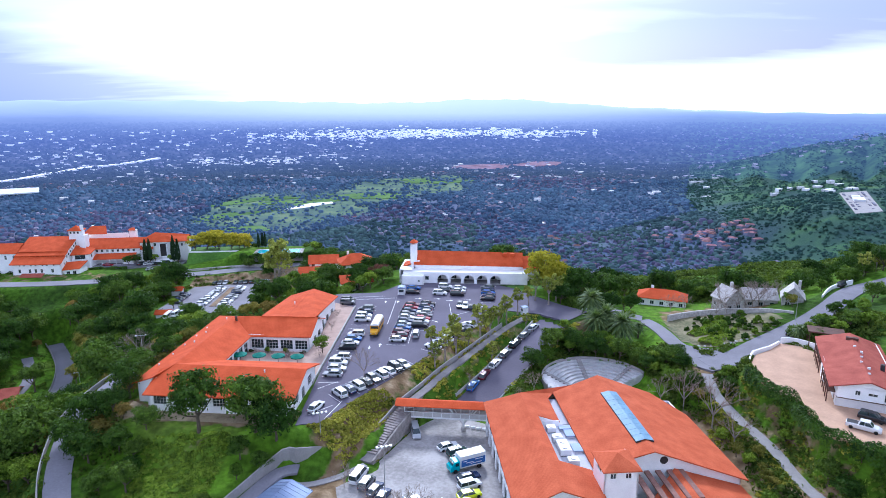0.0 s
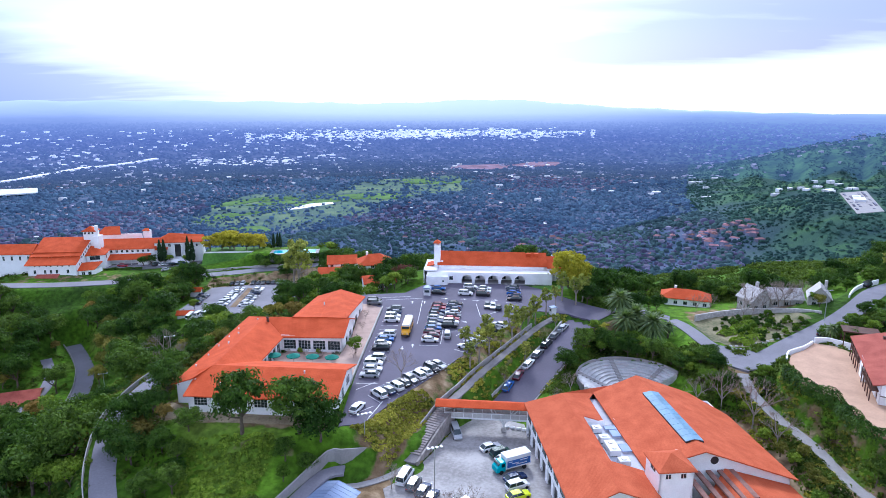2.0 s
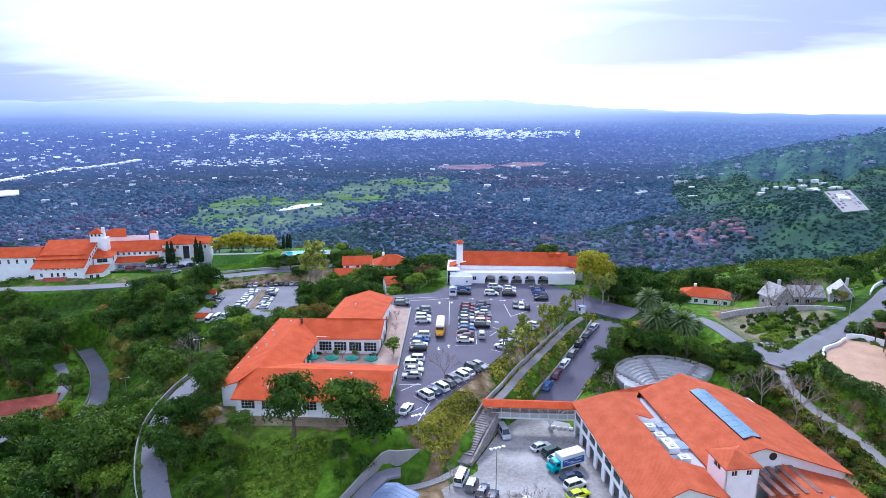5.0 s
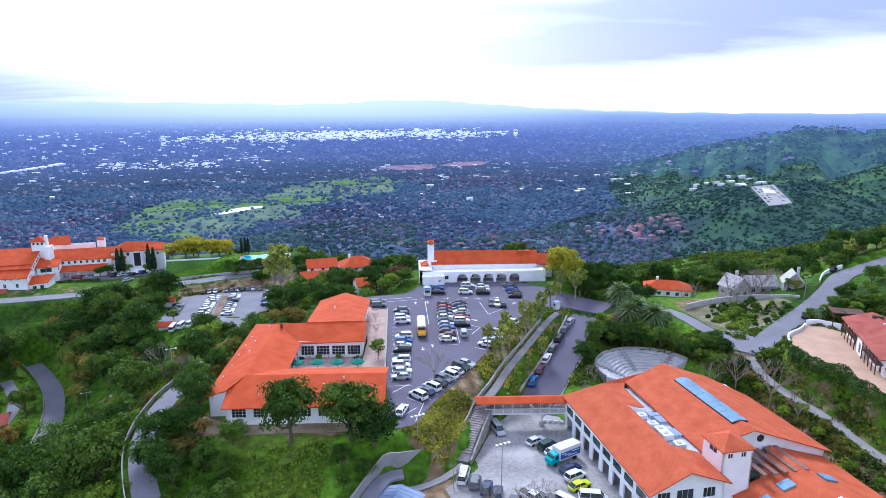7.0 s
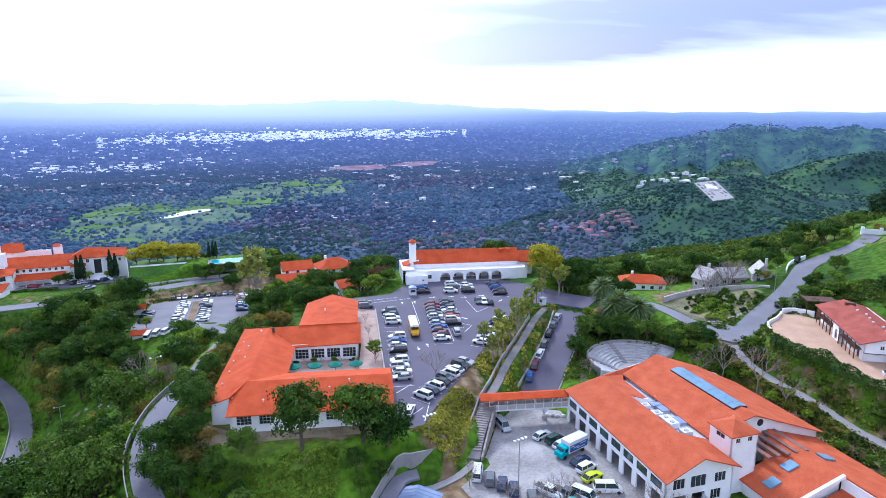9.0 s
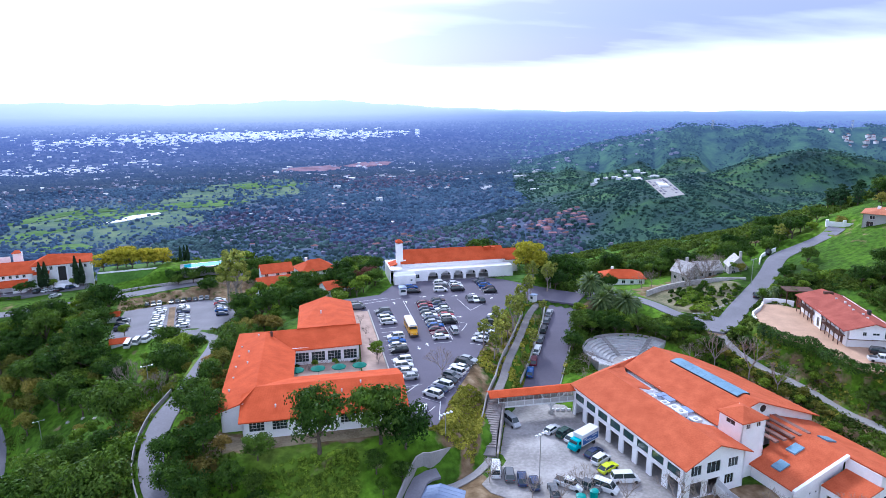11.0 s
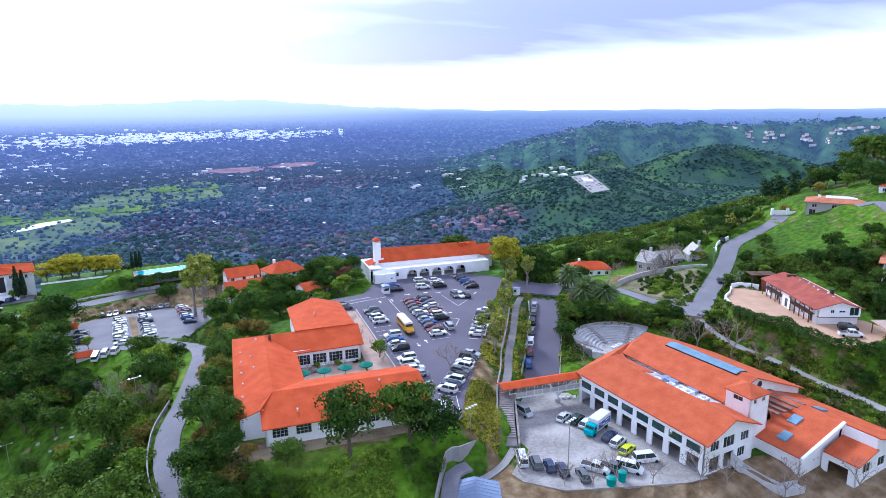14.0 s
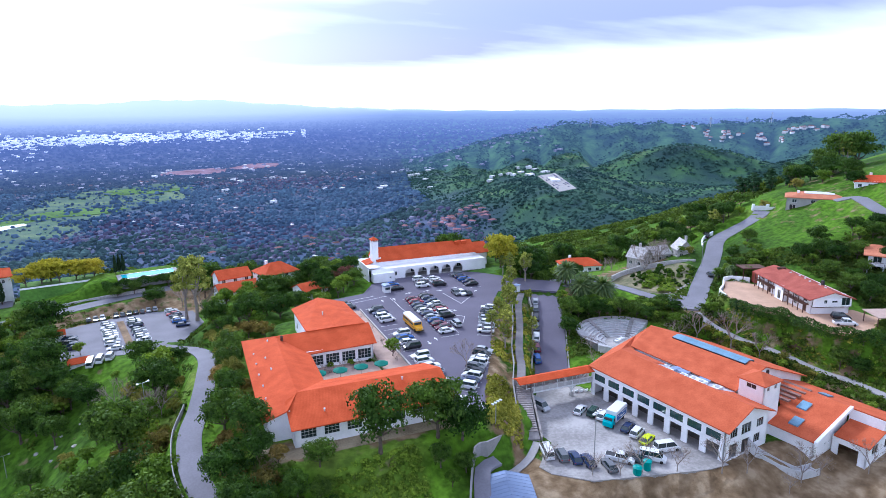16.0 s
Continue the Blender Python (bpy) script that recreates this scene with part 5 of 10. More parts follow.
def build_chapel():
    b = thing("chapel_building", pose(-13.9, 208.6, 0, 0, 0, -4.2), "long white chapel with an arcade, bell tower and orange tile roof", "building")
    z0 = 2.9
    # arcade along the front, five arches in its right half
    bm = bmesh.new()
    arch_wall(bm, 26.6, z0, 6.8, [(4.6 + i * 4.55, 1.8, 4.1) for i in range(5)], 0.5)
    for v in bm.verts:
        v.co.x += 9.2
    part("arcade", bm, M["stucco"], b)
    box("arcade_roof", 0, 0.5, 6.3, 43, 5.2, 6.6, M["stucco"], b)
    box("arcade_floor", 0, 0.0, z0 - 1.0, 42, 5.2, z0 + 0.05, M["path"], b)
    wall(b, (0, 0), (9.2, 0), z0, 6.8, [(7.7, 4.0, 9.0, 5.4)])
    wall(b, (35.8, 0.0), (43, 0.0), z0 - 1, 6.8)
    wall(b, (3.0, -2.6), (7.4, -2.6), z0, 5.9, [(2.4, 3.9, 3.1, 4.6)])
    wall(b, (0, 0), (0, -0.1), z0, 6.0)
    wall(b, (-0.2, -2.6), (3.0, -2.6), z0, 5.9), wall(b, (7.4, -2.6), (7.4, 0), z0, 5.9), wall(b, (-0.2, 0.1), (-0.2, -2.6), z0, 5.9)
    box("porch_roof", -0.2, -2.3, 5.5, 7.4, 0.0, 5.8, M["stucco"], b)
    # nave
    wall(b, (3.4, 5.2), (41, 5.2), z0, 8.3, [(6.8, 3.0, 9.5, 5.6)] + [(x, 3.2, x + 2.4, 5.6) for x in (12.5, 17, 21.6, 26.2, 30.6)], cols=3, rows=2)
    wall(b, (41, 5.2), (41, 14.5), z0 - 2, 8.2)
    gable_end(b, (41, 5.2), (41, 14.5), 8.2, ((0, 8.2), (0.5, 11.6), (1, 8.2)))
    wall(b, (41, 14.5), (3.4, 14.5), z0 - 3, 8.3)
    wall(b, (3.4, 14.5), (3.4, 5.2), z0 - 2, 8.3)
    gable_end(b, (3.4, 14.5), (3.4, 5.2), 8.3, ((0, 8.3), (0.5, 11.9), (1, 8.3)))
    roof(b, [(3.2, 4.6, 8.35), (41.6, 4.6, 8.25), (41.6, 9.9, 11.9), (3.2, 9.9, 12.2)])
    roof(b, [(3.2, 9.9, 12.2), (41.6, 9.9, 11.9), (41.6, 15.1, 8.25), (3.2, 15.1, 8.35)])
    wall(b, (41, 5.6), (46.5, 5.6), z0 - 2, 7.6), wall(b, (46.5, 5.6), (46.5, 14), z0 - 2, 7.6)
    gable_end(b, (46.5, 5.6), (46.5, 14), 7.6, ((0, 7.6), (0.5, 10.5), (1, 7.6)))
    roof(b, [(41.6, 5.0, 7.6), (47.2, 5.0, 7.6), (47.2, 9.8, 10.7), (41.6, 9.8, 10.7)])
    roof(b, [(41.6, 9.8, 10.7), (47.2, 9.8, 10.7), (47.2, 14.6, 7.6), (41.6, 14.6, 7.6)])
    for x in (34.5, 37.2):
        bm = bmesh.new()
        add_box(bm, x, 8.0, 10.6, x + 1.6, 9.4, 11.9)
        part("roof_dormer", bm, M["tile"], b)
    # west end block and bell tower
    wall(b, (-1.2, 14), (-1.2, 0), z0 - 1, 7.7), wall(b, (-1.2, 14), (3.4, 14), z0 - 1, 7.7)
    box("end_roof", -1.2, 0.2, 7.2, 3.4, 14, 7.5, M["stucco"], b)
    slab("roof", [(-0.6, 5, 7.6), (2.4, 5, 8.4), (2.4, 11, 8.4), (-0.6, 11, 7.6)], 0.2, M["tile"], b)
    t = box("bell_tower", 2.0, 5.4, z0, 4.2, 8.2, 15.2, M["stucco"], b, "square white bell tower", 0.05)
    box("flare", 4.2, 5.6, 8.0, 5.2, 8.0, 9.4, M["stucco"], t)
    top = (3.1, 6.8, 16.9)
    ring = [(1.8, 5.2, 15.9), (4.4, 5.2, 15.9), (4.4, 8.4, 15.9), (1.8, 8.4, 15.9)]
    for x in (2.1, 3.85):
        for y in (5.5, 7.85):
            box("belfry_post", x, y, 15.2, x + 0.25, y + 0.25, 15.75, M["stucco"], t)
    for p, q in zip(ring, ring[1:] + ring[:1]):
        slab("tower_roof", [p, q, top], 0.15, M["tile"], t)
    return b


def simple_house(name, x, y, z, rz, w, d, eave, ridge, label, wall_mat="stucco", roof_mat="tile", windows=True, over=0.5, base=2.0, hip=False, turned=False):
    """A gabled or hipped house, walls w by d, with windows all round; turned: the gable looks to the front."""
    b = thing(name, pose(x, y, z, 0, 0, rz), label, "house")
    nx, ny = max(1, int(w / 3.2)), max(1, int(d / 3.5))
    hx = [(a, 1.0, a + 1.3, min(2.3, eave - 0.3)) for a in evenly(nx, w, 1.3, 1.0)] if windows else []
    hy = [(a, 1.0, a + 1.3, min(2.3, eave - 0.3)) for a in evenly(ny, d, 1.3, 1.0)] if windows else []
    if eave > 5:
        hx += [(a, 3.7, a + 1.3, 5.0) for a, *_ in hx]
        hy += [(a, 3.7, a + 1.3, 5.0) for a, *_ in hy]
    for p, q, h in (((0, 0), (w, 0), hx), ((w, 0), (w, d), hy), ((w, d), (0, d), hx), ((0, d), (0, 0), hy)):
        wall(b, p, q, -base, eave, h, wall_mat)
    if turned:
        for p, q in (((0, 0), (w, 0)), ((w, d), (0, d))):
            gable_end(b, p, q, eave, ((0, eave), (0.5, ridge - 0.25), (1, eave)), wall_mat)
        k = over * (ridge - eave) / (w / 2)
        roof(b, [(-over, d + over, eave - k), (-over, -over, eave - k), (w / 2, -over, ridge), (w / 2, d + over, ridge)], 0.2, roof_mat)
        roof(b, [(w / 2, d + over, ridge), (w / 2, -over, ridge), (w + over, -over, eave - k), (w + over, d + over, eave - k)], 0.2, roof_mat)
        box("chimney", w * 0.7, d * 0.6, eave, w * 0.7 + 0.8, d * 0.6 + 0.8, ridge + 1.1, M[wall_mat], b)
        return b
    if hip:
        e, r0, r1 = eave - 0.2, (d * 0.45, d / 2, ridge), (w - d * 0.45, d / 2, ridge)
        a = [(-over, -over, e), (w + over, -over, e), (w + over, d + over, e), (-over, d + over, e)]
        for poly in ([a[0], a[1], r1, r0], [a[1], a[2], r1], [a[2], a[3], r0, r1], [a[3], a[0], r0]):
            roof(b, poly, 0.2, roof_mat)
        box("chimney", w * 0.25, d * 0.6, eave, w * 0.25 + 0.9, d * 0.6 + 0.9, ridge + 0.7, M[wall_mat], b)
        return b
    for p, q in (((w, 0), (w, d)), ((0, d), (0, 0))):
        gable_end(b, p, q, eave, ((0, eave), (0.5, ridge - 0.25), (1, eave)), wall_mat)
    k = over * (ridge - eave) / (d / 2)
    roof(b, [(-over, -over, eave - k), (w + over, -over, eave - k), (w + over, d / 2, ridge), (-over, d / 2, ridge)], 0.2, roof_mat)
    roof(b, [(-over, d / 2, ridge), (w + over, d / 2, ridge), (w + over, d + over, eave - k), (-over, d + over, eave - k)], 0.2, roof_mat)
    return b


def build_hill_house():
    """Split-level house on the hill: tile skirts round a white flat roof, garage wing to one side."""
    b = thing("hill_house", pose(150.2, 173.4, 18.9, 0, 0, -56.6), "grey hillside house with a white flat roof edged in red tiles", "house")
    w, d, e = 22.0, 12.0, 5.2
    front = [(x, 3.0, x + 1.6, 4.3) for x in (2.0, 8.5, 15.0, 18.5)] + [(1.2, 0.2, 3.4, 2.2)]
    for p, q, h in (((0, 0), (w, 0), front), ((w, 0), (w, d), ()), ((w, d), (0, d), ()), ((0, d), (0, 0), [(2, 3.0, 4, 4.3), (7, 3.0, 9, 4.3)])):
        wall(b, p, q, -6.0, e, h, "stucco_grey")
    o = [(-0.8, -0.8, e - 0.1), (w + 0.8, -0.8, e - 0.1), (w + 0.8, d + 0.8, e - 0.1), (-0.8, d + 0.8, e - 0.1)]
    n = [(6.0, 2.6, e + 1.3), (16.4, 2.6, e + 1.3), (16.4, d - 2.0, e + 1.3), (6.0, d - 2.0, e + 1.3)]
    for k in range(4):
        roof(b, [o[k], o[(k + 1) % 4], n[(k + 1) % 4], n[k]], 0.2, "tile_pale")
    slab("flat_roof", [(x, y, z + 0.12) for x, y, z in n], 0.3, M["unit"], b, "white flat roof deck")
    box("chimney", 3.4, 6.0, e, 4.4, 7.0, e + 1.9, M["stucco"], b)
    wall(b, (w, 2.0), (w + 5.0, 2.0), -3.0, 4.0, [(1.0, 1.2, 4.0, 3.4)], "stucco"), wall(b, (w + 5.0, 2.0), (w + 5.0, 9.0), -3.0, 4.0, (), "stucco")
    slab("wing_roof", [(w, 1.6, 4.1), (w + 5.4, 1.6, 4.1), (w + 5.4, 9.4, 4.1), (w, 9.4, 4.1)], 0.2, M["unit"], b, "white flat wing roof")
    return b


def build_balcony_house():
    b = thing("hill_house", pose(115.5, 121.5, 9.4, 0, 0, -62), "pale three-level house with long balconies under a flat tan roof", "house")
    w, d, e = 16.0, 10.0, 6.2
    for p, q, h in (((0, 0), (w, 0), [(x, z, x + 2.2, z + 1.8) for x in (1.0, 4.8, 8.6, 12.4) for z in (0.6, 3.6)]), ((w, 0), (w, d), ()), ((w, d), (0, d), ()), ((0, d), (0, 0), [(3, 3.6, 5, 5.2)])):
        wall(b, p, q, -4.0, e, h)
    slab("roof", [(-1.6, -2.6, e), (w + 1, -2.6, e), (w + 1, d + 1, e + 0.9), (-1.6, d + 1, e + 0.9)], 0.3, M["tile_pale"], b, "low tan tile roof")
    for z in (-0.2, 2.9):
        box("balcony_floor", -0.4, -2.2, z, w, 0.0, z + 0.2, M["stucco"], b)
        box("balcony_rail", -0.4, -2.2, z + 1.0, w, -2.12, z + 1.1, M["timber"], b)
        for k in range(16):
            x = -0.35 + k * 1.08
            box("baluster", x, -2.19, z + 0.2, x + 0.06, -2.13, z + 1.0, M["timber"], b)
    for k in range(5):
        x = -0.3 + k * 4.0
        box("post", x, -2.2, -4.0, x + 0.25, -1.95, e, M["stucco"], b)
    return b


def build_villa():
    b = thing("villa", pose(78.4, 116.0, 3.9, 0, 0, -25.5), "two-storey white villa with timber balconies under a dark red tile roof", "house")
    W, D = 11.6, 28.0
    lower = [(x, 0.0, x + 1.5, 2.2, "d") if i % 2 else (x, 0.8, x + 1.4, 2.1) for i, x in enumerate(evenly(6, D, 1.5, 2.0))]
    upper = [(x, 2.9, x + 1.5, 4.6) for x in evenly(6, D, 1.5, 2.0)]
    wall(b, (0.9, D), (0.9, 0), -1, 5.0, lower + upper)
    wall(b, (0.9, 0), (W, 0), -1, 2.3), wall(b, (0.9, -0.9), (W, -0.9), 2.3, 5.0, [(3, 3.2, 3.9, 4.2), (5.2, 3.4, 6.8, 4.0), (7.9, 2.6, 10.3, 4.8)])
    gable_end(b, (0.9, -0.9), (W, -0.9), 5.0, ((0, 4.85), (0.5, 6.4), (1, 4.85)))
    box("jetty_floor", 0.9, -0.9, 2.1, W, 0.0, 2.3, M["timber"], b)
    wall(b, (W, 0), (W, D), -1, 4.9, [(x, 2.9, x + 1.4, 4.3) for x in evenly(5, D, 1.4, 2.0)])
    wall(b, (W, D), (0.9, D), -1, 5.0), gable_end(b, (W, D), (0.9, D), 5.0, ((0, 4.85), (0.5, 6.4), (1, 4.85)))
    roof(b, [(-0.7, -1.5, 4.55), (6.2, -1.5, 6.55), (6.2, D + 0.8, 6.55), (-0.7, D + 0.8, 4.55)], 0.22, "tile_dark")
    roof(b, [(6.2, -1.5, 6.55), (W + 0.9, -1.5, 4.55), (W + 0.9, D + 0.8, 4.55), (6.2, D + 0.8, 6.55)], 0.22, "tile_dark")
    # balconies between timber posts, either side of a white stair bay
    for y0, y1 in ((1.0, 11.0), (16.5, 27.0)):
        box("balcony_floor", -0.6, y0, 2.35, 0.9, y1, 2.55, M["timber"], b)
        box("balcony_rail", -0.6, y0, 3.4, -0.5, y1, 3.52, M["timber"], b)
        n = 5
        for i in range(n):
            y = y0 + 0.1 + i * (y1 - y0 - 0.3) / (n - 1)
            box("post", -0.62, y, 0, -0.42, y + 0.2, 4.6, M["timber"], b)
        for i in range(24):
            y = y0 + 0.3 + i * (y1 - y0 - 0.6) / 23
            box("baluster", -0.57, y, 2.55, -0.53, y + 0.06, 3.4, M["timber"], b)
    wall(b, (-0.2, 16.2), (-0.2, 11.4), -0.5, 4.7, [(1.6, 0.2, 3.2, 2.8), (3.6, 3.2, 4.4, 4.2)])
    wall(b, (-0.2, 11.4), (0.9, 11.4), -0.5, 4.7), wall(b, (0.9, 16.2), (-0.2, 16.2), -0.5, 4.7)
    for x, y, z in ((5, 24, 6.2),):
        box("chimney", x, y, 5.2, x + 2.4, y + 0.9, 6.9, M["timber"], b)
    box("chimney", 9.4, 9, 5, 10.1, 9.8, 6.7, M["dark"], b)
    for i in range(6):
        box("roof_vent", 6.2 + 0.5 * math.sin(i * 2.1), 3 + i * 3.2, 6.2, 6.7 + 0.5 * math.sin(i * 2.1), 3.35 + i * 3.2, 6.75, M["unit"], b)
    return b


ACADEMY = pose(-193, 278.5, -14.2, 0, 0, 5)


def build_academy():
    b = thing("academy_building", ACADEMY, "large white mission-style academy with stepped orange tile roofs", "building")
    w = lambda p, q, z0, z1, h=(): wall(b, p, q, z0, z1, h)
    # west block, its roof in three tiers
    w((-6, 0), (15.5, 0), -5, 6.0, [(x, 1.4, x + 1.1, 3.2) for x in (2.5, 7, 9.6, 12.2, 17)] + [(x, 4.6, x + 0.7, 5.4) for x in (3, 5, 8, 10, 13, 15, 18)])
    w((15.5, 0), (15.5, 24), -4, 6.0, [(x, 2.0, x + 1.0, 3.6) for x in (7, 11, 15)] + [(x, 4.2, x + 0.8, 5.4) for x in (3, 5.2)])
    gable_end(b, (15.5, 0), (15.5, 24), 6.0, ((0, 6.0), (0.79, 14.3), (1, 12.4)))
    w((-6, 24), (-6, 0), -4, 6.0), gable_end(b, (-6, 24), (-6, 0), 6.0, ((0, 12.4), (0.21, 14.3), (1, 6.0)))
    roof(b, [(-6.8, -0.9, 5.7), (15.9, -0.9, 5.7), (15.9, 4.6, 8.2), (-6.8, 4.6, 8.2)], 0.3)
    roof(b, [(-6.8, 4.2, 8.6), (15.9, 4.2, 8.6), (15.9, 7.2, 9.7), (-6.8, 7.2, 9.7)], 0.3)
    roof(b, [(-6.8, 6.8, 10.0), (15.9, 6.8, 10.0), (15.9, 19, 14.8), (-6.8, 19, 14.8)], 0.3)
    roof(b, [(-6.8, 19, 14.8), (15.9, 19, 14.8), (15.9, 24.6, 12.4), (-6.8, 24.6, 12.4)], 0.3)
    w((15.5, 24), (-6, 24), -3, 12)
    for i in range(6):
        box("gable_window", 15.44, 6.0 + i * 1.9, 7.0 + i * 0.85, 15.56, 6.8 + i * 1.9, 8.0 + i * 0.85, M["dark"], b)
    slab("roof", [(-2, -3.4, 0.2), (8, -3.4, 0.2), (8, 0, 1.2), (-2, 0, 1.2)], 0.2, M["tile_dark"], b)
    w((-1.5, -3.0), (7.5, -3.0), -4, 0.1, [(1.5, -2.5, 3.5, -0.8), (5.5, -2.5, 7.5, -0.8)])
    # low wing farther west
    w((-32, 6.6), (-6.2, 6.6), -6, 9.6, [(x, 6.4, x + 1.0, 8.4) for x in evenly(7, 25, 1.0, 1.0)])
    roof(b, [(-32.6, 5.8, 9.6), (-6.4, 5.8, 9.6), (-6.4, 12, 13.2), (-32.6, 12, 13.2)], 0.3)
    roof(b, [(-32.6, 12, 13.2), (-6.4, 12, 13.2), (-6.4, 18, 9.8), (-32.6, 18, 9.8)], 0.3)
    # porch and glazed gallery beside the gable
    roof(b, [(15.6, 0.2, 2.4), (22.4, 2.6, 2.4), (24.0, 8.0, 5.0), (15.6, 5.6, 5.0)], 0.2)
    w((15.8, 0.9), (22.0, 3.2), -4, 2.3, [(1.2, -0.4, 2.6, 1.4), (3.8, -0.4, 5.2, 1.4)])
    w((22.0, 3.2), (23.4, 8.0), -4, 2.3)
    w((16, 9.5), (23.5, 11.5), 0, 7.6, [(1.4, 5.0, 5.8, 7.0)])
    w((23.5, 11.5), (23.5, 17.6), 0, 7.6, [(1.5, 5.2, 2.7, 7.0)])
    roof(b, [(15.7, 8.8, 7.5), (24.2, 11.0, 7.5), (24.2, 17.4, 9.0), (15.7, 16.0, 10.8)], 0.25)
    # square tower with a stepped neck
    t = box("tower", 12.8, 16.2, 6, 18.2, 21, 18.0, M["stucco"], b, "white square roof tower")
    box("tower_neck", 17.6, 15.4, 6, 20.2, 20, 15.6, M["stucco"], t)
    for x in (13.4, 15.1, 16.8):
        box("tower_window", x, 16.12, 16.5, x + 0.8, 16.24, 17.5, M["dark"], t)
    top, ring = (15.5, 18.6, 20.2), [(12.2, 15.6, 18.0), (18.8, 15.6, 18.0), (18.8, 21.6, 18.0), (12.2, 21.6, 18.0)]
    for p, q in zip(ring, ring[1:] + ring[:1]):
        slab("tower_roof", [p, q, top], 0.2, M["tile"], t)
    bm = bmesh.new()
    add_box(bm, 18.2, 16.4, 14, 19.4, 17.6, 20.6)
    part("chimney", bm, M["stucco"], t)
    # middle wing: a row of small windows over a tiled arcade
    w((17, 18.0), (44, 19.5), -2, 8.3, [(x, 6.5, x + 1.1, 7.8) for x in evenly(10, 26, 1.1, 1.4)])
    roof(b, [(16, 17.2, 8.4), (45, 18.8, 8.4), (45, 25.4, 12.4), (16, 24, 12.4)], 0.3)
    roof(b, [(16, 24, 12.4), (45, 25.4, 12.4), (45, 31, 9), (16, 30, 9)], 0.3)
    roof(b, [(20, 13.5, 4.0), (42.4, 14.9, 4.0), (42.4, 19.2, 5.9), (20, 17.8, 5.9)], 0.25)
    w((20.6, 14.3), (41.8, 15.6), -2, 3.9, [(x, 1.0, x + 3.0, 3.3, "o") for x in evenly(5, 17, 3.0, 0.5)])
    w((41.8, 15.6), (41.8, 19.2), -2, 3.9)
    # east wing with an arched loggia over broad steps
    w((44, 20), (66.5, 21.5), -2, 10.9, [(1.6, 8.6, 2.8, 10.2), (3.6, 8.6, 4.8, 10.2), (1.6, 2.4, 2.8, 5.0), (3.8, 2.4, 5.0, 5.0), (6.4, 8.6, 7.6, 10.2), (8.8, 3.4, 12.8, 9.8, "o"), (14.2, 8.8, 15.2, 10.2), (15.8, 2.4, 17.0, 5.0), (19.4, 8.4, 20.4, 9.8)])
    roof(b, [(43.4, 19.1, 11.0), (54, 19.8, 11.0), (50, 25, 14.8)], 0.3)
    roof(b, [(54, 19.8, 11.0), (67.4, 20.8, 11.0), (66.4, 26.2, 13.4), (50, 25, 14.8)], 0.3)
    roof(b, [(43.4, 19.1, 11.0), (50, 25, 14.8), (44, 29, 11.6)], 0.3)
    roof(b, [(50, 25, 14.8), (66.4, 26.2, 13.4), (65.8, 32, 10.8), (44, 29, 11.6)], 0.3)
    roof(b, [(44.4, 18.2, 7.6), (50.4, 18.6, 7.6), (50.4, 20.2, 8.5), (44.4, 19.9, 8.5)], 0.2)
    w((66.5, 21.5), (65.2, 31), -2, 11.0)
    # dark sheet added in place of the shade inside the loggia
    box("loggia_back", 52.0, 24.0, 0.5, 58.5, 24.2, 10.4, M["dark"], b)
    for x in (53.0, 56.6):
        box("loggia_column", x, 19.7, 1.0, x + 0.5, 20.3, 9.8, M["stucco"], b)
    for i in range(5):
        box("step", 50.5, 16.2 + i * 0.7, 0.5, 61, 20.2, 1.2 + i * 0.34, M["stucco"], b)
    # roofs behind
    w((13, 31), (34, 32.5), 5, 13.4)
    roof(b, [(12.6, 30.4, 13.4), (24, 31.2, 13.4), (22, 36, 16.6), (15, 35.4, 16.6)], 0.3)
    box("roof_turret", 35.8, 29, 8, 38.9, 32, 15.4, M["stucco"], b)
    slab("roof", [(35.4, 28.6, 15.4), (39.3, 28.6, 15.4), (38.2, 30.5, 16.4), (36.5, 30.5, 16.4)], 0.2, M["tile"], b)
    return b


def on_academy(u, v, z):
    return tuple(ACADEMY @ Vector((u, v, z)))


tagged(slab("forecourt", [on_academy(*p, 0.95) for p in ((24, 9.2), (42, 10.2), (66, 12), (66, 21.4), (44.5, 19.8), (24, 17.5))], 3.0, M["asphalt_old"]), "grey forecourt in front of the academy", "pavement", kind="structure")
tagged(slab("lawn_bank", [on_academy(*p) for p in ((68.8, 9, 0.8), (98.7, 9, 0.8), (98.2, 14.6, 6.4), (69, 14.6, 6.4))], 2.5, M["grass"]), "clipped green grass bank below yellow trees", "lawn", kind="structure")
tagged(slab("lawn_terrace", [on_academy(*p) for p in ((69, 14.6, 6.5), (98.2, 14.6, 6.5), (98.2, 26, 6.5), (69, 26, 6.5))], 5.0, M["grass"]), "level lawn under yellow trees", "lawn", kind="structure")
tagged(slab("lawn_kerb", [on_academy(*p) for p in ((69, 14.3, 6.9), (98.2, 14.3, 6.9), (98.2, 14.8, 6.9), (69, 14.8, 6.9))], 0.6, M["stucco"]), "pale kerb along the top of the grass bank", "kerb", kind="structure")

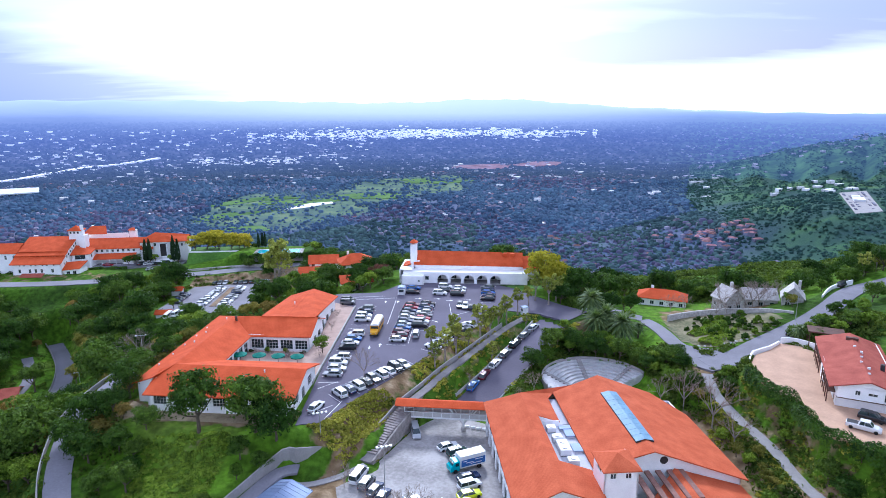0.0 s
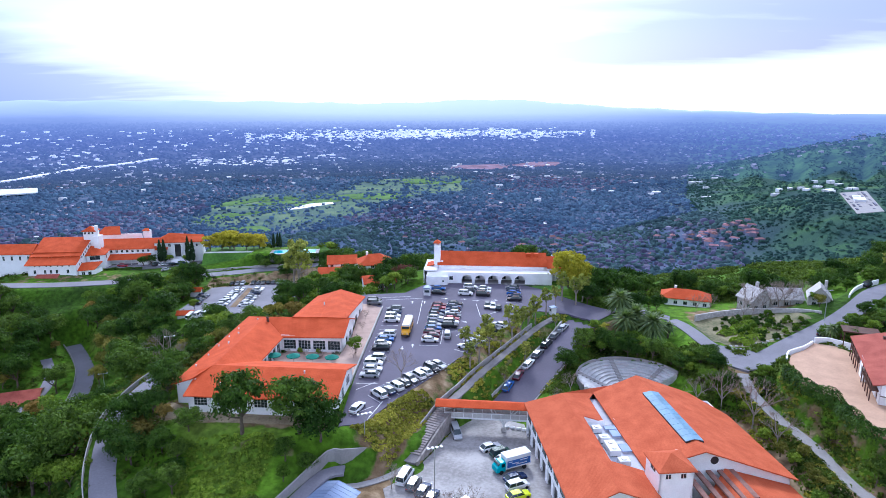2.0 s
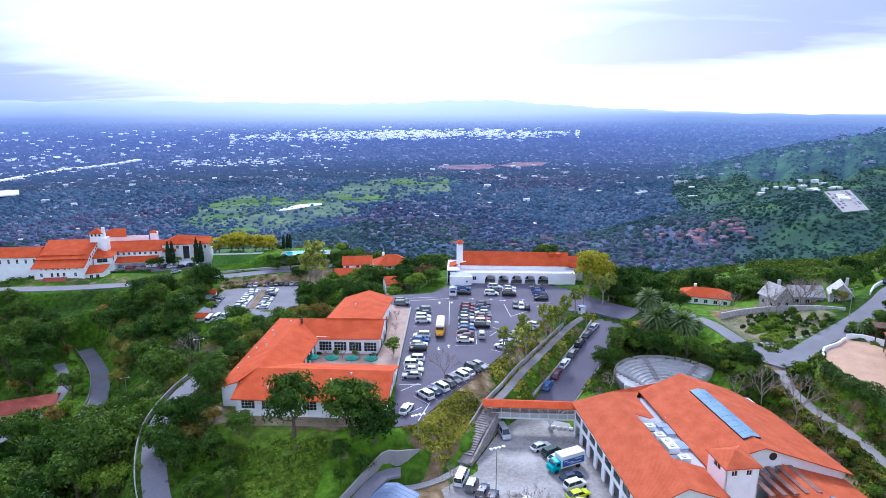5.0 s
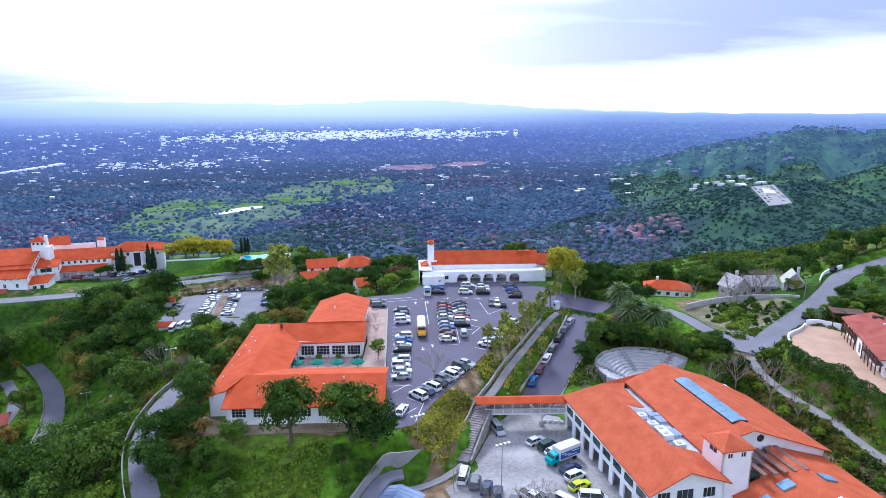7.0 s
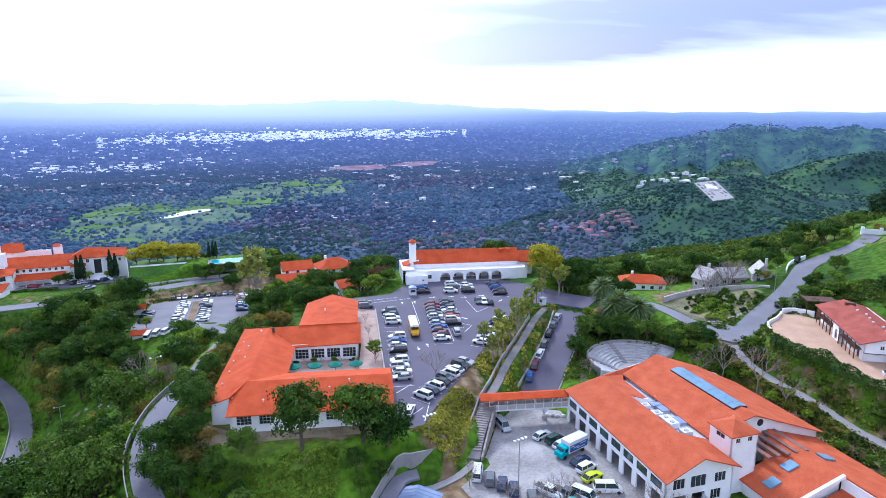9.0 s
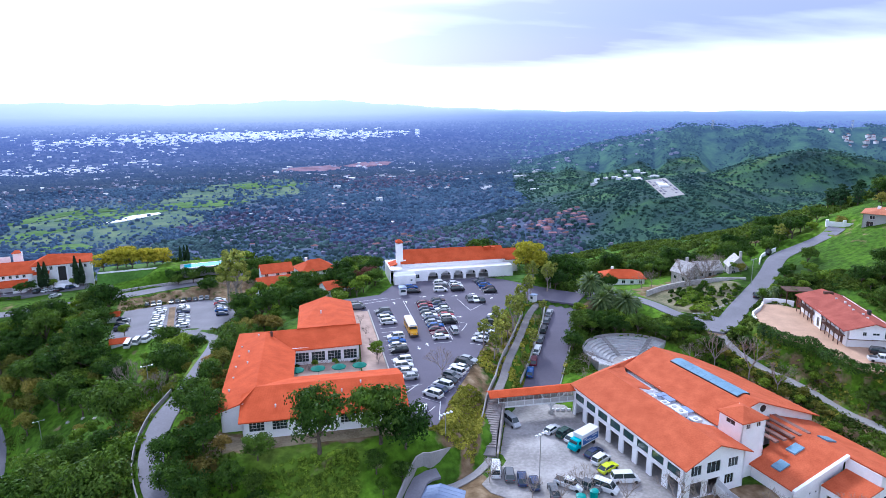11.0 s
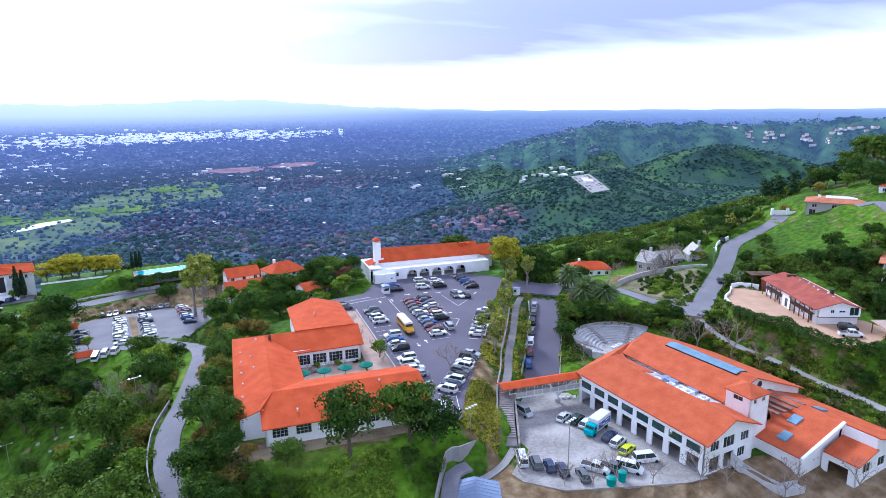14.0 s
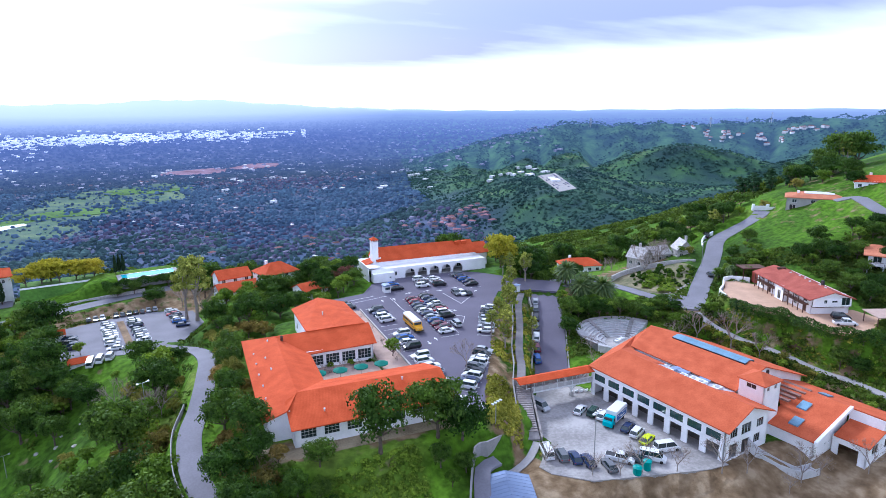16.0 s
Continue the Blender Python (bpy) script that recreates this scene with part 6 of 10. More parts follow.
build_cafeteria(), build_gym(), build_bridge(), build_chapel(), build_villa(), build_academy()
simple_house("cottage", -58.5, 244, -8.4, 8, 14, 9, 4.2, 6.5, "small white cottage with an orange tile roof")
simple_house("cottage", -57, 257, -8.0, 8, 12, 9, 5.5, 8.0, "small white cottage with an orange tile roof, up the slope")
simple_house("cottage", -42, 246, -5.6, 14, 14, 11, 5.2, 8.4, "white cottage under a hipped orange tile roof", hip=True)
simple_house("cottage", -36, 213, -2.0, 15, 11, 8, 3.4, 5.2, "small tile-roofed cottage among trees")
simple_house("roadside_house", 69, 211, -6.2, -22, 16, 9, 3.4, 5.6, "low white house with a hipped orange tile roof beyond palms", hip=True)
simple_house("stone_house", 90, 189, -1.6, 12, 6.5, 7, 4.2, 7.6, "pale grey stone house with a steep gable behind bare trees", "stone", "stone", turned=True)
simple_house("stone_house", 98, 193, -1.4, -8, 10, 7, 3.6, 6.2, "long low pale stone house behind bare trees", "stone", "stone")
simple_house("stone_house", 106.5, 187, 0.6, -28, 6, 7, 4.2, 7.4, "pale stone garden house with a chimney and steep gable", "stone", "stone", turned=True)
build_hill_house()
simple_house("hill_house", 169, 158.5, 27.4, -56, 20, 11, 3.4, 5.4, "white house with a hipped red tile roof on the hilltop", "stucco", "tile", base=5.0, hip=True)
build_balcony_house()
simple_house("ochre_house", -168, 193, -43.0, 20, 20, 11, 6.0, 8.4, "ochre house with a red tile roof in the valley", "yellow_wall", "tile_dark")
simple_house("garden_shed", -112, 246, -13.5, 5, 4, 3, 2.4, 3.4, "small white shed with a red roof beside the car park", windows=False)
simple_house("garden_shed", -105, 216, -13.3, 5, 5, 3, 2.3, 3.2, "small white shed with a red roof below the car park", windows=False)

# ---- plants ----
RNG = np.random.default_rng(7)


def mesh_arrays(name, verts, faces, material, smooth=False):
    me = bpy.data.meshes.new(name)
    n, k = len(verts), faces.shape[1]
    me.vertices.add(n)
    me.vertices.foreach_set("co", np.asarray(verts, np.float32).ravel())
    me.loops.add(faces.size)
    me.loops.foreach_set("vertex_index", np.asarray(faces, np.int32).ravel())
    me.polygons.add(len(faces))
    me.polygons.foreach_set("loop_start", np.arange(0, faces.size, k, dtype=np.int32))
    me.polygons.foreach_set("use_smooth", np.full(len(faces), smooth))
    me.materials.append(material)
    me.update(calc_edges=True)
    return me


def leaf_quads(centres, normals, size, rng, aspect=0.7):
    """One small leaf cluster, a four-cornered blade, at every centre."""
    n = len(centres)
    a = rng.normal(size=(n, 3))
    nn = normals + 0.3 * rng.normal(size=(n, 3))
    nn /= np.linalg.norm(nn, axis=1)[:, None] + 1e-9
    u = np.cross(nn, a)
    u /= np.linalg.norm(u, axis=1)[:, None] + 1e-9
    v = np.cross(nn, u)
    s = (size * rng.uniform(0.6, 1.4, n))[:, None]
    u, v = u * s, v * s * aspect
    verts = np.stack([centres - u, centres - v + 0.15 * u, centres + u, centres + v - 0.15 * u], 1).reshape(-1, 3)
    return verts, np.arange(4 * n).reshape(-1, 4)


def clump_points(blobs, per, rng, hollow=0.55):
    """Points in the outer part of ellipsoid blobs (x, y, z, rx, rz), with the way outward."""
    pts, out = [], []
    for x, y, z, rx, rz in blobs:
        d = rng.normal(size=(per, 3))
        d /= np.linalg.norm(d, axis=1)[:, None]
        d[:, 2] = np.where(d[:, 2] < -0.35, -d[:, 2] * 0.5, d[:, 2])
        r = rng.uniform(hollow, 1.05, per)[:, None]
        pts.append(np.array([x, y, z]) + d * r * np.array([rx, rx, rz]))
        out.append(d)
    return np.concatenate(pts), np.concatenate(out)


def limb_mesh(height, radius, tips, rng, n=6, lean=0.0):
    """A tapering trunk with limbs that reach to the tips."""
    bm = bmesh.new()
    base, fork = Vector((0, 0, -0.6)), Vector((lean, lean * 0.5, height))
    mid = (base + fork) / 2 + Vector((rng.uniform(-0.2, 0.2), rng.uniform(-0.2, 0.2), 0))
    tube(bm, base, mid, radius * 1.15, radius * 0.85, n + 2)
    tube(bm, mid, fork, radius * 0.85, radius * 0.7, n + 2)
    for t in tips:
        t = Vector(t)
        k = fork.lerp(t, 0.5) + Vector((0, 0, -0.08 * (t - fork).length))
        tube(bm, fork, k, radius * 0.5, radius * 0.3, n)
        tube(bm, k, t, radius * 0.3, radius * 0.1, n)
    return bm


def tree_kind(name, H, R, trunk, clumps, per, leaf, leaf_mat, bark, label, category="tree", seed=0, flat=0.72, sparse=0.0, low=0.35):
    """One tree with trunk, limbs and a crown of leaf clusters. It stands at the origin until it is copied."""
    rng = np.random.default_rng(seed)
    blobs = []
    for i in range(clumps):
        a, q = rng.uniform(0, 2 * math.pi), math.sqrt(rng.uniform(0.02, 1))
        zz = rng.uniform(low, 1.0)
        k = math.sqrt(max(0.06, 1 - ((zz - 0.55) / 0.62) ** 2))
        rr = R * rng.uniform(0.30, 0.46) * (1 - sparse * 0.35)
        blobs.append((math.cos(a) * q * R * 0.74 * k, math.sin(a) * q * R * 0.74 * k, trunk * 0.8 + (H - trunk * 0.8) * zz * 0.88, rr, rr * flat))
    t = thing(name, pose(0, 0, 0), label, category)
    tips = [b[:3] for b in blobs[:7]]
    part("trunk", limb_mesh(trunk, 0.035 * H * (0.8 if sparse else 1), tips, rng), M[bark], t)
    p, o = clump_points(blobs, per, rng)
    v, f = leaf_quads(p, o, leaf, rng)
    crown = new("crown", mesh_arrays("crown", v, f, M[leaf_mat]))
    crown.parent = t
    return t


def bare_tree_kind(name, H, label, mat_key="twig", seed=0, spread=0.5, depth=4):
    rng = np.random.default_rng(seed)
    t = thing(name, pose(0, 0, 0), label, "tree")
    bm, twigs = bmesh.new(), bmesh.new()
    tube(bm, (0, 0, -0.5), (0, 0, H * 0.28), H * 0.012 + 0.03, H * 0.009 + 0.025, 7)

    def grow(p, d, length, r, level):
        q = p + d * length
        tube(bm if level < 2 else twigs, p, q, r, r * 0.6, 5 if level < 2 else 3)
        if level == depth:
            return
        for i in range(3 if level < 3 else 4):
            nd = (d + Vector(rng.normal(size=3).tolist()) * spread + Vector((0, 0, 0.12))).normalized()
            grow(q, nd, length * rng.uniform(0.62, 0.86), r * 0.58, level + 1)

    for i in range(4):
        a = i * 1.57 + rng.uniform(0, 1)
        grow(Vector((0, 0, H * 0.27)), Vector((math.cos(a) * 0.6, math.sin(a) * 0.6, 1)).normalized(), H * 0.24, H * 0.011 + 0.02, 0)
    part("trunk", bm, M["bark_pale"], t)
    part("branchwork", twigs, M[mat_key], t)["kind"] = "stuff"
    return t


def cypress_kind(H=8.0, seed=3):
    rng = np.random.default_rng(seed)
    t = thing("cypress_tree", pose(0, 0, 0), "slim dark green columnar cypress", "tree")
    bm = bmesh.new()
    tube(bm, (0, 0, -0.4), (0, 0, 1.4), 0.2, 0.16, 7)
    part("trunk", bm, M["bark"], t)
    n = 700
    z, a = rng.uniform(0.05, 1, n), rng.uniform(0, 2 * math.pi, n)
    r = 0.85 * np.sin(np.clip(z, 0, 1) ** 0.55 * math.pi) ** 0.7 * rng.uniform(0.7, 1.05, n)
    o = np.stack([np.cos(a), np.sin(a), 0.4 + 0 * a], 1)
    p = np.stack([r * np.cos(a), r * np.sin(a), 0.5 + z * (H - 0.5)], 1)
    v, f = leaf_quads(p, o, 0.28, rng)
    c = new("crown", mesh_arrays("crown", v, f, M["leaf_cypress"]))
    c.parent = t
    return t


def palm_kind(H=5.2, seed=5, fronds=120, reach=4.4):
    rng = np.random.default_rng(seed)
    t = thing("palm_tree", pose(0, 0, 0), "date palm with a thick trunk and arching fronds", "palm")
    bm = bmesh.new()
    for i in range(6):
        z0, z1 = -0.5 + i * (H + 0.5) / 6, -0.5 + (i + 1) * (H + 0.5) / 6
        tube(bm, (0, 0, z0), (0, 0, z1), 0.42 - 0.015 * i, 0.36 - 0.01 * i, 9)
    part("trunk", bm, M["bark"], t)
    verts, faces = [], []
    for k in range(fronds):
        a, el = k * 2.39996, 1.25 - 2.15 * (k / fronds)
        L = reach * rng.uniform(0.85, 1.1)
        d = Vector((math.cos(a) * math.cos(el), math.sin(a) * math.cos(el), math.sin(el)))
        side = Vector((-math.sin(a), math.cos(a), 0))
        prev = None
        for i in range(7):
            s = i / 6
            p = Vector((0, 0, H)) + d * L * s + Vector((0, 0, -1.5 * s * s))
            w = 0.36 * math.sin(math.pi * min(1, s * 0.85 + 0.12))
            row = [p - side * w + Vector((0, 0, -0.18 * w)), p + Vector((0, 0, 0.06)), p + side * w + Vector((0, 0, -0.18 * w))]
            n = len(verts)
            verts += row
            if i:
                if i % 2:
                    faces += [(n - 3, n - 2, n + 1, n)]
                    faces += [(n - 2, n - 1, n + 2, n + 1)]
                else:
                    faces += [(n - 3, n - 2, n + 1, n), (n - 2, n - 1, n + 2, n + 1)]
    link_mesh("crown", verts, faces, M["leaf_palm"], t)
    return t


KINDS = {
    "oak": [tree_kind("oak_tree", 8.5, 5.0, 2.0, 32, 118, 0.235, "leaf_oak", "bark", "spreading dark green oak on the slope", seed=11),
            tree_kind("oak_tree", 7.0, 4.6, 1.4, 28, 118, 0.23, "leaf_oak", "bark", "rounded dark green oak on the slope", seed=12),
            tree_kind("oak_tree", 9.5, 4.8, 2.4, 32, 118, 0.235, "leaf_oak", "bark", "tall dense dark green oak", seed=13)],
    "green": [tree_kind("leafy_tree", 6.5, 3.4, 1.6, 20, 88, 0.235, "leaf_green", "bark", "fresh green rounded tree", seed=21),
              tree_kind("leafy_tree", 5.5, 3.2, 1.2, 19, 88, 0.235, "leaf_green", "bark", "low bright green tree", seed=22)],
    "olive": [tree_kind("olive_green_tree", 7.5, 4.0, 1.6, 24, 95, 0.23, "leaf_olive", "bark", "brownish olive-green tree on the bank", seed=31),
              tree_kind("olive_green_tree", 6.0, 3.4, 1.2, 20, 95, 0.225, "leaf_olive", "bark", "low brownish olive-green tree", seed=32)],
    "euc": [tree_kind("eucalyptus_tree", 12.5, 3.3, 4.6, 36, 42, 0.25, "leaf_euc", "bark_pale", "tall thin eucalyptus with pale trunk and loose crown", seed=41, sparse=1, flat=0.9),
            tree_kind("eucalyptus_tree", 10.5, 2.9, 3.8, 30, 42, 0.24, "leaf_euc", "bark_pale", "slender eucalyptus with a ragged crown", seed=42, sparse=1, flat=0.9),
            tree_kind("eucalyptus_tree", 9.0, 2.5, 3.2, 26, 42, 0.24, "leaf_euc", "bark_pale", "slender green eucalyptus with a ragged crown", seed=43, sparse=1, flat=0.9)],
    "yellow": [tree_kind("yellow_tree", 7.0, 4.3, 1.0, 26, 84, 0.27, "leaf_yellow", "bark", "broad tree in yellow-green leaf", seed=51, low=0.16)],
    "rust": [tree_kind("russet_tree", 6.5, 3.6, 1.8, 18, 60, 0.26, "leaf_rust", "bark", "russet-purple tree in sparse leaf", seed=61)],
    "bare": [bare_tree_kind("bare_tree", 6.0, "small leafless tree with fine twigs", seed=71), bare_tree_kind("bare_tree", 8.0, "leafless tree with pale spreading branches", seed=72, spread=0.42),
             bare_tree_kind("bare_tree", 10.5, "tall leafless tree with pale limbs", "twig", seed=73, spread=0.38)],
    "cypress": [cypress_kind()],
    "pine": [tree_kind("pine_tree", 11.0, 3.2, 2.6, 30, 90, 0.26, "leaf_pine", "bark", "tall dark blue-green pine on the hilltop", seed=91, flat=0.6, low=0.1),
             tree_kind("pine_tree", 9.0, 2.8, 2.0, 26, 90, 0.26, "leaf_pine", "bark", "dark ragged pine on the hilltop", seed=92, flat=0.6, low=0.1)],
    "brown": [tree_kind("brown_olive_tree", 7.0, 4.0, 1.6, 26, 95, 0.23, "leaf_brown", "bark", "brown-tinged live oak in new leaf", seed=95),
              tree_kind("brown_olive_tree", 5.6, 3.3, 1.2, 22, 95, 0.225, "leaf_brown", "bark", "low brown-tinged live oak", seed=96)],
    "palm": [palm_kind(), palm_kind(5.2, 6, 60, 3.0)],
    "shrub": [tree_kind("shrub", 2.0, 1.5, 0.4, 9, 42, 0.26, "leaf_green", "bark", "rounded green shrub beside paving", "shrub", seed=81, low=0.15),
              tree_kind("shrub", 1.6, 1.3, 0.3, 8, 42, 0.24, "leaf_oak", "bark", "low dark green shrub beside paving", "shrub", seed=82, low=0.15)],
}
used_kinds = set()
GROWTH = {"oak": 1.12, "green": 1.05, "bare": 0.85, "olive": 0.85, "brown": 0.9, "palm": 0.85}


def plant(kind, x, y, size=1.0, variant=None, z=None, group=""):
    """Sets a copy of a kind of plant on the ground."""
    options = KINDS[kind]
    src = options[int(RNG.integers(len(options))) if variant is None else variant]
    s = size * GROWTH.get(kind, 1.0) * RNG.uniform(0.93, 1.07)
    m = pose(x, y, (ground_z(x, y) if z is None else z) - 0.05, 0, 0, RNG.uniform(0, 360)) @ Matrix.Diagonal((s, s, s * RNG.uniform(0.94, 1.06), 1))
    if src.name in used_kinds:
        ob = copy_thing(src, m @ Matrix.Diagonal((*(1 / v for v in src.scale), 1)))
    else:
        used_kinds.add(src.name)
        src.matrix_basis = m
        ob = src
    if group:
        ob["group"] = group
    return ob


PAVED = [LOT, LOT2, COURT, TERRACE, CHAPEL_PAD, [(-68, 123), (-63, 118), (-30, 118), (-27, 185), (-48, 188)], [(10, 73), (57, 75), (57, 132), (34, 134), (9, 126)],
         [(-200, 262), (-105, 288), (-110, 318), (-200, 320)], [(76, 112), (95, 106), (108, 140), (92, 146)], [(-64, 243), (-47, 246), (-50, 266), (-64, 266)], [(-46, 244), (-30, 250), (-34, 262), (-50, 256)], [(-43, 212), (-31, 215), (-34, 224), (-45, 221)],
         [(62, 200), (84, 204), (88, 226), (66, 230)], [(-96, 288), (-65, 291), (-65, 305), (-96, 303)], [(86, 188), (118, 190), (122, 212), (88, 213)]]


def clear_of_paving(x, y, margin):
    ok = np.ones(x.shape, bool)
    for poly in PAVED:
        ok &= poly_distance(x, y, poly) > margin
    for line, half, _ in ROADS:
        ok &= line_distance(x, y, line)[0] > half + margin
    ok &= np.hypot(x - AMPHI_C[0], y - AMPHI_C[1]) > AMPHI_R + margin
    return ok


CLEARINGS = [(-150, 266, 13), (-134, 270, 10), (-166, 264, 13), (-182, 262, 12), (-24, 112, 6), (-20, 117, 5), (-30, 113, 3.5), (-38, 99, 5), (-122, 166, 6), (-126, 172, 7), (-118, 158, 6), (-124, 181, 5), (-92, 213, 6), (-89, 222, 6), (77, 146, 5), (72, 141, 4), (-130, 160, 6), (-31, 96, 8), (-26, 101, 6), (-36, 90, 7), (-84, 212, 7), (-80, 205, 6), (-168, 194, 15), (-160, 190, 10), (-163, 186, 9), (-152, 200, 7), (-150, 186, 6), (-156, 176, 8), (-134, 190, 7), (-130, 180, 7), (-136, 176, 7), (-140, 200, 7), (-132, 168, 7), (-144, 160, 8), (-138, 160, 7), (-150, 216, 6), (-88, 160, 5), (-106, 178, 10), (-104, 165, 10), (-101, 154, 8), (-113, 172, 9), (-110, 158, 9), (-95, 196, 7), (-98, 184, 7), (-120, 190, 7), (-104, 190, 9), (-112, 184, 9), (-108, 176, 7), (-96, 205, 8), (-101, 214, 8), (-90, 210, 6), (-168, 250, 10), (-52, 112, 6), (-46, 106, 6), (-88, 197, 4), (-116, 167, 6), (-92, 172, 4), (-119, 202, 5)]


def wood(poly, count, kinds, spacing, margin=1.5, sizes=(0.75, 1.15), clearings=CLEARINGS, taken=[]):
    """Scatters single trees over a stretch of the plan, apart from each other and off the paving."""
    xs, ys = [p[0] for p in poly], [p[1] for p in poly]
    n = count * 14
    x, y = RNG.uniform(min(xs), max(xs), n), RNG.uniform(min(ys), max(ys), n)
    ok = (poly_distance(x, y, poly) == 0) & clear_of_paving(x, y, margin)
    for cx, cy, r in clearings:
        ok &= np.hypot(x - cx, y - cy) > r
    names, made = list(kinds), 0
    weights = np.array([kinds[k] for k in names], float)
    for px, py in zip(x[ok], y[ok]):
        if made >= count:
            break
        if any((px - a) ** 2 + (py - b) ** 2 < spacing ** 2 for a, b in taken):
            continue
        taken.append((px, py))
        plant(names[int(RNG.choice(len(names), p=weights / weights.sum()))], px, py, RNG.uniform(*sizes))
        made += 1


def brush(name, poly, count, per, leaf, size, material, label, margin=1.0, clearings=(), patch=None, kindz=0.5):
    """Uncounted low scrub: leaf clusters heaped over the ground."""
    xs, ys = [p[0] for p in poly], [p[1] for p in poly]
    n = count * 8
    x, y = RNG.uniform(min(xs), max(xs), n), RNG.uniform(min(ys), max(ys), n)
    ok = (poly_distance(x, y, poly) == 0) & clear_of_paving(x, y, margin)
    for cx, cy, r in clearings:
        ok &= np.hypot(x - cx, y - cy) > r
    if patch:
        ok &= np.sin(x / patch + 2 * np.sin(y / patch / 1.7)) + np.sin(y / patch * 1.3 + 1.5 * np.sin(x / patch / 1.3)) > 0.0
    x, y = x[ok][:count], y[ok][:count]
    z = height(x, y)
    r = RNG.uniform(0.6, 1.35, len(x)) * size
    d = RNG.normal(size=(len(x), per, 3))
    d /= np.linalg.norm(d, axis=2)[..., None]
    d[..., 2] = np.abs(d[..., 2])
    c = np.stack([x, y, z + 0.1], 1)[:, None, :] + d * (RNG.uniform(0.55, 1.05, (len(x), per, 1)) * r[:, None, None]) * np.array([1, 1, kindz * 1.5])
    v, f = leaf_quads(c.reshape(-1, 3), d.reshape(-1, 3), leaf, RNG)
    tagged(new(name, mesh_arrays(name, v, f, M[material])), label, "brush", kind="stuff")


def hedge(name, line, half, tall, material, label, per_metre=60, leaf=0.22):
    pts = ribbon_points(line, 1.0)
    rng = np.random.default_rng(len(pts))
    seg = np.array([tuple(p) for p in pts])
    n = int(len(seg) * per_metre)
    i = rng.integers(0, len(seg) - 1, n)
    t = rng.uniform(0, 1, n)[:, None]
    base = seg[i] * (1 - t) + seg[i + 1] * t
    d = seg[i + 1] - seg[i]
    side = np.stack([d[:, 1], -d[:, 0], 0 * d[:, 0]], 1)
    side /= np.linalg.norm(side, axis=1)[:, None] + 1e-9
    a = rng.uniform(0, math.pi, n)
    wob = 1 + 0.25 * np.sin(base[:, 0] * 0.9) * np.sin(base[:, 1] * 0.7)
    q = rng.uniform(0.75, 1.02, n) * wob
    off = side * (np.cos(a) * half * q)[:, None]
    up = (np.abs(np.sin(a)) ** 0.6 * tall * q)[:, None] * np.array([0, 0, 1.0])
    p = base + off + up
    p[:, 2] = height(p[:, 0], p[:, 1]) * 0.0 + base[:, 2] + up[:, 2]
    o = off / half + np.array([0, 0, 0.5])
    v, f = leaf_quads(p, o, leaf, rng)
    ob = new(name, mesh_arrays(name, v, f, M[material]))
    return tagged(ob, label, "hedge")


# single trees that stand out
for kind, x, y, s, var in (("oak", -49, 113.5, 1.12, 2), ("oak", -37.5, 113, 1.25, 0), ("oak", -33, 111.5, 1.1, 1), ("oak", -60, 114.5, 0.62, 1), ("oak", -74.5, 121, 0.95, 0), ("oak", -72, 112, 0.8, 1),
                           ("bare", 90, 191, 1.2, 2), ("bare", 97, 190, 1.1, 1), ("bare", 102, 192, 1.1, 2), ("bare", 93, 195, 1.0, 1), ("green", -58, 208, 1.15, 0), ("green", -64, 212, 0.95, 1), ("yellow", 34, 203, 1.75, 0), ("yellow", 39, 208, 1.2, 0), ("euc", 30.5, 196, 0.8, 2), ("rust", -21.5, 212, 0.9, 0), ("rust", -25, 216, 0.8, 0),
                           ("euc", -67, 246, 2.0, 0), ("euc", -70, 250, 2.0, 1), ("bare", -64.5, 248, 1.5, 2), ("green", -25.1, 205.5, 0.9, 0), ("oak", -20.5, 208, 0.8, 1), ("oak", -29, 209, 0.75, 0), ("green", -33, 211, 0.8, 1), ("oak", -92, 287, 0.6, 1), ("oak", -86, 288, 0.55, 0), ("green", -80, 288.5, 0.5, 1), ("oak", -73, 289.5, 0.55, 2),
                           ("bare", -70, 268, 1.1, 2), ("oak", -79, 276, 0.9, 1), ("green", -31, 150, 0.75, 0), ("green", -27.5, 204, 0.9, 0), ("green", -33, 203, 1.1, 1), ("green", -39, 204, 1.1, 0), ("oak", -46, 205, 0.9, 1)):
    plant(kind, x, y, s, var)
for u, v in ((47.3, 17.2), (49.2, 17.4), (60.6, 17.6), (62.6, 17.8)):
    x, y, z = on_academy(u, v, 1.0)
    plant("cypress", x, y, 1.5, 0, z, group="cypresses by the academy")
for x, y in ((-92, 303), (-90.5, 305), (-89, 304)):
    plant("cypress", x, y, 1.0, group="cypresses by the pool")
for u, v, size in ((71, 19, 1.2), (76.5, 20, 1.3), (82.5, 19, 1.25), (88.5, 20, 1.2), (95, 19.5, 1.1), (79.5, 23, 1.3), (91.5, 23, 1.1)):
    x, y, z = on_academy(u, v, 6.5)
    plant("yellow", x, y, size, 0, z, group="yellow trees on the lawn")
for kind, u, v, size in (("oak", 40.5, 13.0, 0.5), ("oak", 43.6, 14.6, 0.55), ("green", 51.6, 17.4, 0.6), ("green", 58.8, 17.8, 0.6)):
    x, y, z = on_academy(u, v, 0.95)
    plant(kind, x, y, size, 0, z, group="trees on the academy forecourt")
for x, y, s in ((44.3, 170.4, 1.35), (50.8, 167.3, 1.45), (47.6, 172.8, 1.3), (56.4, 169.6, 0.9), (44.5, 178.5, 1.3)):
    plant("palm", x, y, s, group="palms by the junction")
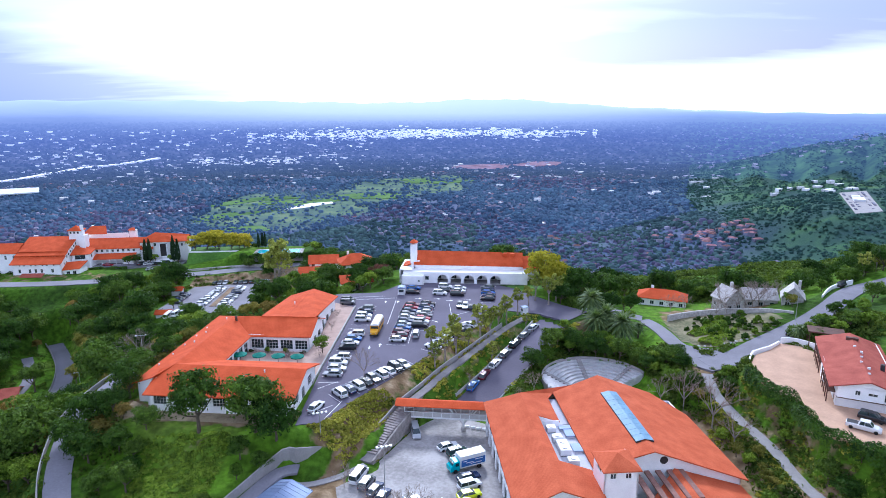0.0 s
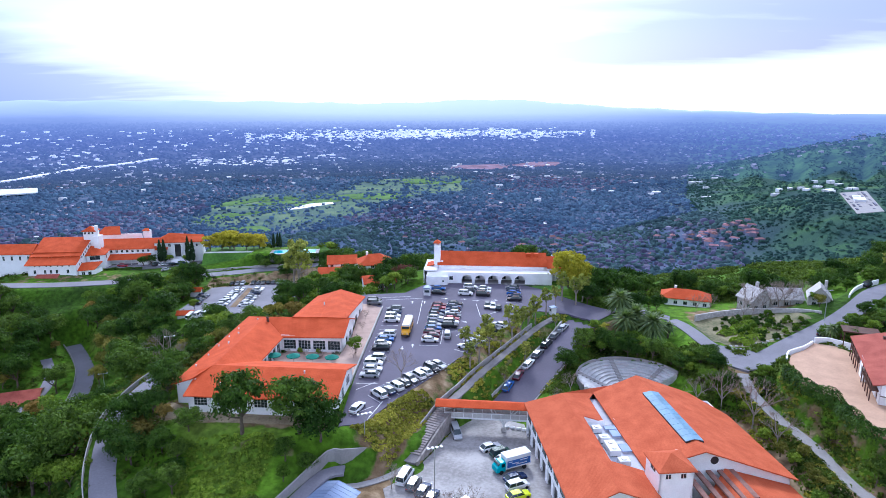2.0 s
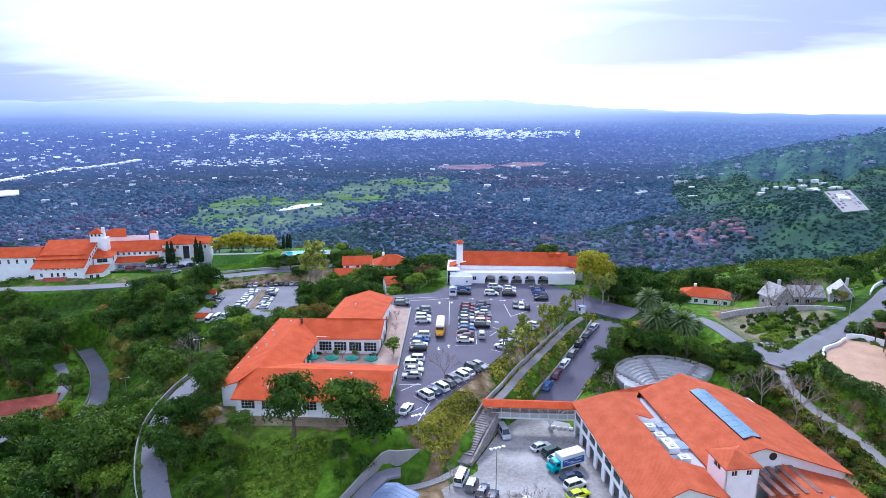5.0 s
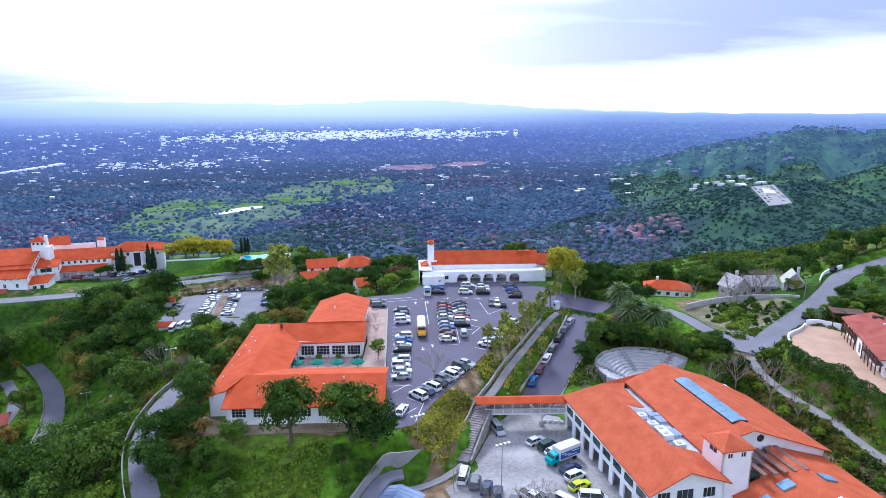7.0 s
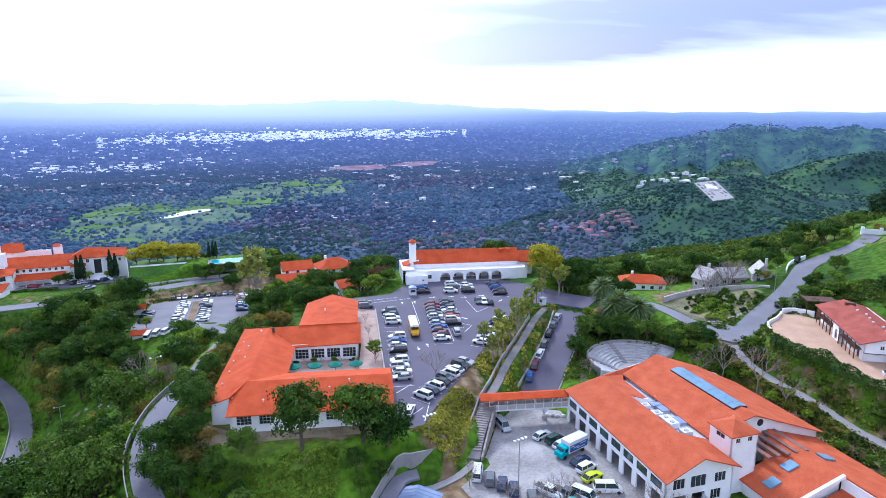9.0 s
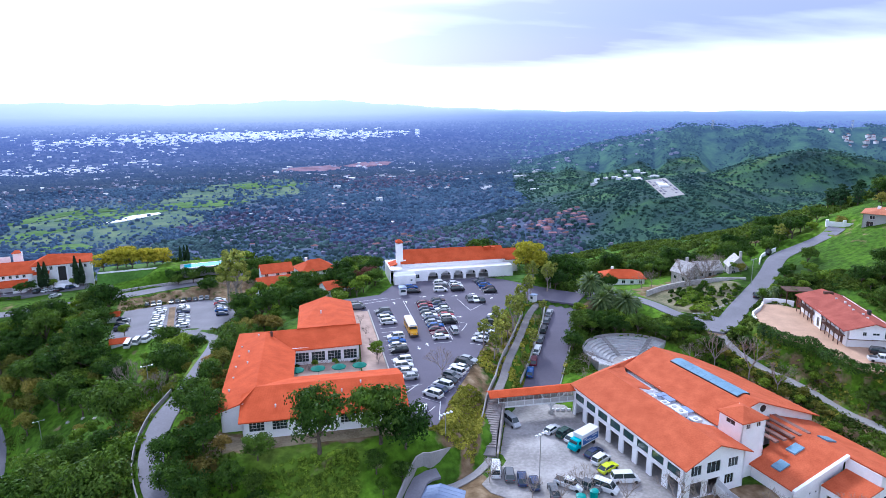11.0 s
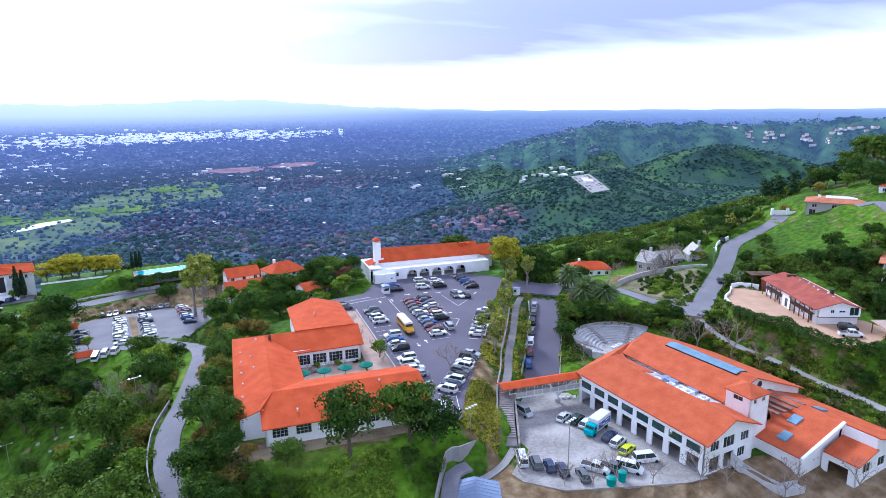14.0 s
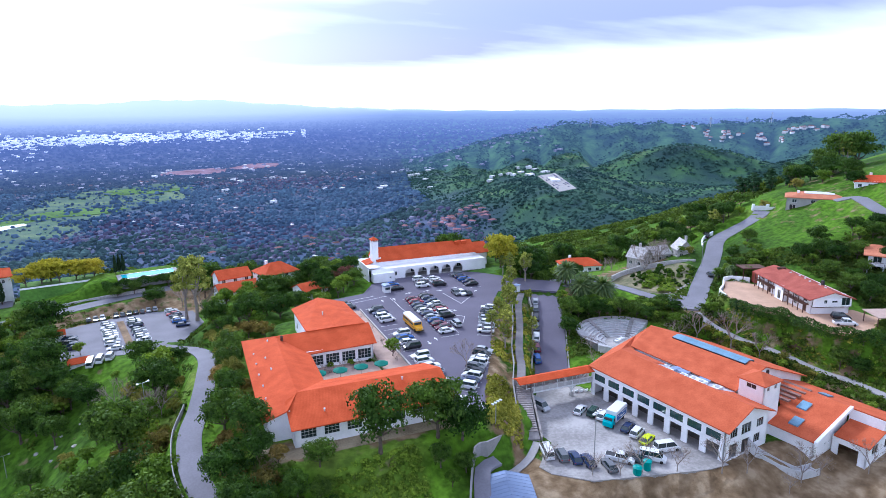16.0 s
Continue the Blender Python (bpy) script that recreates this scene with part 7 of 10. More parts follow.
for x, y, s in ((94.6, 158.2, 0.85), (91.4, 151, 0.8)):
    plant("palm", x, y, s, 1, group="palms at the villa gate")
# the loose row of trees along the bank between car park and road
bank_walk = ribbon_points(WALK, 4.2)
for i, p in enumerate(bank_walk):
    for off in (-3.2, 3.0) if i % 2 else (-3.2,):
        d = bank_walk[min(i + 1, len(bank_walk) - 1)] - bank_walk[max(i - 1, 0)]
        q = p + Vector((d.y, -d.x, 0)).normalized() * (off + RNG.uniform(-0.9, 0.9))
        if clear_of_paving(np.array([q.x]), np.array([q.y]), 0.3)[0] and q.y > 141:
            plant("euc", q.x, q.y, (RNG.uniform(0.5, 0.82) + 0.28 * smooth01((q.y - 140) / 30)) * (0.62 if off > 0 else 1.0), group="trees on the car-park bank")
plant("bare", -18.5, 135.5, 1.25, 1, group="trees in the car park")
for x, y, s in ((-3, 149.5, 0.8), (3, 155, 0.75), (29.5, 190, 0.95), (33, 186, 1.0), (36, 190, 0.9), (26.5, 185, 0.8)):
    plant("euc", x, y, s, group="trees on the car-park bank")
for x, y, s, v in ((-18.6, 104, 0.9, 0), (-13, 97, 0.9, 0), (-8.5, 94.5, 1.0, 0), (-4.5, 93, 0.9, 1), (2, 90.5, 0.9, 0), (9.5, 86.5, 1.0, 1), (14, 84.5, 0.8, 1), (24, 80, 1.0, 1), (29, 79.5, 0.9, 0),
                   (37, 75, 0.9, 1), (19, 79, 0.8, 0), (52, 137, 0.9, 1), (56, 133, 0.9, 2), (60, 116, 0.8, 2), (22, 139, 0.8, 1), (18, 133, 0.8, 0), (-89.5, 159, 0.95, 2), (-87, 164, 0.85, 2),
                   (84, 182, 0.9, 1), (89, 186, 0.9, 1), (94, 190, 0.9, 1), (99, 190, 0.9, 2), (104, 192, 0.8, 1), (108, 196, 0.8, 1), (112, 199, 0.8, 1), (74, 193, 0.8, 1), (79, 194, 0.8, 1)):
    plant("bare", x, y, s * 1.15, v)
for kind, x, y, s in (("brown", -70.3, 158, 0.85), ("brown", -70.2, 150, 0.8), ("olive", -70, 143.5, 0.75), ("brown", -70.6, 136.5, 0.8), ("brown", -70, 130, 0.75), ("oak", -75, 113, 0.75), ("brown", -68.5, 166, 0.8), ("olive", -67.5, 176, 0.8), ("green", -66.5, 187, 0.8), ("brown", -80.5, 171, 0.7), ("oak", -81.5, 178, 0.7)):
    plant(kind, x, y, s)
for i in range(5):
    plant("bare", -31.2, 138 + i * 9, 0.6, 0, group="young trees beside the plaza")
for kind, x, y, s in (("olive", -80.5, 160, 0.7), ("green", -80, 169, 0.65), ("olive", -78.5, 177, 0.6), ("green", -79, 187, 0.6), ("oak", -77, 195, 0.5), ("olive", -67, 171, 0.7), ("olive", -66.5, 182, 0.65), ("olive", -84, 153, 0.8),
                      ("green", -86, 147, 0.9), ("oak", -90, 142, 1.0), ("olive", -92, 150, 0.8), ("green", -85.5, 138, 0.8), ("green", -86, 205, 0.45), ("green", -93, 202, 0.45), ("oak", -102, 206, 0.45)):
    plant(kind, x, y, s)
for kind, x, y, s in (("oak", -116.5, 198.4, 1.0), ("oak", -111.4, 198.6, 0.95), ("green", -107, 199.7, 0.8), ("oak", -100.3, 197.6, 0.8), ("oak", -115, 216, 0.9), ("oak", -119, 215.6, 0.9), ("oak", -95.4, 176, 0.6), ("green", -99.2, 164, 0.6),
                      ("green", -102.6, 163.7, 0.7), ("oak", -112.5, 176.5, 0.6), ("oak", -108, 189, 0.75), ("olive", -104, 171.5, 0.6), ("brown", -86.8, 160, 0.75), ("brown", -88.2, 147, 0.8), ("green", -94.3, 148.7, 0.6), ("brown", -86.2, 139.5, 0.7), ("green", -97.5, 171, 0.55), ("oak", -104.5, 200.5, 0.75), ("olive", -84.3, 202, 0.55), ("olive", -79.6, 197, 0.5),
                      ("green", -102.7, 226, 0.6), ("green", -108, 209, 0.6), ("olive", -90, 152.5, 0.7), ("brown", -92.5, 156, 0.65), ("oak", -99, 182, 0.5), ("green", -93, 181, 0.5)):
    plant(kind, x, y, s)
for x, y, s in ((-86, 168.6, 1.0), (-83.3, 166.8, 1.1), (-88.5, 164.5, 0.9), (-85, 171.5, 1.0)):
    plant("bare", x, y, s, 1)
# woods and scrub by stretches of the slope
wood([(-168, 128), (-84, 112), (-84, 175), (-77, 214), (-112, 219), (-112, 262), (-168, 268)], 195, {"oak": 4.6, "green": 2.4, "olive": 1.2, "brown": 1.0, "bare": 0.15}, 4.6, 3.6, sizes=(0.8, 1.3))
wood([(-205, 226), (-152, 228), (-120, 236), (-113, 268), (-160, 272), (-212, 262)], 64, {"oak": 5, "green": 2, "brown": 0.6}, 4.0, 3.0, sizes=(0.6, 0.95))
wood([(-250, 80), (-64, 80), (-84, 112), (-168, 128), (-168, 268), (-250, 262)], 50, {"oak": 5, "green": 2}, 7.0, sizes=(1.0, 1.5))
wood([(-78, 100), (-64, 118), (-67, 170), (-52, 190), (-52, 200), (-70, 205), (-70, 175), (-78, 160)], 36, {"brown": 5, "olive": 3, "oak": 1.5, "green": 0.6}, 3.4, 2.2, sizes=(0.65, 0.95))
wood([(-45, 94), (-33, 96), (-29, 109), (-41, 109)], 8, {"oak": 4, "green": 1}, 3.4, sizes=(0.35, 0.55))
wood([(-66, 96), (-59, 98), (-58, 112), (-66, 114)], 6, {"oak": 4, "green": 1}, 3.2, sizes=(0.4, 0.6))
wood([(-68, 200), (-20, 204), (-16, 240), (-40, 275), (-64, 285), (-64, 230)], 56, {"oak": 3, "green": 3, "olive": 1}, 3.8, sizes=(0.55, 0.95))
wood([(-230, 320), (-80, 320), (-60, 285), (-20, 240), (40, 225), (40, 262), (-60, 330), (-230, 360)], 44, {"oak": 3, "green": 3}, 6)
wood([(20, 208), (60, 190), (64, 214), (110, 215), (118, 222), (60, 250), (20, 240)], 48, {"oak": 4, "green": 2}, 4.6)
wood([(36, 183), (64, 176), (64, 200), (38, 200)], 14, {"oak": 3, "green": 1}, 4.0, sizes=(0.6, 0.9))
wood([(20, 146), (33, 168), (50, 160), (64, 145), (57, 136), (58, 128), (66, 132), (74, 140), (62, 152), (45, 168), (30, 170)], 52, {"green": 4, "oak": 3, "olive": 1}, 3.3, sizes=(0.4, 0.65))
wood([(19, 150), (29, 168), (37, 168), (46, 165), (56, 153), (61, 146), (57, 137), (53, 137), (54, 146), (48, 154), (40, 158), (30, 157), (24, 148)], 70, {"green": 5, "oak": 2}, 2.2, 0.5, (0.45, 0.7))
wood([(69.5, 60), (84, 88), (75, 98), (71.5, 108), (72, 130), (69.5, 130), (69, 108)], 16, {"green": 4, "oak": 2}, 3.0, sizes=(0.35, 0.55))
wood([(57, 132), (63, 126), (61.5, 100), (61, 66), (57.5, 66), (58, 100)], 16, {"olive": 3, "green": 2, "oak": 1}, 3.2, 0.8, (0.32, 0.55))
for kind, x, y, s, var in (("oak", 70.3, 101, 0.62, 0), ("oak", 71, 97, 0.55, 1), ("oak", 58.3, 138, 0.6, 1), ("bare", 58.9, 124, 1.35, 2), ("olive", 62.6, 111, 0.5, 0), ("olive", 60.5, 104, 0.5, 1), ("green", 62.2, 117.5, 0.5, 1)):
    plant(kind, x, y, s, var)
wood([(96, 100), (125, 95), (140, 130), (112, 148), (100, 128)], 30, {"oak": 4, "green": 1}, 4.2, sizes=(0.5, 0.8))
wood([(92, 146), (110, 150), (125, 170), (105, 168), (94, 160)], 18, {"oak": 2, "green": 2}, 3.6, sizes=(0.4, 0.7))
wood([(100, 176), (120, 192), (150, 198), (170, 205), (150, 226), (110, 214)], 34, {"oak": 3, "green": 2, "olive": 1}, 4.6, sizes=(0.5, 0.9))
for kind, x, y, s, var in (("pine", 214, 244, 1.0, 0), ("pine", 209, 238, 1.15, 1), ("pine", 203, 232, 0.9, 0), ("pine", 196, 222, 1.1, 0), ("pine", 190, 216, 1.2, 1), ("pine", 194, 212, 1.1, 0), ("pine", 188, 207, 1.0, 1), ("pine", 192, 202, 1.15, 0),
                           ("pine", 187, 197, 0.95, 1), ("oak", 184, 193, 1.1, 2), ("pine", 195, 193, 1.2, 1), ("oak", 199, 190, 1.3, 2), ("oak", 208, 188, 1.7, 2), ("oak", 214, 184, 1.8, 0), ("euc", 205, 184, 1.3, 0), ("oak", 196, 184, 1.2, 1),
                           ("oak", 190, 180, 1.1, 0), ("green", 180, 178, 1.2, 1), ("olive", 172, 184, 0.9, 0), ("oak", 182, 188, 0.9, 2), ("green", 150, 194, 0.8, 1), ("olive", 158, 188, 0.8, 1), ("euc", 138, 197, 0.9, 1), ("euc", 144, 200, 0.8, 2), ("oak", 132, 196, 0.8, 1), ("oak", 172, 160, 0.8, 1), ("oak", 180, 168, 1.0, 0)):
    plant(kind, x, y, s, var, ground_z(x, y) - 0.8 * s)
wood([(-98, 281), (-64, 286), (-60, 292), (-98, 288)], 9, {"oak": 2, "green": 3}, 3.0, 0.3, (0.5, 0.75))
wood([(-58, 222), (-36, 226), (-30, 244), (-54, 236)], 16, {"oak": 2, "green": 4, "yellow": 0.6}, 3.4, 1.0, (0.6, 0.95))
brush("hillside_scrub", [(-260, 70), (-64, 70), (-64, 118), (-70, 170), (-60, 240), (-110, 300), (-260, 280)], 3900, 26, 0.3, 1.35, "brush", "low mixed green scrub under the oaks", 0.6, CLEARINGS)
brush("bank_scrub", [(-26, 112), (-12, 104), (40, 172), (26, 180), (8, 172)], 1250, 22, 0.22, 0.62, "leaf_bank", "rough olive-brown undergrowth on the banks", 0.3, patch=4, kindz=0.4)
brush("slope_growth", [(-28, 114), (-20, 110), (-13, 122), (-11, 131), (-16, 130), (-24, 119)], 420, 22, 0.22, 0.6, "leaf_bank", "golden green scrub on the slope below the car park", 0.3, kindz=0.4)
brush("lawn_growth", [(-59, 99), (-44, 100), (-42, 113), (-60, 113)], 620, 22, 0.2, 0.6, "leaf_green", "fresh green growth below the cafeteria", 0.4, kindz=0.3)
brush("trail_scrub", [(58, 70), (86, 88), (76, 100), (72, 128), (68, 138), (58, 132), (57, 90)], 900, 22, 0.22, 0.7, "leaf_bank", "low olive-brown scrub along the track", 0.5, patch=5, kindz=0.4)
brush("trail_growth", [(69, 66), (86, 88), (76, 100), (72, 128), (68, 138)], 420, 24, 0.24, 0.8, "leaf_green", "fresh green scrub below the hedge", 0.4)
brush("slope_scrub", [(14, 138), (60, 128), (56, 60), (90, 50), (126, 96), (124, 138), (110, 164), (98, 162), (70, 156), (30, 172)], 3600, 22, 0.32, 1.15, "brush", "green scrub on the slope above the gymnasium", 0.5)
brush("ridge_scrub", [(60, 205), (130, 196), (180, 205), (240, 230), (330, 330), (330, 560), (60, 560), (-40, 300)], 2800, 60, 0.66, 3.6, "brush", "patches of dark chaparral on grassy slopes", 1.0, patch=11, kindz=0.5)
brush("north_scrub", [(-330, 320), (-60, 300), (60, 260), (60, 620), (-330, 620)], 3600, 16, 1.0, 3.2, "brush", "dense chaparral falling to the plain", 1.0)
brush("hill_scrub", [(100, 96), (140, 88), (152, 128), (138, 150), (118, 150)], 420, 22, 0.34, 1.2, "brush", "scattered scrub on the grassy hill", 1.0, patch=13)
hedge("terrace_hedge", [(71, 134, 2.2), (69.3, 126, 2.4), (71.5, 117, 2.6), (70, 106, 2.6), (74, 98, 2.6), (82, 92, 2.4)], 1.9, 3.0, "leaf_oak", "tall dark clipped hedge below the forecourt", 150)
for i in range(80):
    q = math.radians(i * 47.3)
    x, y = 84 + 12.5 * math.sqrt(RNG.uniform()) * math.cos(q), 171 + 13 * math.sqrt(RNG.uniform()) * math.sin(q)
    if clear_of_paving(np.array([x]), np.array([y]), 0.6)[0]:
        plant("shrub", x, y, RNG.uniform(0.5, 1.1), group="planting on the junction island")
hedge("forecourt_hedge", [on_academy(*p) for p in ((24, 8.6, 0.2), (33, 9.2, 0.2), (41, 9.6, 0.2))], 0.7, 1.1, "leaf_oak", "low dark hedge along the academy forecourt", 110)
hedge("pool_hedge", [(-97, 288.6, -9.2), (-80, 290.4, -9.0), (-64, 292.8, -9.0)], 1.1, 2.9, "leaf_oak", "tall dark hedge below the swimming pool", 170)
hedge("island_planting", [(72, 160, -1), (78, 164, -1), (86, 170, -1), (92, 174, -1)], 3.4, 1.3, "leaf_green", "blue-green planting on the junction island", 170, 0.26)
hedge("island_planting", [(71, 168, -1.4), (78, 172, -1.2), (85, 178, -1)], 2.2, 1.2, "leaf_green", "blue-green planting on the junction island", 120, 0.26)

# kinds that no place called for
for options in KINDS.values():
    for src in options:
        if src.name not in used_kinds:
            for o in (*src.children_recursive, src):
                bpy.data.objects.remove(o)

# ---- the plain: woods, houses, golf course, town ----
def far_mounds(name, x, y, radius, tall, material, label, category="woods"):
    """Distant tree crowns, each a rough low-sided mound."""
    ring = [(math.cos(q * 1.2566), math.sin(q * 1.2566)) for q in range(5)]
    dome = np.array([(0, 0, 1.0)] + [(0.72 * a, 0.72 * b, 0.62) for a, b in ring] + [(0.95 * a - 0.3 * b, 0.95 * b + 0.3 * a, -0.55) for a, b in ring])
    tri = np.array([f for i in range(5) for f in ((0, 1 + i, 1 + (i + 1) % 5), (1 + i, 6 + i, 1 + (i + 1) % 5), (6 + i, 6 + (i + 1) % 5, 1 + (i + 1) % 5))])
    n = len(x)
    z = height(x, y)
    v = dome[None] * RNG.uniform(0.62, 1.3, (n, 11, 1)) + RNG.normal(0, 0.09, (n, 11, 3))
    v = v * np.stack([radius, radius * RNG.uniform(0.8, 1.2, n), tall], 1)[:, None, :]
    v += np.stack([x, y, z + tall * 0.7], 1)[:, None, :]
    f = tri[None] + 11 * np.arange(n)[:, None, None]
    return tagged(new(name, mesh_arrays(name, v.reshape(-1, 3), f.reshape(-1, 3), M[material], True)), label, category, kind="stuff")


def far_boxes(name, x, y, w, d, h, turn, material, roof_material, label, pitched=True, base=None):
    """Distant houses: walls in one mesh, roofs in another under it."""
    n = len(x)
    z = (height(x, y) if base is None else base) - 1.5
    c, s = np.cos(turn), np.sin(turn)
    u, v = np.stack([c, s], 1), np.stack([-s, c], 1)
    ctr = np.stack([x, y], 1)
    corner = [ctr + a * u * w[:, None] / 2 + b * v * d[:, None] / 2 for a, b in ((-1, -1), (1, -1), (1, 1), (-1, 1))]
    low = [np.concatenate([q, z[:, None]], 1) for q in corner]
    top = [np.concatenate([q, (z + h + 1.5)[:, None]], 1) for q in corner]
    verts = np.stack(low + top, 1).reshape(-1, 3)
    box_f = np.array([(0, 1, 5, 4), (1, 2, 6, 5), (2, 3, 7, 6), (3, 0, 4, 7)])
    f = (box_f[None] + 8 * np.arange(n)[:, None, None]).reshape(-1, 4)
    ob = tagged(new(name, mesh_arrays(name, verts, f, M[material])), label, "houses", kind="stuff")
    k = 1.06
    ring = [np.concatenate([ctr + (q - ctr) * k, (z + h + 1.5)[:, None]], 1) for q in corner]
    rise = (z + h + 1.5 + (d * 0.24 if pitched else 0.3))[:, None]
    r0, r1 = (np.concatenate([ctr + e * u * w[:, None] * (0.3 if pitched else 0.5), rise], 1) for e in (-1, 1))
    verts = np.stack(ring + [r0, r1], 1).reshape(-1, 3)
    tri = np.array([(0, 1, 5), (0, 5, 4), (1, 2, 5), (2, 3, 4), (2, 4, 5), (3, 0, 4)])
    f = (tri[None] + 6 * np.arange(n)[:, None, None]).reshape(-1, 3)
    r = new("roofs", mesh_arrays("roofs", verts, f, M[roof_material]))
    r.parent = ob
    r["kind"] = "stuff"
    return ob


# blue distance haze is mixed into these tree colours
M["far_leaf"] = mat("hazed_plain_trees", (0.066, 0.108, 0.188), 1.0, 0.2, 0.004, (0.104, 0.160, 0.240), island=0.18, spec=0.0)
M["edge_leaf"] = mat("hazed_edge_trees", (0.050, 0.088, 0.108), 1.0, 0.25, 0.006, (0.088, 0.138, 0.140), island=0.2, spec=0.0)
M["far_green"] = mat("hazed_range_trees", (0.030, 0.062, 0.070), 1.0, 0.3, 0.006, (0.062, 0.118, 0.088), island=0.26, spec=0.0)
M["far_purple"] = mat("hazed_bare_trees", (0.098, 0.098, 0.170), 1.0, 0.2, 0.004, (0.142, 0.132, 0.210), island=0.2, spec=0.0)
# house walls and grey roofs also take the haze's blue in their colour
M["far_wall"] = mat("hazed_plain_walls", (0.25, 0.245, 0.34), 0.9, 0.2, 0.02, island=0.35)
M["far_roof"] = mat("hazed_plain_roofs", (0.13, 0.118, 0.18), 0.9, 0.3, 0.02, (0.25, 0.215, 0.29), island=0.5)
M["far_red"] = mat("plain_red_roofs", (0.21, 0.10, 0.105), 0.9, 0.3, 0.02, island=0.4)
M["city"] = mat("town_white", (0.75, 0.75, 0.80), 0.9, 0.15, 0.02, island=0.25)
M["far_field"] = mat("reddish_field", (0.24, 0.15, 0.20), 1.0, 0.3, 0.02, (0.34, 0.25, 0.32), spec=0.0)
M["fairway"] = mat("fairway_grass", (0.105, 0.19, 0.08), 1.0, 0.3, 0.01, (0.17, 0.27, 0.10), spec=0.0)
# far woods, roofs, town and motorway glow with distance haze
M["haze_glow_leaf"] = far_surface("haze_glow_trees", (0.038, 0.054, 0.064), (0.070, 0.086, 0.088))
M["haze_glow_green"] = far_surface("haze_glow_range_trees", (0.026, 0.056, 0.040), (0.056, 0.105, 0.056))
M["haze_glow_town"] = far_surface("haze_glow_town", (0.78, 0.75, 0.72), (0.92, 0.89, 0.85), clear=0.95)
M["haze_glow_roof"] = far_surface("haze_glow_roofs", (0.24, 0.23, 0.29), (0.46, 0.43, 0.49))


def scatter_plain(n, lo, hi, az0=-44, az1=64, even=True):
    az = np.radians(RNG.uniform(az0, az1, n))
    r = np.sqrt(RNG.uniform(lo * lo, hi * hi, n)) if even else RNG.uniform(lo ** 1.5, hi ** 1.5, n) ** (1 / 1.5)
    return r * np.sin(az), r * np.cos(az)


def town_mask(x, y):
    return np.sin(x / 130 + 1.2 * np.sin(y / 170)) + np.sin(y / 150 + 1.4 * np.sin(x / 210)) + 0.6 * np.sin(x / 41) * np.sin(y / 47)


STADIUM_LOT = [(262, 2440), (300, 2390), (430, 2400), (500, 2580), (380, 2600)]


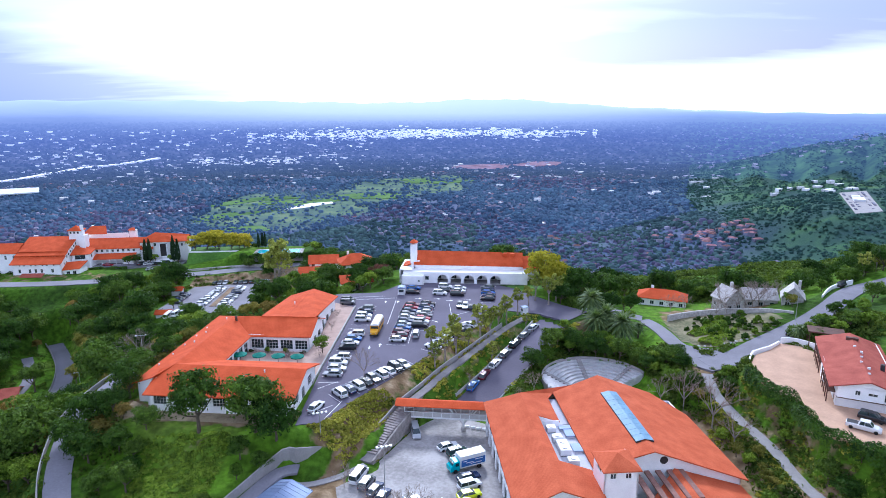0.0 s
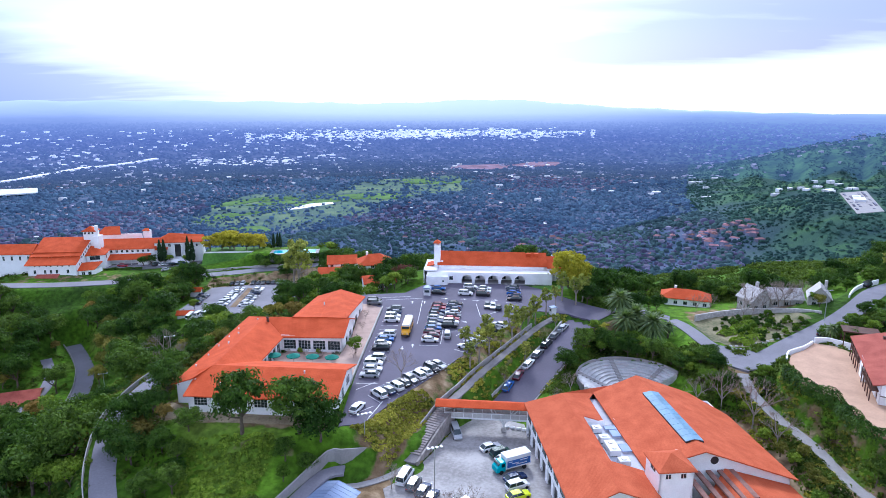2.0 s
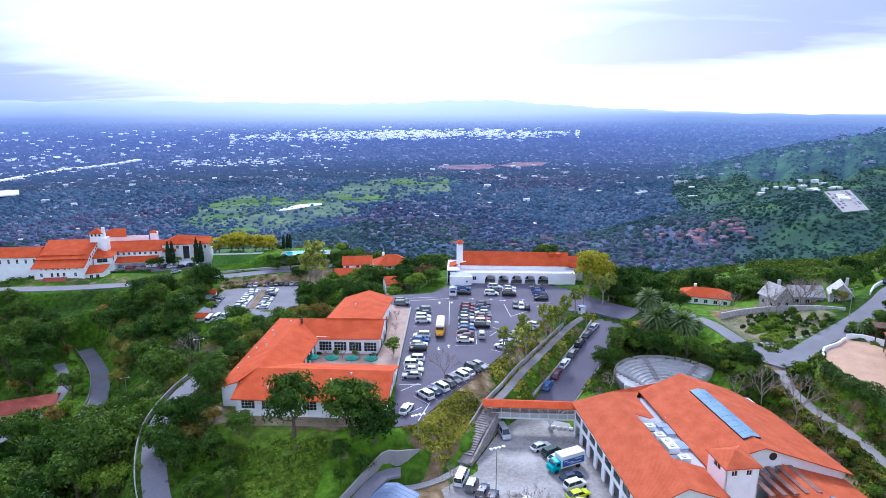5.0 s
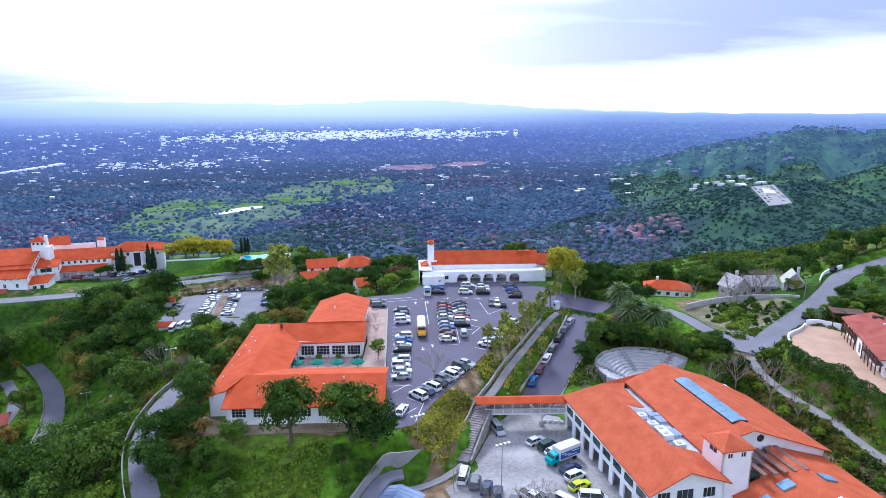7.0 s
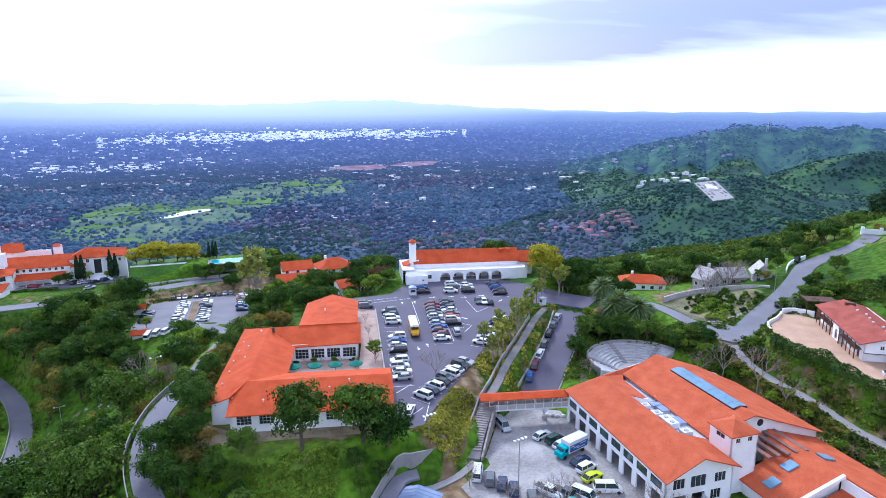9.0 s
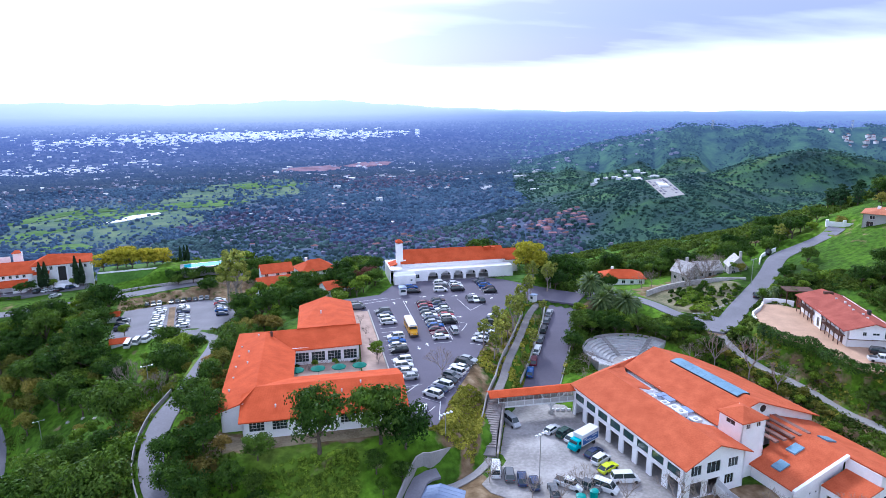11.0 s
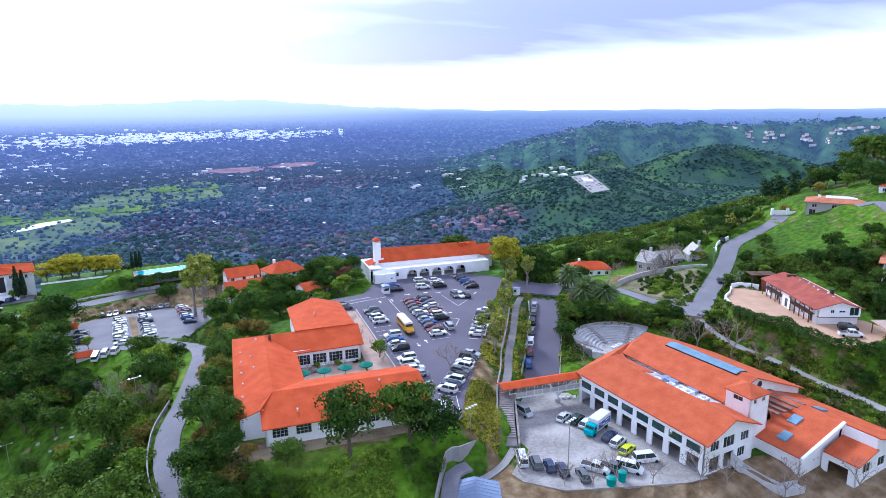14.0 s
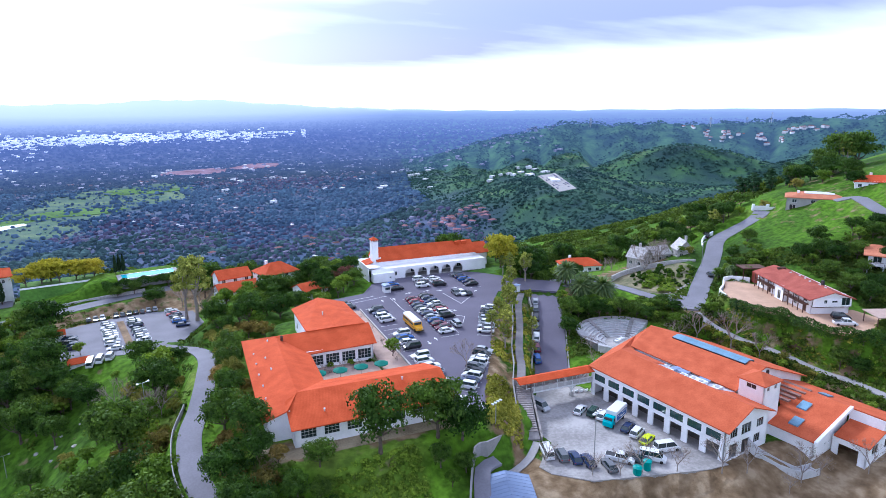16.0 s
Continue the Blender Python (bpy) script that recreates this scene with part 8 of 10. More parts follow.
def build_plain():
    x, y = scatter_plain(84000, 620, 2620, even=False)
    xe, ye = scatter_plain(9000, 700, 1300)
    x, y = np.concatenate([x, xe]), np.concatenate([y, ye])
    r, deg = np.hypot(x, y), np.degrees(np.arctan2(x, y))
    golf = poly_distance(x, y, GOLF) == 0
    rows = np.sin(x / 38 + y / 95) * np.sin(y / 60)
    keep = ~golf | (RNG.uniform(size=len(x)) < 0.16 + 0.5 * (rows > 0.3))
    keep &= np.hypot(x - 140, y - 2400) > 120
    keep &= (poly_distance(x, y, FAR_LOT) > 6) & (poly_distance(x, y, STADIUM_LOT) > 4)
    # on the range, scrub stands in drifts between open grass
    hills = on_range(x, y) > 0.5
    drift = np.sin(x / 47 + 1.9 * np.sin(y / 61)) + np.sin(y / 53 + 1.6 * np.sin(x / 77)) + 0.7 * np.sin(x / 19 + y / 23)
    keep &= ~hills | (drift > -1.5) | (RNG.uniform(size=len(x)) < 0.18)
    x, y, r, deg, hills = x[keep], y[keep], r[keep], deg[keep], hills[keep]
    grove = np.sin(x / 33 + 1.7 * np.sin(y / 58)) + np.sin(y / 41 + 1.5 * np.sin(x / 67)) + 0.5 * np.sin(x / 13 + y / 17)
    keep = (grove > -1.0) | (RNG.uniform(size=len(x)) < 0.55)
    x, y, r, deg, hills, grove = x[keep], y[keep], r[keep], deg[keep], hills[keep], grove[keep]
    size = np.where((grove > 0.7) & ~hills, 1.35, 1.0) * (1.5 + 3.4 * RNG.uniform(0, 1, len(x)) ** 1.8) * (0.85 + r / 5000) * np.where(hills, 0.8, 1.0)
    purple = (town_mask(x, y) > 0.9) & ~hills & (RNG.uniform(size=len(x)) < np.where(r < 1250, 0.3, 0.5))
    far = r > HAZE_START
    edge = r + 130 * np.sin(x / 90 + np.sin(y / 70)) < 1180
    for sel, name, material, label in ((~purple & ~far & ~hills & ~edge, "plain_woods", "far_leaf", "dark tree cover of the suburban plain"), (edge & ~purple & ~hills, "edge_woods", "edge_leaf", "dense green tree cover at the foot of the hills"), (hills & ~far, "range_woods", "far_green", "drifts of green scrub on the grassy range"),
                                       (far & ~hills, "backdrop_woods", "haze_glow_leaf", "tree cover of the far plain with emitted haze tint"), (far & hills, "backdrop_range_woods", "haze_glow_green", "green scrub of the far range with emitted haze tint"),
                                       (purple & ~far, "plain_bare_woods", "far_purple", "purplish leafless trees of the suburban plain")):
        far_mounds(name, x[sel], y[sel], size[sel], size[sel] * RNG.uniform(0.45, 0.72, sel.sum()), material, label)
    x, y = scatter_plain(2900, 760, 2200)
    deg = np.degrees(np.arctan2(x, y))
    keep = (town_mask(x, y) > -0.2 + 0.9 * (deg > 24) + 0.06 * np.maximum(deg - 18, 0)) & (poly_distance(x, y, GOLF) > 30) & (height(x, y) < PLAIN + 30) & ((np.hypot(x, y) > 1250) | (RNG.uniform(size=len(x)) < 0.45))
    x, y = x[keep], y[keep]
    n = len(x)
    turn = np.where(RNG.uniform(size=n) < 0.5, 0.2, 1.77) + RNG.normal(size=n) * 0.15
    kind = RNG.uniform(size=n)
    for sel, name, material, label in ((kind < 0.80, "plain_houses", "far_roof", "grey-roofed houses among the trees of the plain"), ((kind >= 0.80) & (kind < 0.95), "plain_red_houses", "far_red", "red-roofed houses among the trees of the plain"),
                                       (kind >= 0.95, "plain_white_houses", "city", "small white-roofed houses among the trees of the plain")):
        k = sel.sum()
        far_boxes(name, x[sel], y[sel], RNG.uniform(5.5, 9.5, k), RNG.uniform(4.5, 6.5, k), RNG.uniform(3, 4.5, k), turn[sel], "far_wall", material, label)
    # larger pale blocks: schools and shops
    x, y = scatter_plain(70, 1500, 2600, -44, 24)
    keep = (poly_distance(x, y, GOLF) > 60)
    x, y = x[keep], y[keep]
    k = len(x)
    far_boxes("plain_blocks", x, y, RNG.uniform(10, 22, k), RNG.uniform(8, 13, k), RNG.uniform(4, 7, k), RNG.uniform(0.1, 0.4, k), "city", "city", "pale flat-roofed school and shop blocks", False)
    # houses on the near edge of the plain
    x, y = np.concatenate([RNG.normal(452, 40, 18), RNG.normal(140, 60, 6)]), np.concatenate([RNG.normal(1000, 20, 18), RNG.normal(1010, 40, 6)])
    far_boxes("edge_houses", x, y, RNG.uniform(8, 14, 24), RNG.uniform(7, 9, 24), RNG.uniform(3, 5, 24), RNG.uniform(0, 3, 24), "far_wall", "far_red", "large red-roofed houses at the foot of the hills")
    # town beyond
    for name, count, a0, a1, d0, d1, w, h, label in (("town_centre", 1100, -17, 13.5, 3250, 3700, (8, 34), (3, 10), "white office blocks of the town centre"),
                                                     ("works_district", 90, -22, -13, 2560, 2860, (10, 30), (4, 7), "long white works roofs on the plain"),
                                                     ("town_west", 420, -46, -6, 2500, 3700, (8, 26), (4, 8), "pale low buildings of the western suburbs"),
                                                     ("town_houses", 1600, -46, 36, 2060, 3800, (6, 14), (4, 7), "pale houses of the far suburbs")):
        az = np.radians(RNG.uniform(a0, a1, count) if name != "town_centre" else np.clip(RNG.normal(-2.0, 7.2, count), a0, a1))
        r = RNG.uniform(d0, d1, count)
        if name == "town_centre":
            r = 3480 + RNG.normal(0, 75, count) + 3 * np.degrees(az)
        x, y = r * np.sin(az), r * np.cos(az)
        far_boxes(name, x, y, RNG.uniform(*w, count), RNG.uniform(6, 14, count), RNG.uniform(h[0], h[1], count) * RNG.uniform(0.3, 1, count) ** 1.3, RNG.uniform(0.1, 0.3, count), "haze_glow_town" if name != "town_houses" else "haze_glow_roof", "haze_glow_town" if name != "town_houses" else "haze_glow_roof", label, False)
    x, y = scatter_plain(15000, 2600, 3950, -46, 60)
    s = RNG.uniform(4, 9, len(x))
    far_mounds("far_woods", x, y, s, s * 0.55, "haze_glow_leaf", "dark tree belts of the far plain")


GOLF_AXIS = [(-420, 1300), (-440, 1500), (-300, 1600), (-190, 1640), (-60, 1850)]


def plain_sheet(name, poly, material, label, lift, category, deep=3, level=None):
    """Grass or water on the plain, laid a little above it."""
    n = len(poly)
    z = height(np.array([p[0] for p in poly], float), np.array([p[1] for p in poly], float)).max() + lift
    z = z if level is None else level
    bm = bmesh.new()
    vs = [bm.verts.new((x, y, z)) for x, y in poly]
    f = bm.faces.new(vs)
    ext = bmesh.ops.extrude_face_region(bm, geom=[f])
    for v in ext["geom"]:
        if isinstance(v, bmesh.types.BMVert):
            v.co.z -= deep
    return tagged(part(name, bm, M[material]), label, category, kind="structure")


for i in range(15):
    cx, cy = GOLF_AXIS[i % 5]
    cx, cy = cx + RNG.normal(0, 55), cy + RNG.normal(0, 70)
    a, b, turn = RNG.uniform(50, 110), RNG.uniform(16, 34), RNG.uniform(-0.5, 1.2)
    pts = [(a * math.cos(q) * (1 + 0.2 * math.sin(3 * q + i)), b * math.sin(q)) for q in (k * math.pi / 9 for k in range(18))]
    plain_sheet("fairway", [(cx + u * math.cos(turn) - v * math.sin(turn), cy + u * math.sin(turn) + v * math.cos(turn)) for u, v in pts], "fairway", "pale green golf fairway among trees", 0.4 + 0.06 * i, "fairway")
plain_sheet("pond", [(-365, 1380), (-340, 1430), (-318, 1475), (-270, 1500), (-262, 1478), (-296, 1436), (-330, 1395)], "pond", "pale shining pond on the golf course", 0.9, "pond")
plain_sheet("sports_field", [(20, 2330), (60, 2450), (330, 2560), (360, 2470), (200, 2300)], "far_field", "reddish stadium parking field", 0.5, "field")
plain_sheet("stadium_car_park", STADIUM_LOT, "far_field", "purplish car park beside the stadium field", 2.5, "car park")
plain_sheet("far_car_park", FAR_LOT, "path", "pale concrete car park on the far slope", 0.6, "car park", 3, -92.4)
plain_sheet("covered_reservoir", [(-1128, 1574), (-1060, 1625), (-1117, 1715), (-1202, 1680)], "pond", "long white covered tank on the plain", 8, "tank")
build_plain()


def far_ribbon(name, line, width, material, label):
    """A pale motorway across the plain, following the land."""
    verts, faces = [], []
    steps = []
    for (x0, y0), (x1, y1) in zip(line, line[1:]):
        k = int(math.hypot(x1 - x0, y1 - y0) / 25)
        steps += [(x0 + (x1 - x0) * i / k, y0 + (y1 - y0) * i / k, x1 - x0, y1 - y0) for i in range(k)]
    for x, y, dx, dy in steps:
        q = math.hypot(dx, dy)
        nx, ny = -dy / q * width, dx / q * width
        z = float(height(np.array([x]), np.array([y]))[0]) + 5
        verts += [(x - nx, y - ny, z - 6), (x - nx, y - ny, z), (x + nx, y + ny, z), (x + nx, y + ny, z - 6)]
    for i in range(len(steps) - 1):
        a = 4 * i
        faces += [(a + j, a + j + 1, a + j + 5, a + j + 4) for j in range(3)]
    return tagged(new(name, mesh_arrays(name, np.array(verts), np.array(faces), M[material])), label, "motorway", kind="structure")


def far_blocks():
    """Flat-roofed works round the far car park, and a row of houses under the crest."""
    k = 16
    x, y = RNG.uniform(640, 790, k), RNG.uniform(1140, 1230, k)
    far_boxes("works_blocks", x, y, RNG.uniform(7, 20, k), RNG.uniform(6, 10, k), RNG.uniform(3, 5, k), np.full(k, 0.35), "city", "city", "white flat-roofed works beside the far car park", False)
    far_boxes("lot_building", np.array([697.0, 716.0]), np.array([1035.0, 1072.0]), np.array([16.0, 12.0]), np.array([34.0, 20.0]), np.array([4.5, 3.5]), np.full(2, -0.5), "city", "city", "white flat-roofed hall on the far car park", False)
    a, c = RNG.uniform(0.08, 0.92, 60), RNG.choice([0.12, 0.3, 0.72, 0.9], 60)
    x, y = 608 + a * 115 + c * 58, 905 + a * 225 + c * 22
    far_boxes("far_cars", x, y, np.full(60, 4.4), np.full(60, 1.9), np.full(60, 1.4), np.full(60, 0.4), "far_roof", "far_wall", "tiny parked cars on the far car park", False)
    k = 70
    t = RNG.uniform(0, 1, k)
    x, y = 1690 + 190 * t + RNG.normal(size=k) * 14, 1580 - 330 * t + RNG.normal(size=k) * 22
    far_boxes("crest_houses", x, y, RNG.uniform(9, 18, k), RNG.uniform(8, 11, k), RNG.uniform(4, 7, k), RNG.uniform(0, 3, k), "city", "far_red", "pale houses strung along the flank of the range")
    k = 18
    x, y = RNG.normal(440, 30, k), RNG.normal(950, 22, k)
    far_boxes("estate_houses", x, y, RNG.uniform(9, 15, k), RNG.uniform(7, 10, k), RNG.uniform(3, 6, k), RNG.uniform(0, 3, k), "far_wall", "far_red", "large pale houses with red roofs at the foot of the range")


far_blocks()


def build_pylon(x, y, H):
    t = thing("transmission_tower", pose(x, y, float(height(np.array([x]), np.array([y]))[0])), "grey lattice power pylon on the crest", "pylon", "pylons on the crest")
    for sx, sy in ((-1, -1), (1, -1), (1, 1), (-1, 1)):
        bm = bmesh.new()
        tube(bm, (sx * 4.5, sy * 4.5, -3), (sx * 0.8, sy * 0.8, H), 0.5, 0.3, 4)
        part("leg", bm, M["steel"], t)
    for z, w in ((0.72, 9), (0.84, 7.5), (0.95, 6)):
        bm = bmesh.new()
        tube(bm, (-w, 0, H * z), (w, 0, H * z), 0.35, 0.35, 4)
        part("crossarm", bm, M["steel"], t)


for az, r in ((38.6, 2340), (48.6, 2380), (51.4, 2390), (53.2, 2390)):
    build_pylon(r * math.sin(radians(az)), r * math.cos(radians(az)), 34)

far_ribbon("motorway", [(-1366, 1777), (-1332, 1945), (-1333, 2325), (-1180, 2650)], 13, "haze_glow_town", "pale raised motorway crossing the plain")

# ---- vehicles ----
PAINTS = {"w": ("white", (0.75, 0.75, 0.77)), "s": ("silver", (0.42, 0.43, 0.46)), "g": ("grey", (0.12, 0.125, 0.14)), "k": ("black", (0.018, 0.018, 0.022)), "b": ("blue", (0.02, 0.10, 0.36)),
          "n": ("navy", (0.02, 0.035, 0.10)), "r": ("red", (0.30, 0.015, 0.03)), "m": ("maroon", (0.12, 0.015, 0.035)), "y": ("yellow-green", (0.62, 0.72, 0.0)), "d": ("dark green", (0.01, 0.05, 0.035))}
PAINT_MATS = {k: plain(v[0].replace("-", "_") + "_car_paint", v[1], 0.22, 0.0, 0.6) for k, v in PAINTS.items()}
# length, width, belt height, total height, hood, windscreen foot to roof, roof end, rear slope
SHAPES = {"sedan": (4.7, 1.82, 0.92, 1.45, 1.25, 0.75, 1.75, 0.75), "suv": (4.75, 1.9, 1.05, 1.75, 1.15, 0.6, 2.55, 0.3), "van": (5.3, 1.98, 1.15, 2.1, 0.75, 0.75, 3.55, 0.15), "pickup": (5.7, 1.98, 1.1, 1.85, 1.35, 0.6, 1.5, 0.15)}
CAR_SOURCES = {}


def loft(bm, sections):
    """Joins rings of equal count into a closed hull."""
    rings = [[bm.verts.new(p) for p in s] for s in sections]
    n = len(rings[0])
    for a, b in zip(rings, rings[1:]):
        for i in range(n):
            bm.faces.new((a[i], a[(i + 1) % n], b[(i + 1) % n], b[i]))
    bm.faces.new(rings[0][::-1])
    bm.faces.new(rings[-1])


def make_car(shape, paint):
    L, W, belt, H, hood, scr, rf, rear = SHAPES[shape]
    names = {"sedan": "car", "suv": "suv", "van": "van", "pickup": "pickup_truck"}
    c = thing(names[shape], pose(0, 0, 0), PAINTS[paint][0] + {"sedan": " saloon car parked on tarmac", "suv": " sport utility car parked on tarmac", "van": " passenger van with dark windows", "pickup": " pickup truck with an open bed"}[shape], "car" if shape != "pickup" else "truck")
    p = PAINT_MATS[paint]
    hw, x0 = W / 2, L / 2
    bm = bmesh.new()
    rows = []
    for x, low, top, w in ((x0, 0.38, 0.66, 0.80), (x0 - 0.12, 0.26, 0.76, 0.92), (x0 - 0.5, 0.24, belt - 0.10, 0.98), (x0 - hood, 0.24, belt, 1.0), (-x0 + 0.9, 0.24, belt, 1.0), (-x0 + 0.12, 0.28, belt - 0.03, 0.95), (-x0, 0.4, belt - 0.15, 0.86)):
        k = hw * w
        rows.append([(x, -k * 0.94, low), (x, k * 0.94, low), (x, k, low + 0.18), (x, k, top - 0.16), (x, k * 0.9, top), (x, -k * 0.9, top), (x, -k, top - 0.16), (x, -k, low + 0.18)])
    loft(bm, rows)
    body = part("body", bm, p, c)
    xa, xb = x0 - hood, x0 - hood - scr
    xc, xd = xb - rf, xb - rf - rear
    bm = bmesh.new()
    rows = []
    for x, z, w in ((xa, belt - 0.02, 0.86), (xb, H - 0.06, 0.70), (xc, H - 0.06, 0.70), (xd, belt - 0.02, 0.84)):
        k = hw * w
        rows.append([(x, -hw * 0.86, belt - 0.03), (x, hw * 0.86, belt - 0.03), (x, k, z), (x, -k, z)])
    loft(bm, rows)
    part("glasshouse", bm, M["glass"], c)
    bm = bmesh.new()
    add_box(bm, xc - 0.05, -hw * 0.72, H - 0.07, xb + 0.05, hw * 0.72, H)
    part("roof_panel", bm, p, c)
    for s in (-1, 1):
        for a, b in (((xa, hw * 0.86, belt), (xb, hw * 0.71, H - 0.03)), ((xd, hw * 0.85, belt), (xc, hw * 0.71, H - 0.03)), (((xb + xc) / 2, hw * 0.875, belt), ((xb + xc) / 2, hw * 0.715, H - 0.03))):
            bm = bmesh.new()
            tube(bm, (a[0], s * a[1], a[2]), (b[0], s * b[1], b[2]), 0.045, 0.04, 4)
            part("window_pillar", bm, p, c)
    if shape == "pickup":
        box("bed", -x0 + 0.15, -hw * 0.8, belt - 0.02, xd - 0.15, hw * 0.8, belt + 0.01, M["dark"], c, "dark open load bed")
    bm = bmesh.new()
    tube(bm, (0, -0.11, 0), (0, 0.11, 0), 0.34, 0.34, 12)
    tube(bm, (0, -0.125, 0), (0, 0.125, 0), 0.17, 0.17, 8)
    w0 = part("wheel", bm, M["tyre"], c)
    first = True
    for x in (x0 - 0.85, -x0 + 0.9):
        for y in (-hw + 0.1, hw - 0.1):
            o = w0 if first else share(w0, c, Matrix.Identity(4))
            o.location, first = (x, y, 0.34), False
    for s in (-1, 1):
        box("headlight", x0 - 0.14, s * hw * 0.72 - 0.16, 0.60, x0 - 0.02, s * hw * 0.72 + 0.16, 0.74, M["lamp_white"], c)
        box("tail_light", -x0 + 0.0, s * hw * 0.74 - 0.14, belt - 0.32, -x0 + 0.06, s * hw * 0.74 + 0.14, belt - 0.16, M["lamp_red"], c)
    return c


def park(shape, paint, x, y, heading, z=None, group="parked cars"):
    """Parks a vehicle; heading: degrees its nose points, counted from east. It tilts with the slope."""
    if z is None:
        z = ground_z(x, y) + 0.16
    dx, dy = math.cos(radians(heading)), math.sin(radians(heading))
    q = 1.6
    zx = (ground_z(x + q * dx, y + q * dy) - ground_z(x - q * dx, y - q * dy)) / (2 * q)
    if abs(zx) > 0.2:
        zx = 0
    m = Matrix.Translation((x, y, z)) @ Matrix.Rotation(radians(heading), 4, "Z") @ Matrix.Rotation(-math.atan(zx), 4, "Y")
    if (shape, paint) in CAR_SOURCES:
        ob = copy_thing(CAR_SOURCES[shape, paint], m)
    else:
        ob = CAR_SOURCES[shape, paint] = make_car(shape, paint)
        ob.matrix_basis = m
    ob["group"] = group
    return ob


def car_row(a, b, heading, text, group):
    """Cars in a row from a to b: a letter for the paint, capital for a sport utility car, dot for an empty bay."""
    n = len(text)
    for i, ch in enumerate(text):
        if ch == ".":
            continue
        t = (i + 0.5) / n
        x, y = a[0] + (b[0] - a[0]) * t, a[1] + (b[1] - a[1]) * t
        jig = RNG.uniform(-0.25, 0.25)
        park("suv" if ch.isupper() else "sedan", ch.lower(), x + jig * math.cos(radians(heading)), y + jig * math.sin(radians(heading)), heading + RNG.uniform(-2, 2) + (180 if RNG.uniform() < 0.3 else 0), group=group)


LOT_GROUP, LOT2_GROUP, COURT_GROUP = "cars in the upper car park", "cars in the lower car park", "cars in the service court"
car_row((-23.0, 182.5), (-23.6, 170.6), 178, "GnWW", LOT_GROUP)
car_row((-23.8, 162.5), (-25.2, 150.8), 178, "WbwK", LOT_GROUP)
car_row((-25.4, 147.6), (-26.2, 135.4), 178, "WWws", LOT_GROUP)
car_row((-9.6, 186.0), (-12.3, 156.2), -4, "mrngwnsbmmw", LOT_GROUP)
car_row((-4.6, 187.0), (-6.6, 166.4), -4, "knnwgrWK", LOT_GROUP)
car_row((1.0, 204.0), (-1.2, 194.0), -6, "WgW", LOT_GROUP)
car_row((6.0, 202.4), (4.2, 193.2), -6, "wwK", LOT_GROUP)
car_row((15.4, 203.0), (14.2, 188.8), -8, "gnbnk", LOT_GROUP)
car_row((-9.5, 203.0), (-10.3, 194.8), -6, "bk", LOT_GROUP)
car_row((4.4, 184.8), (9.4, 182.2), -97, "gwk", LOT_GROUP)
car_row((-30, 190.0), (-30, 185.6), 180, "KG", LOT_GROUP)
car_row((-23.8, 126.6), (-9.0, 143.0), 132, "WnWkgWwKs", LOT_GROUP)
car_row((-3.6, 151.8), (8.4, 169.4), 145, "wswsKgw", LOT_GROUP)
park("sedan", "w", -27.0, 121.5, 68, group=LOT_GROUP)
park("suv", "s", -7.4, 161.0, 86, group=LOT_GROUP)
for t, p in enumerate("bmwgKgs"):
    x, y = 8.2 + 18.6 * t / 6, 142.4 + 27.0 * t / 6
    park("suv" if p.isupper() else "sedan", p.lower(), x - 0.7, y + 0.8, 55 + (8 if t < 2 else 0), group="cars along the east road")
car_row((-95.9, 260.0), (-93.2, 224.0), -3, "swwswwwwSw.w", LOT2_GROUP)
car_row((-107.0, 248.0), (-104.8, 231.5), -5, "ngknk", LOT2_GROUP)
car_row((-87.8, 260.5), (-84.4, 225.5), -3, "wwgn.gsnwsw.", LOT2_GROUP)
car_row((-103, 267.6), (-78.6, 271.4), 92, "kgs.kgkkgss", LOT2_GROUP)
car_row((-74.5, 266.5), (-71.8, 237.0), 175, "wsrnkwb.n.", LOT2_GROUP)
for x, y in ((-99.5, 215.2), (-97.0, 215.6), (-94.4, 216.0)):
    park("van", "w", x, y, 80, group=LOT2_GROUP)
park("van", "s", -6.0, 123.4, -80, group=COURT_GROUP)
for shape, p, x, y, h in (("sedan", "w", 1.0, 117.6, 28), ("suv", "d", 3.0, 115.4, 28), ("sedan", "w", 3.8, 113.2, 26), ("sedan", "n", 4.9, 106.6, 24), ("suv", "w", 5.0, 104.0, 24), ("sedan", "y", 4.8, 101.0, 22),
                          ("van", "w", 5.9, 96.8, -14), ("pickup", "w", -5.0, 98.4, -52), ("pickup", "g", -2.2, 96.9, -52), ("van", "w", 0.8, 95.6, -52), ("van", "w", -16.2, 107.0, 70), ("suv", "g", -14.4, 104.6, 72),
                          ("sedan", "n", -12.6, 102.6, 70), ("sedan", "n", -11.0, 100.6, 72), ("sedan", "g", -8.6, 97.4, 74)):
    park(shape, p, x, y, h, -7.05, COURT_GROUP)
for p, u, v in (("K", 46.6, 13.0), ("w", 49.4, 13.2), ("s", 52.2, 13.4), ("N", 58.2, 14.4), ("k", 54.6, 12.6), ("r", 31.0, 12.4)):
    x, y, z = on_academy(u, v, 0.97)
    park("suv" if p.isupper() else "sedan", p.lower(), x, y, 70 if p != "r" else 10, z, "cars by the academy")
park("sedan", "s", -139, 286.5, 20, group="cars by the academy")
park("pickup", "w", 78.6, 105.8, -38, 3.95, "cars at the villa")
park("suv", "k", 82.5, 109.2, -40, 3.95, "cars at the villa")
park("suv", "k", 127.6, 191.0, 30, group="cars on the hill road")
park("sedan", "k", 96.5, 163.0, 50, group="cars on the hill road")


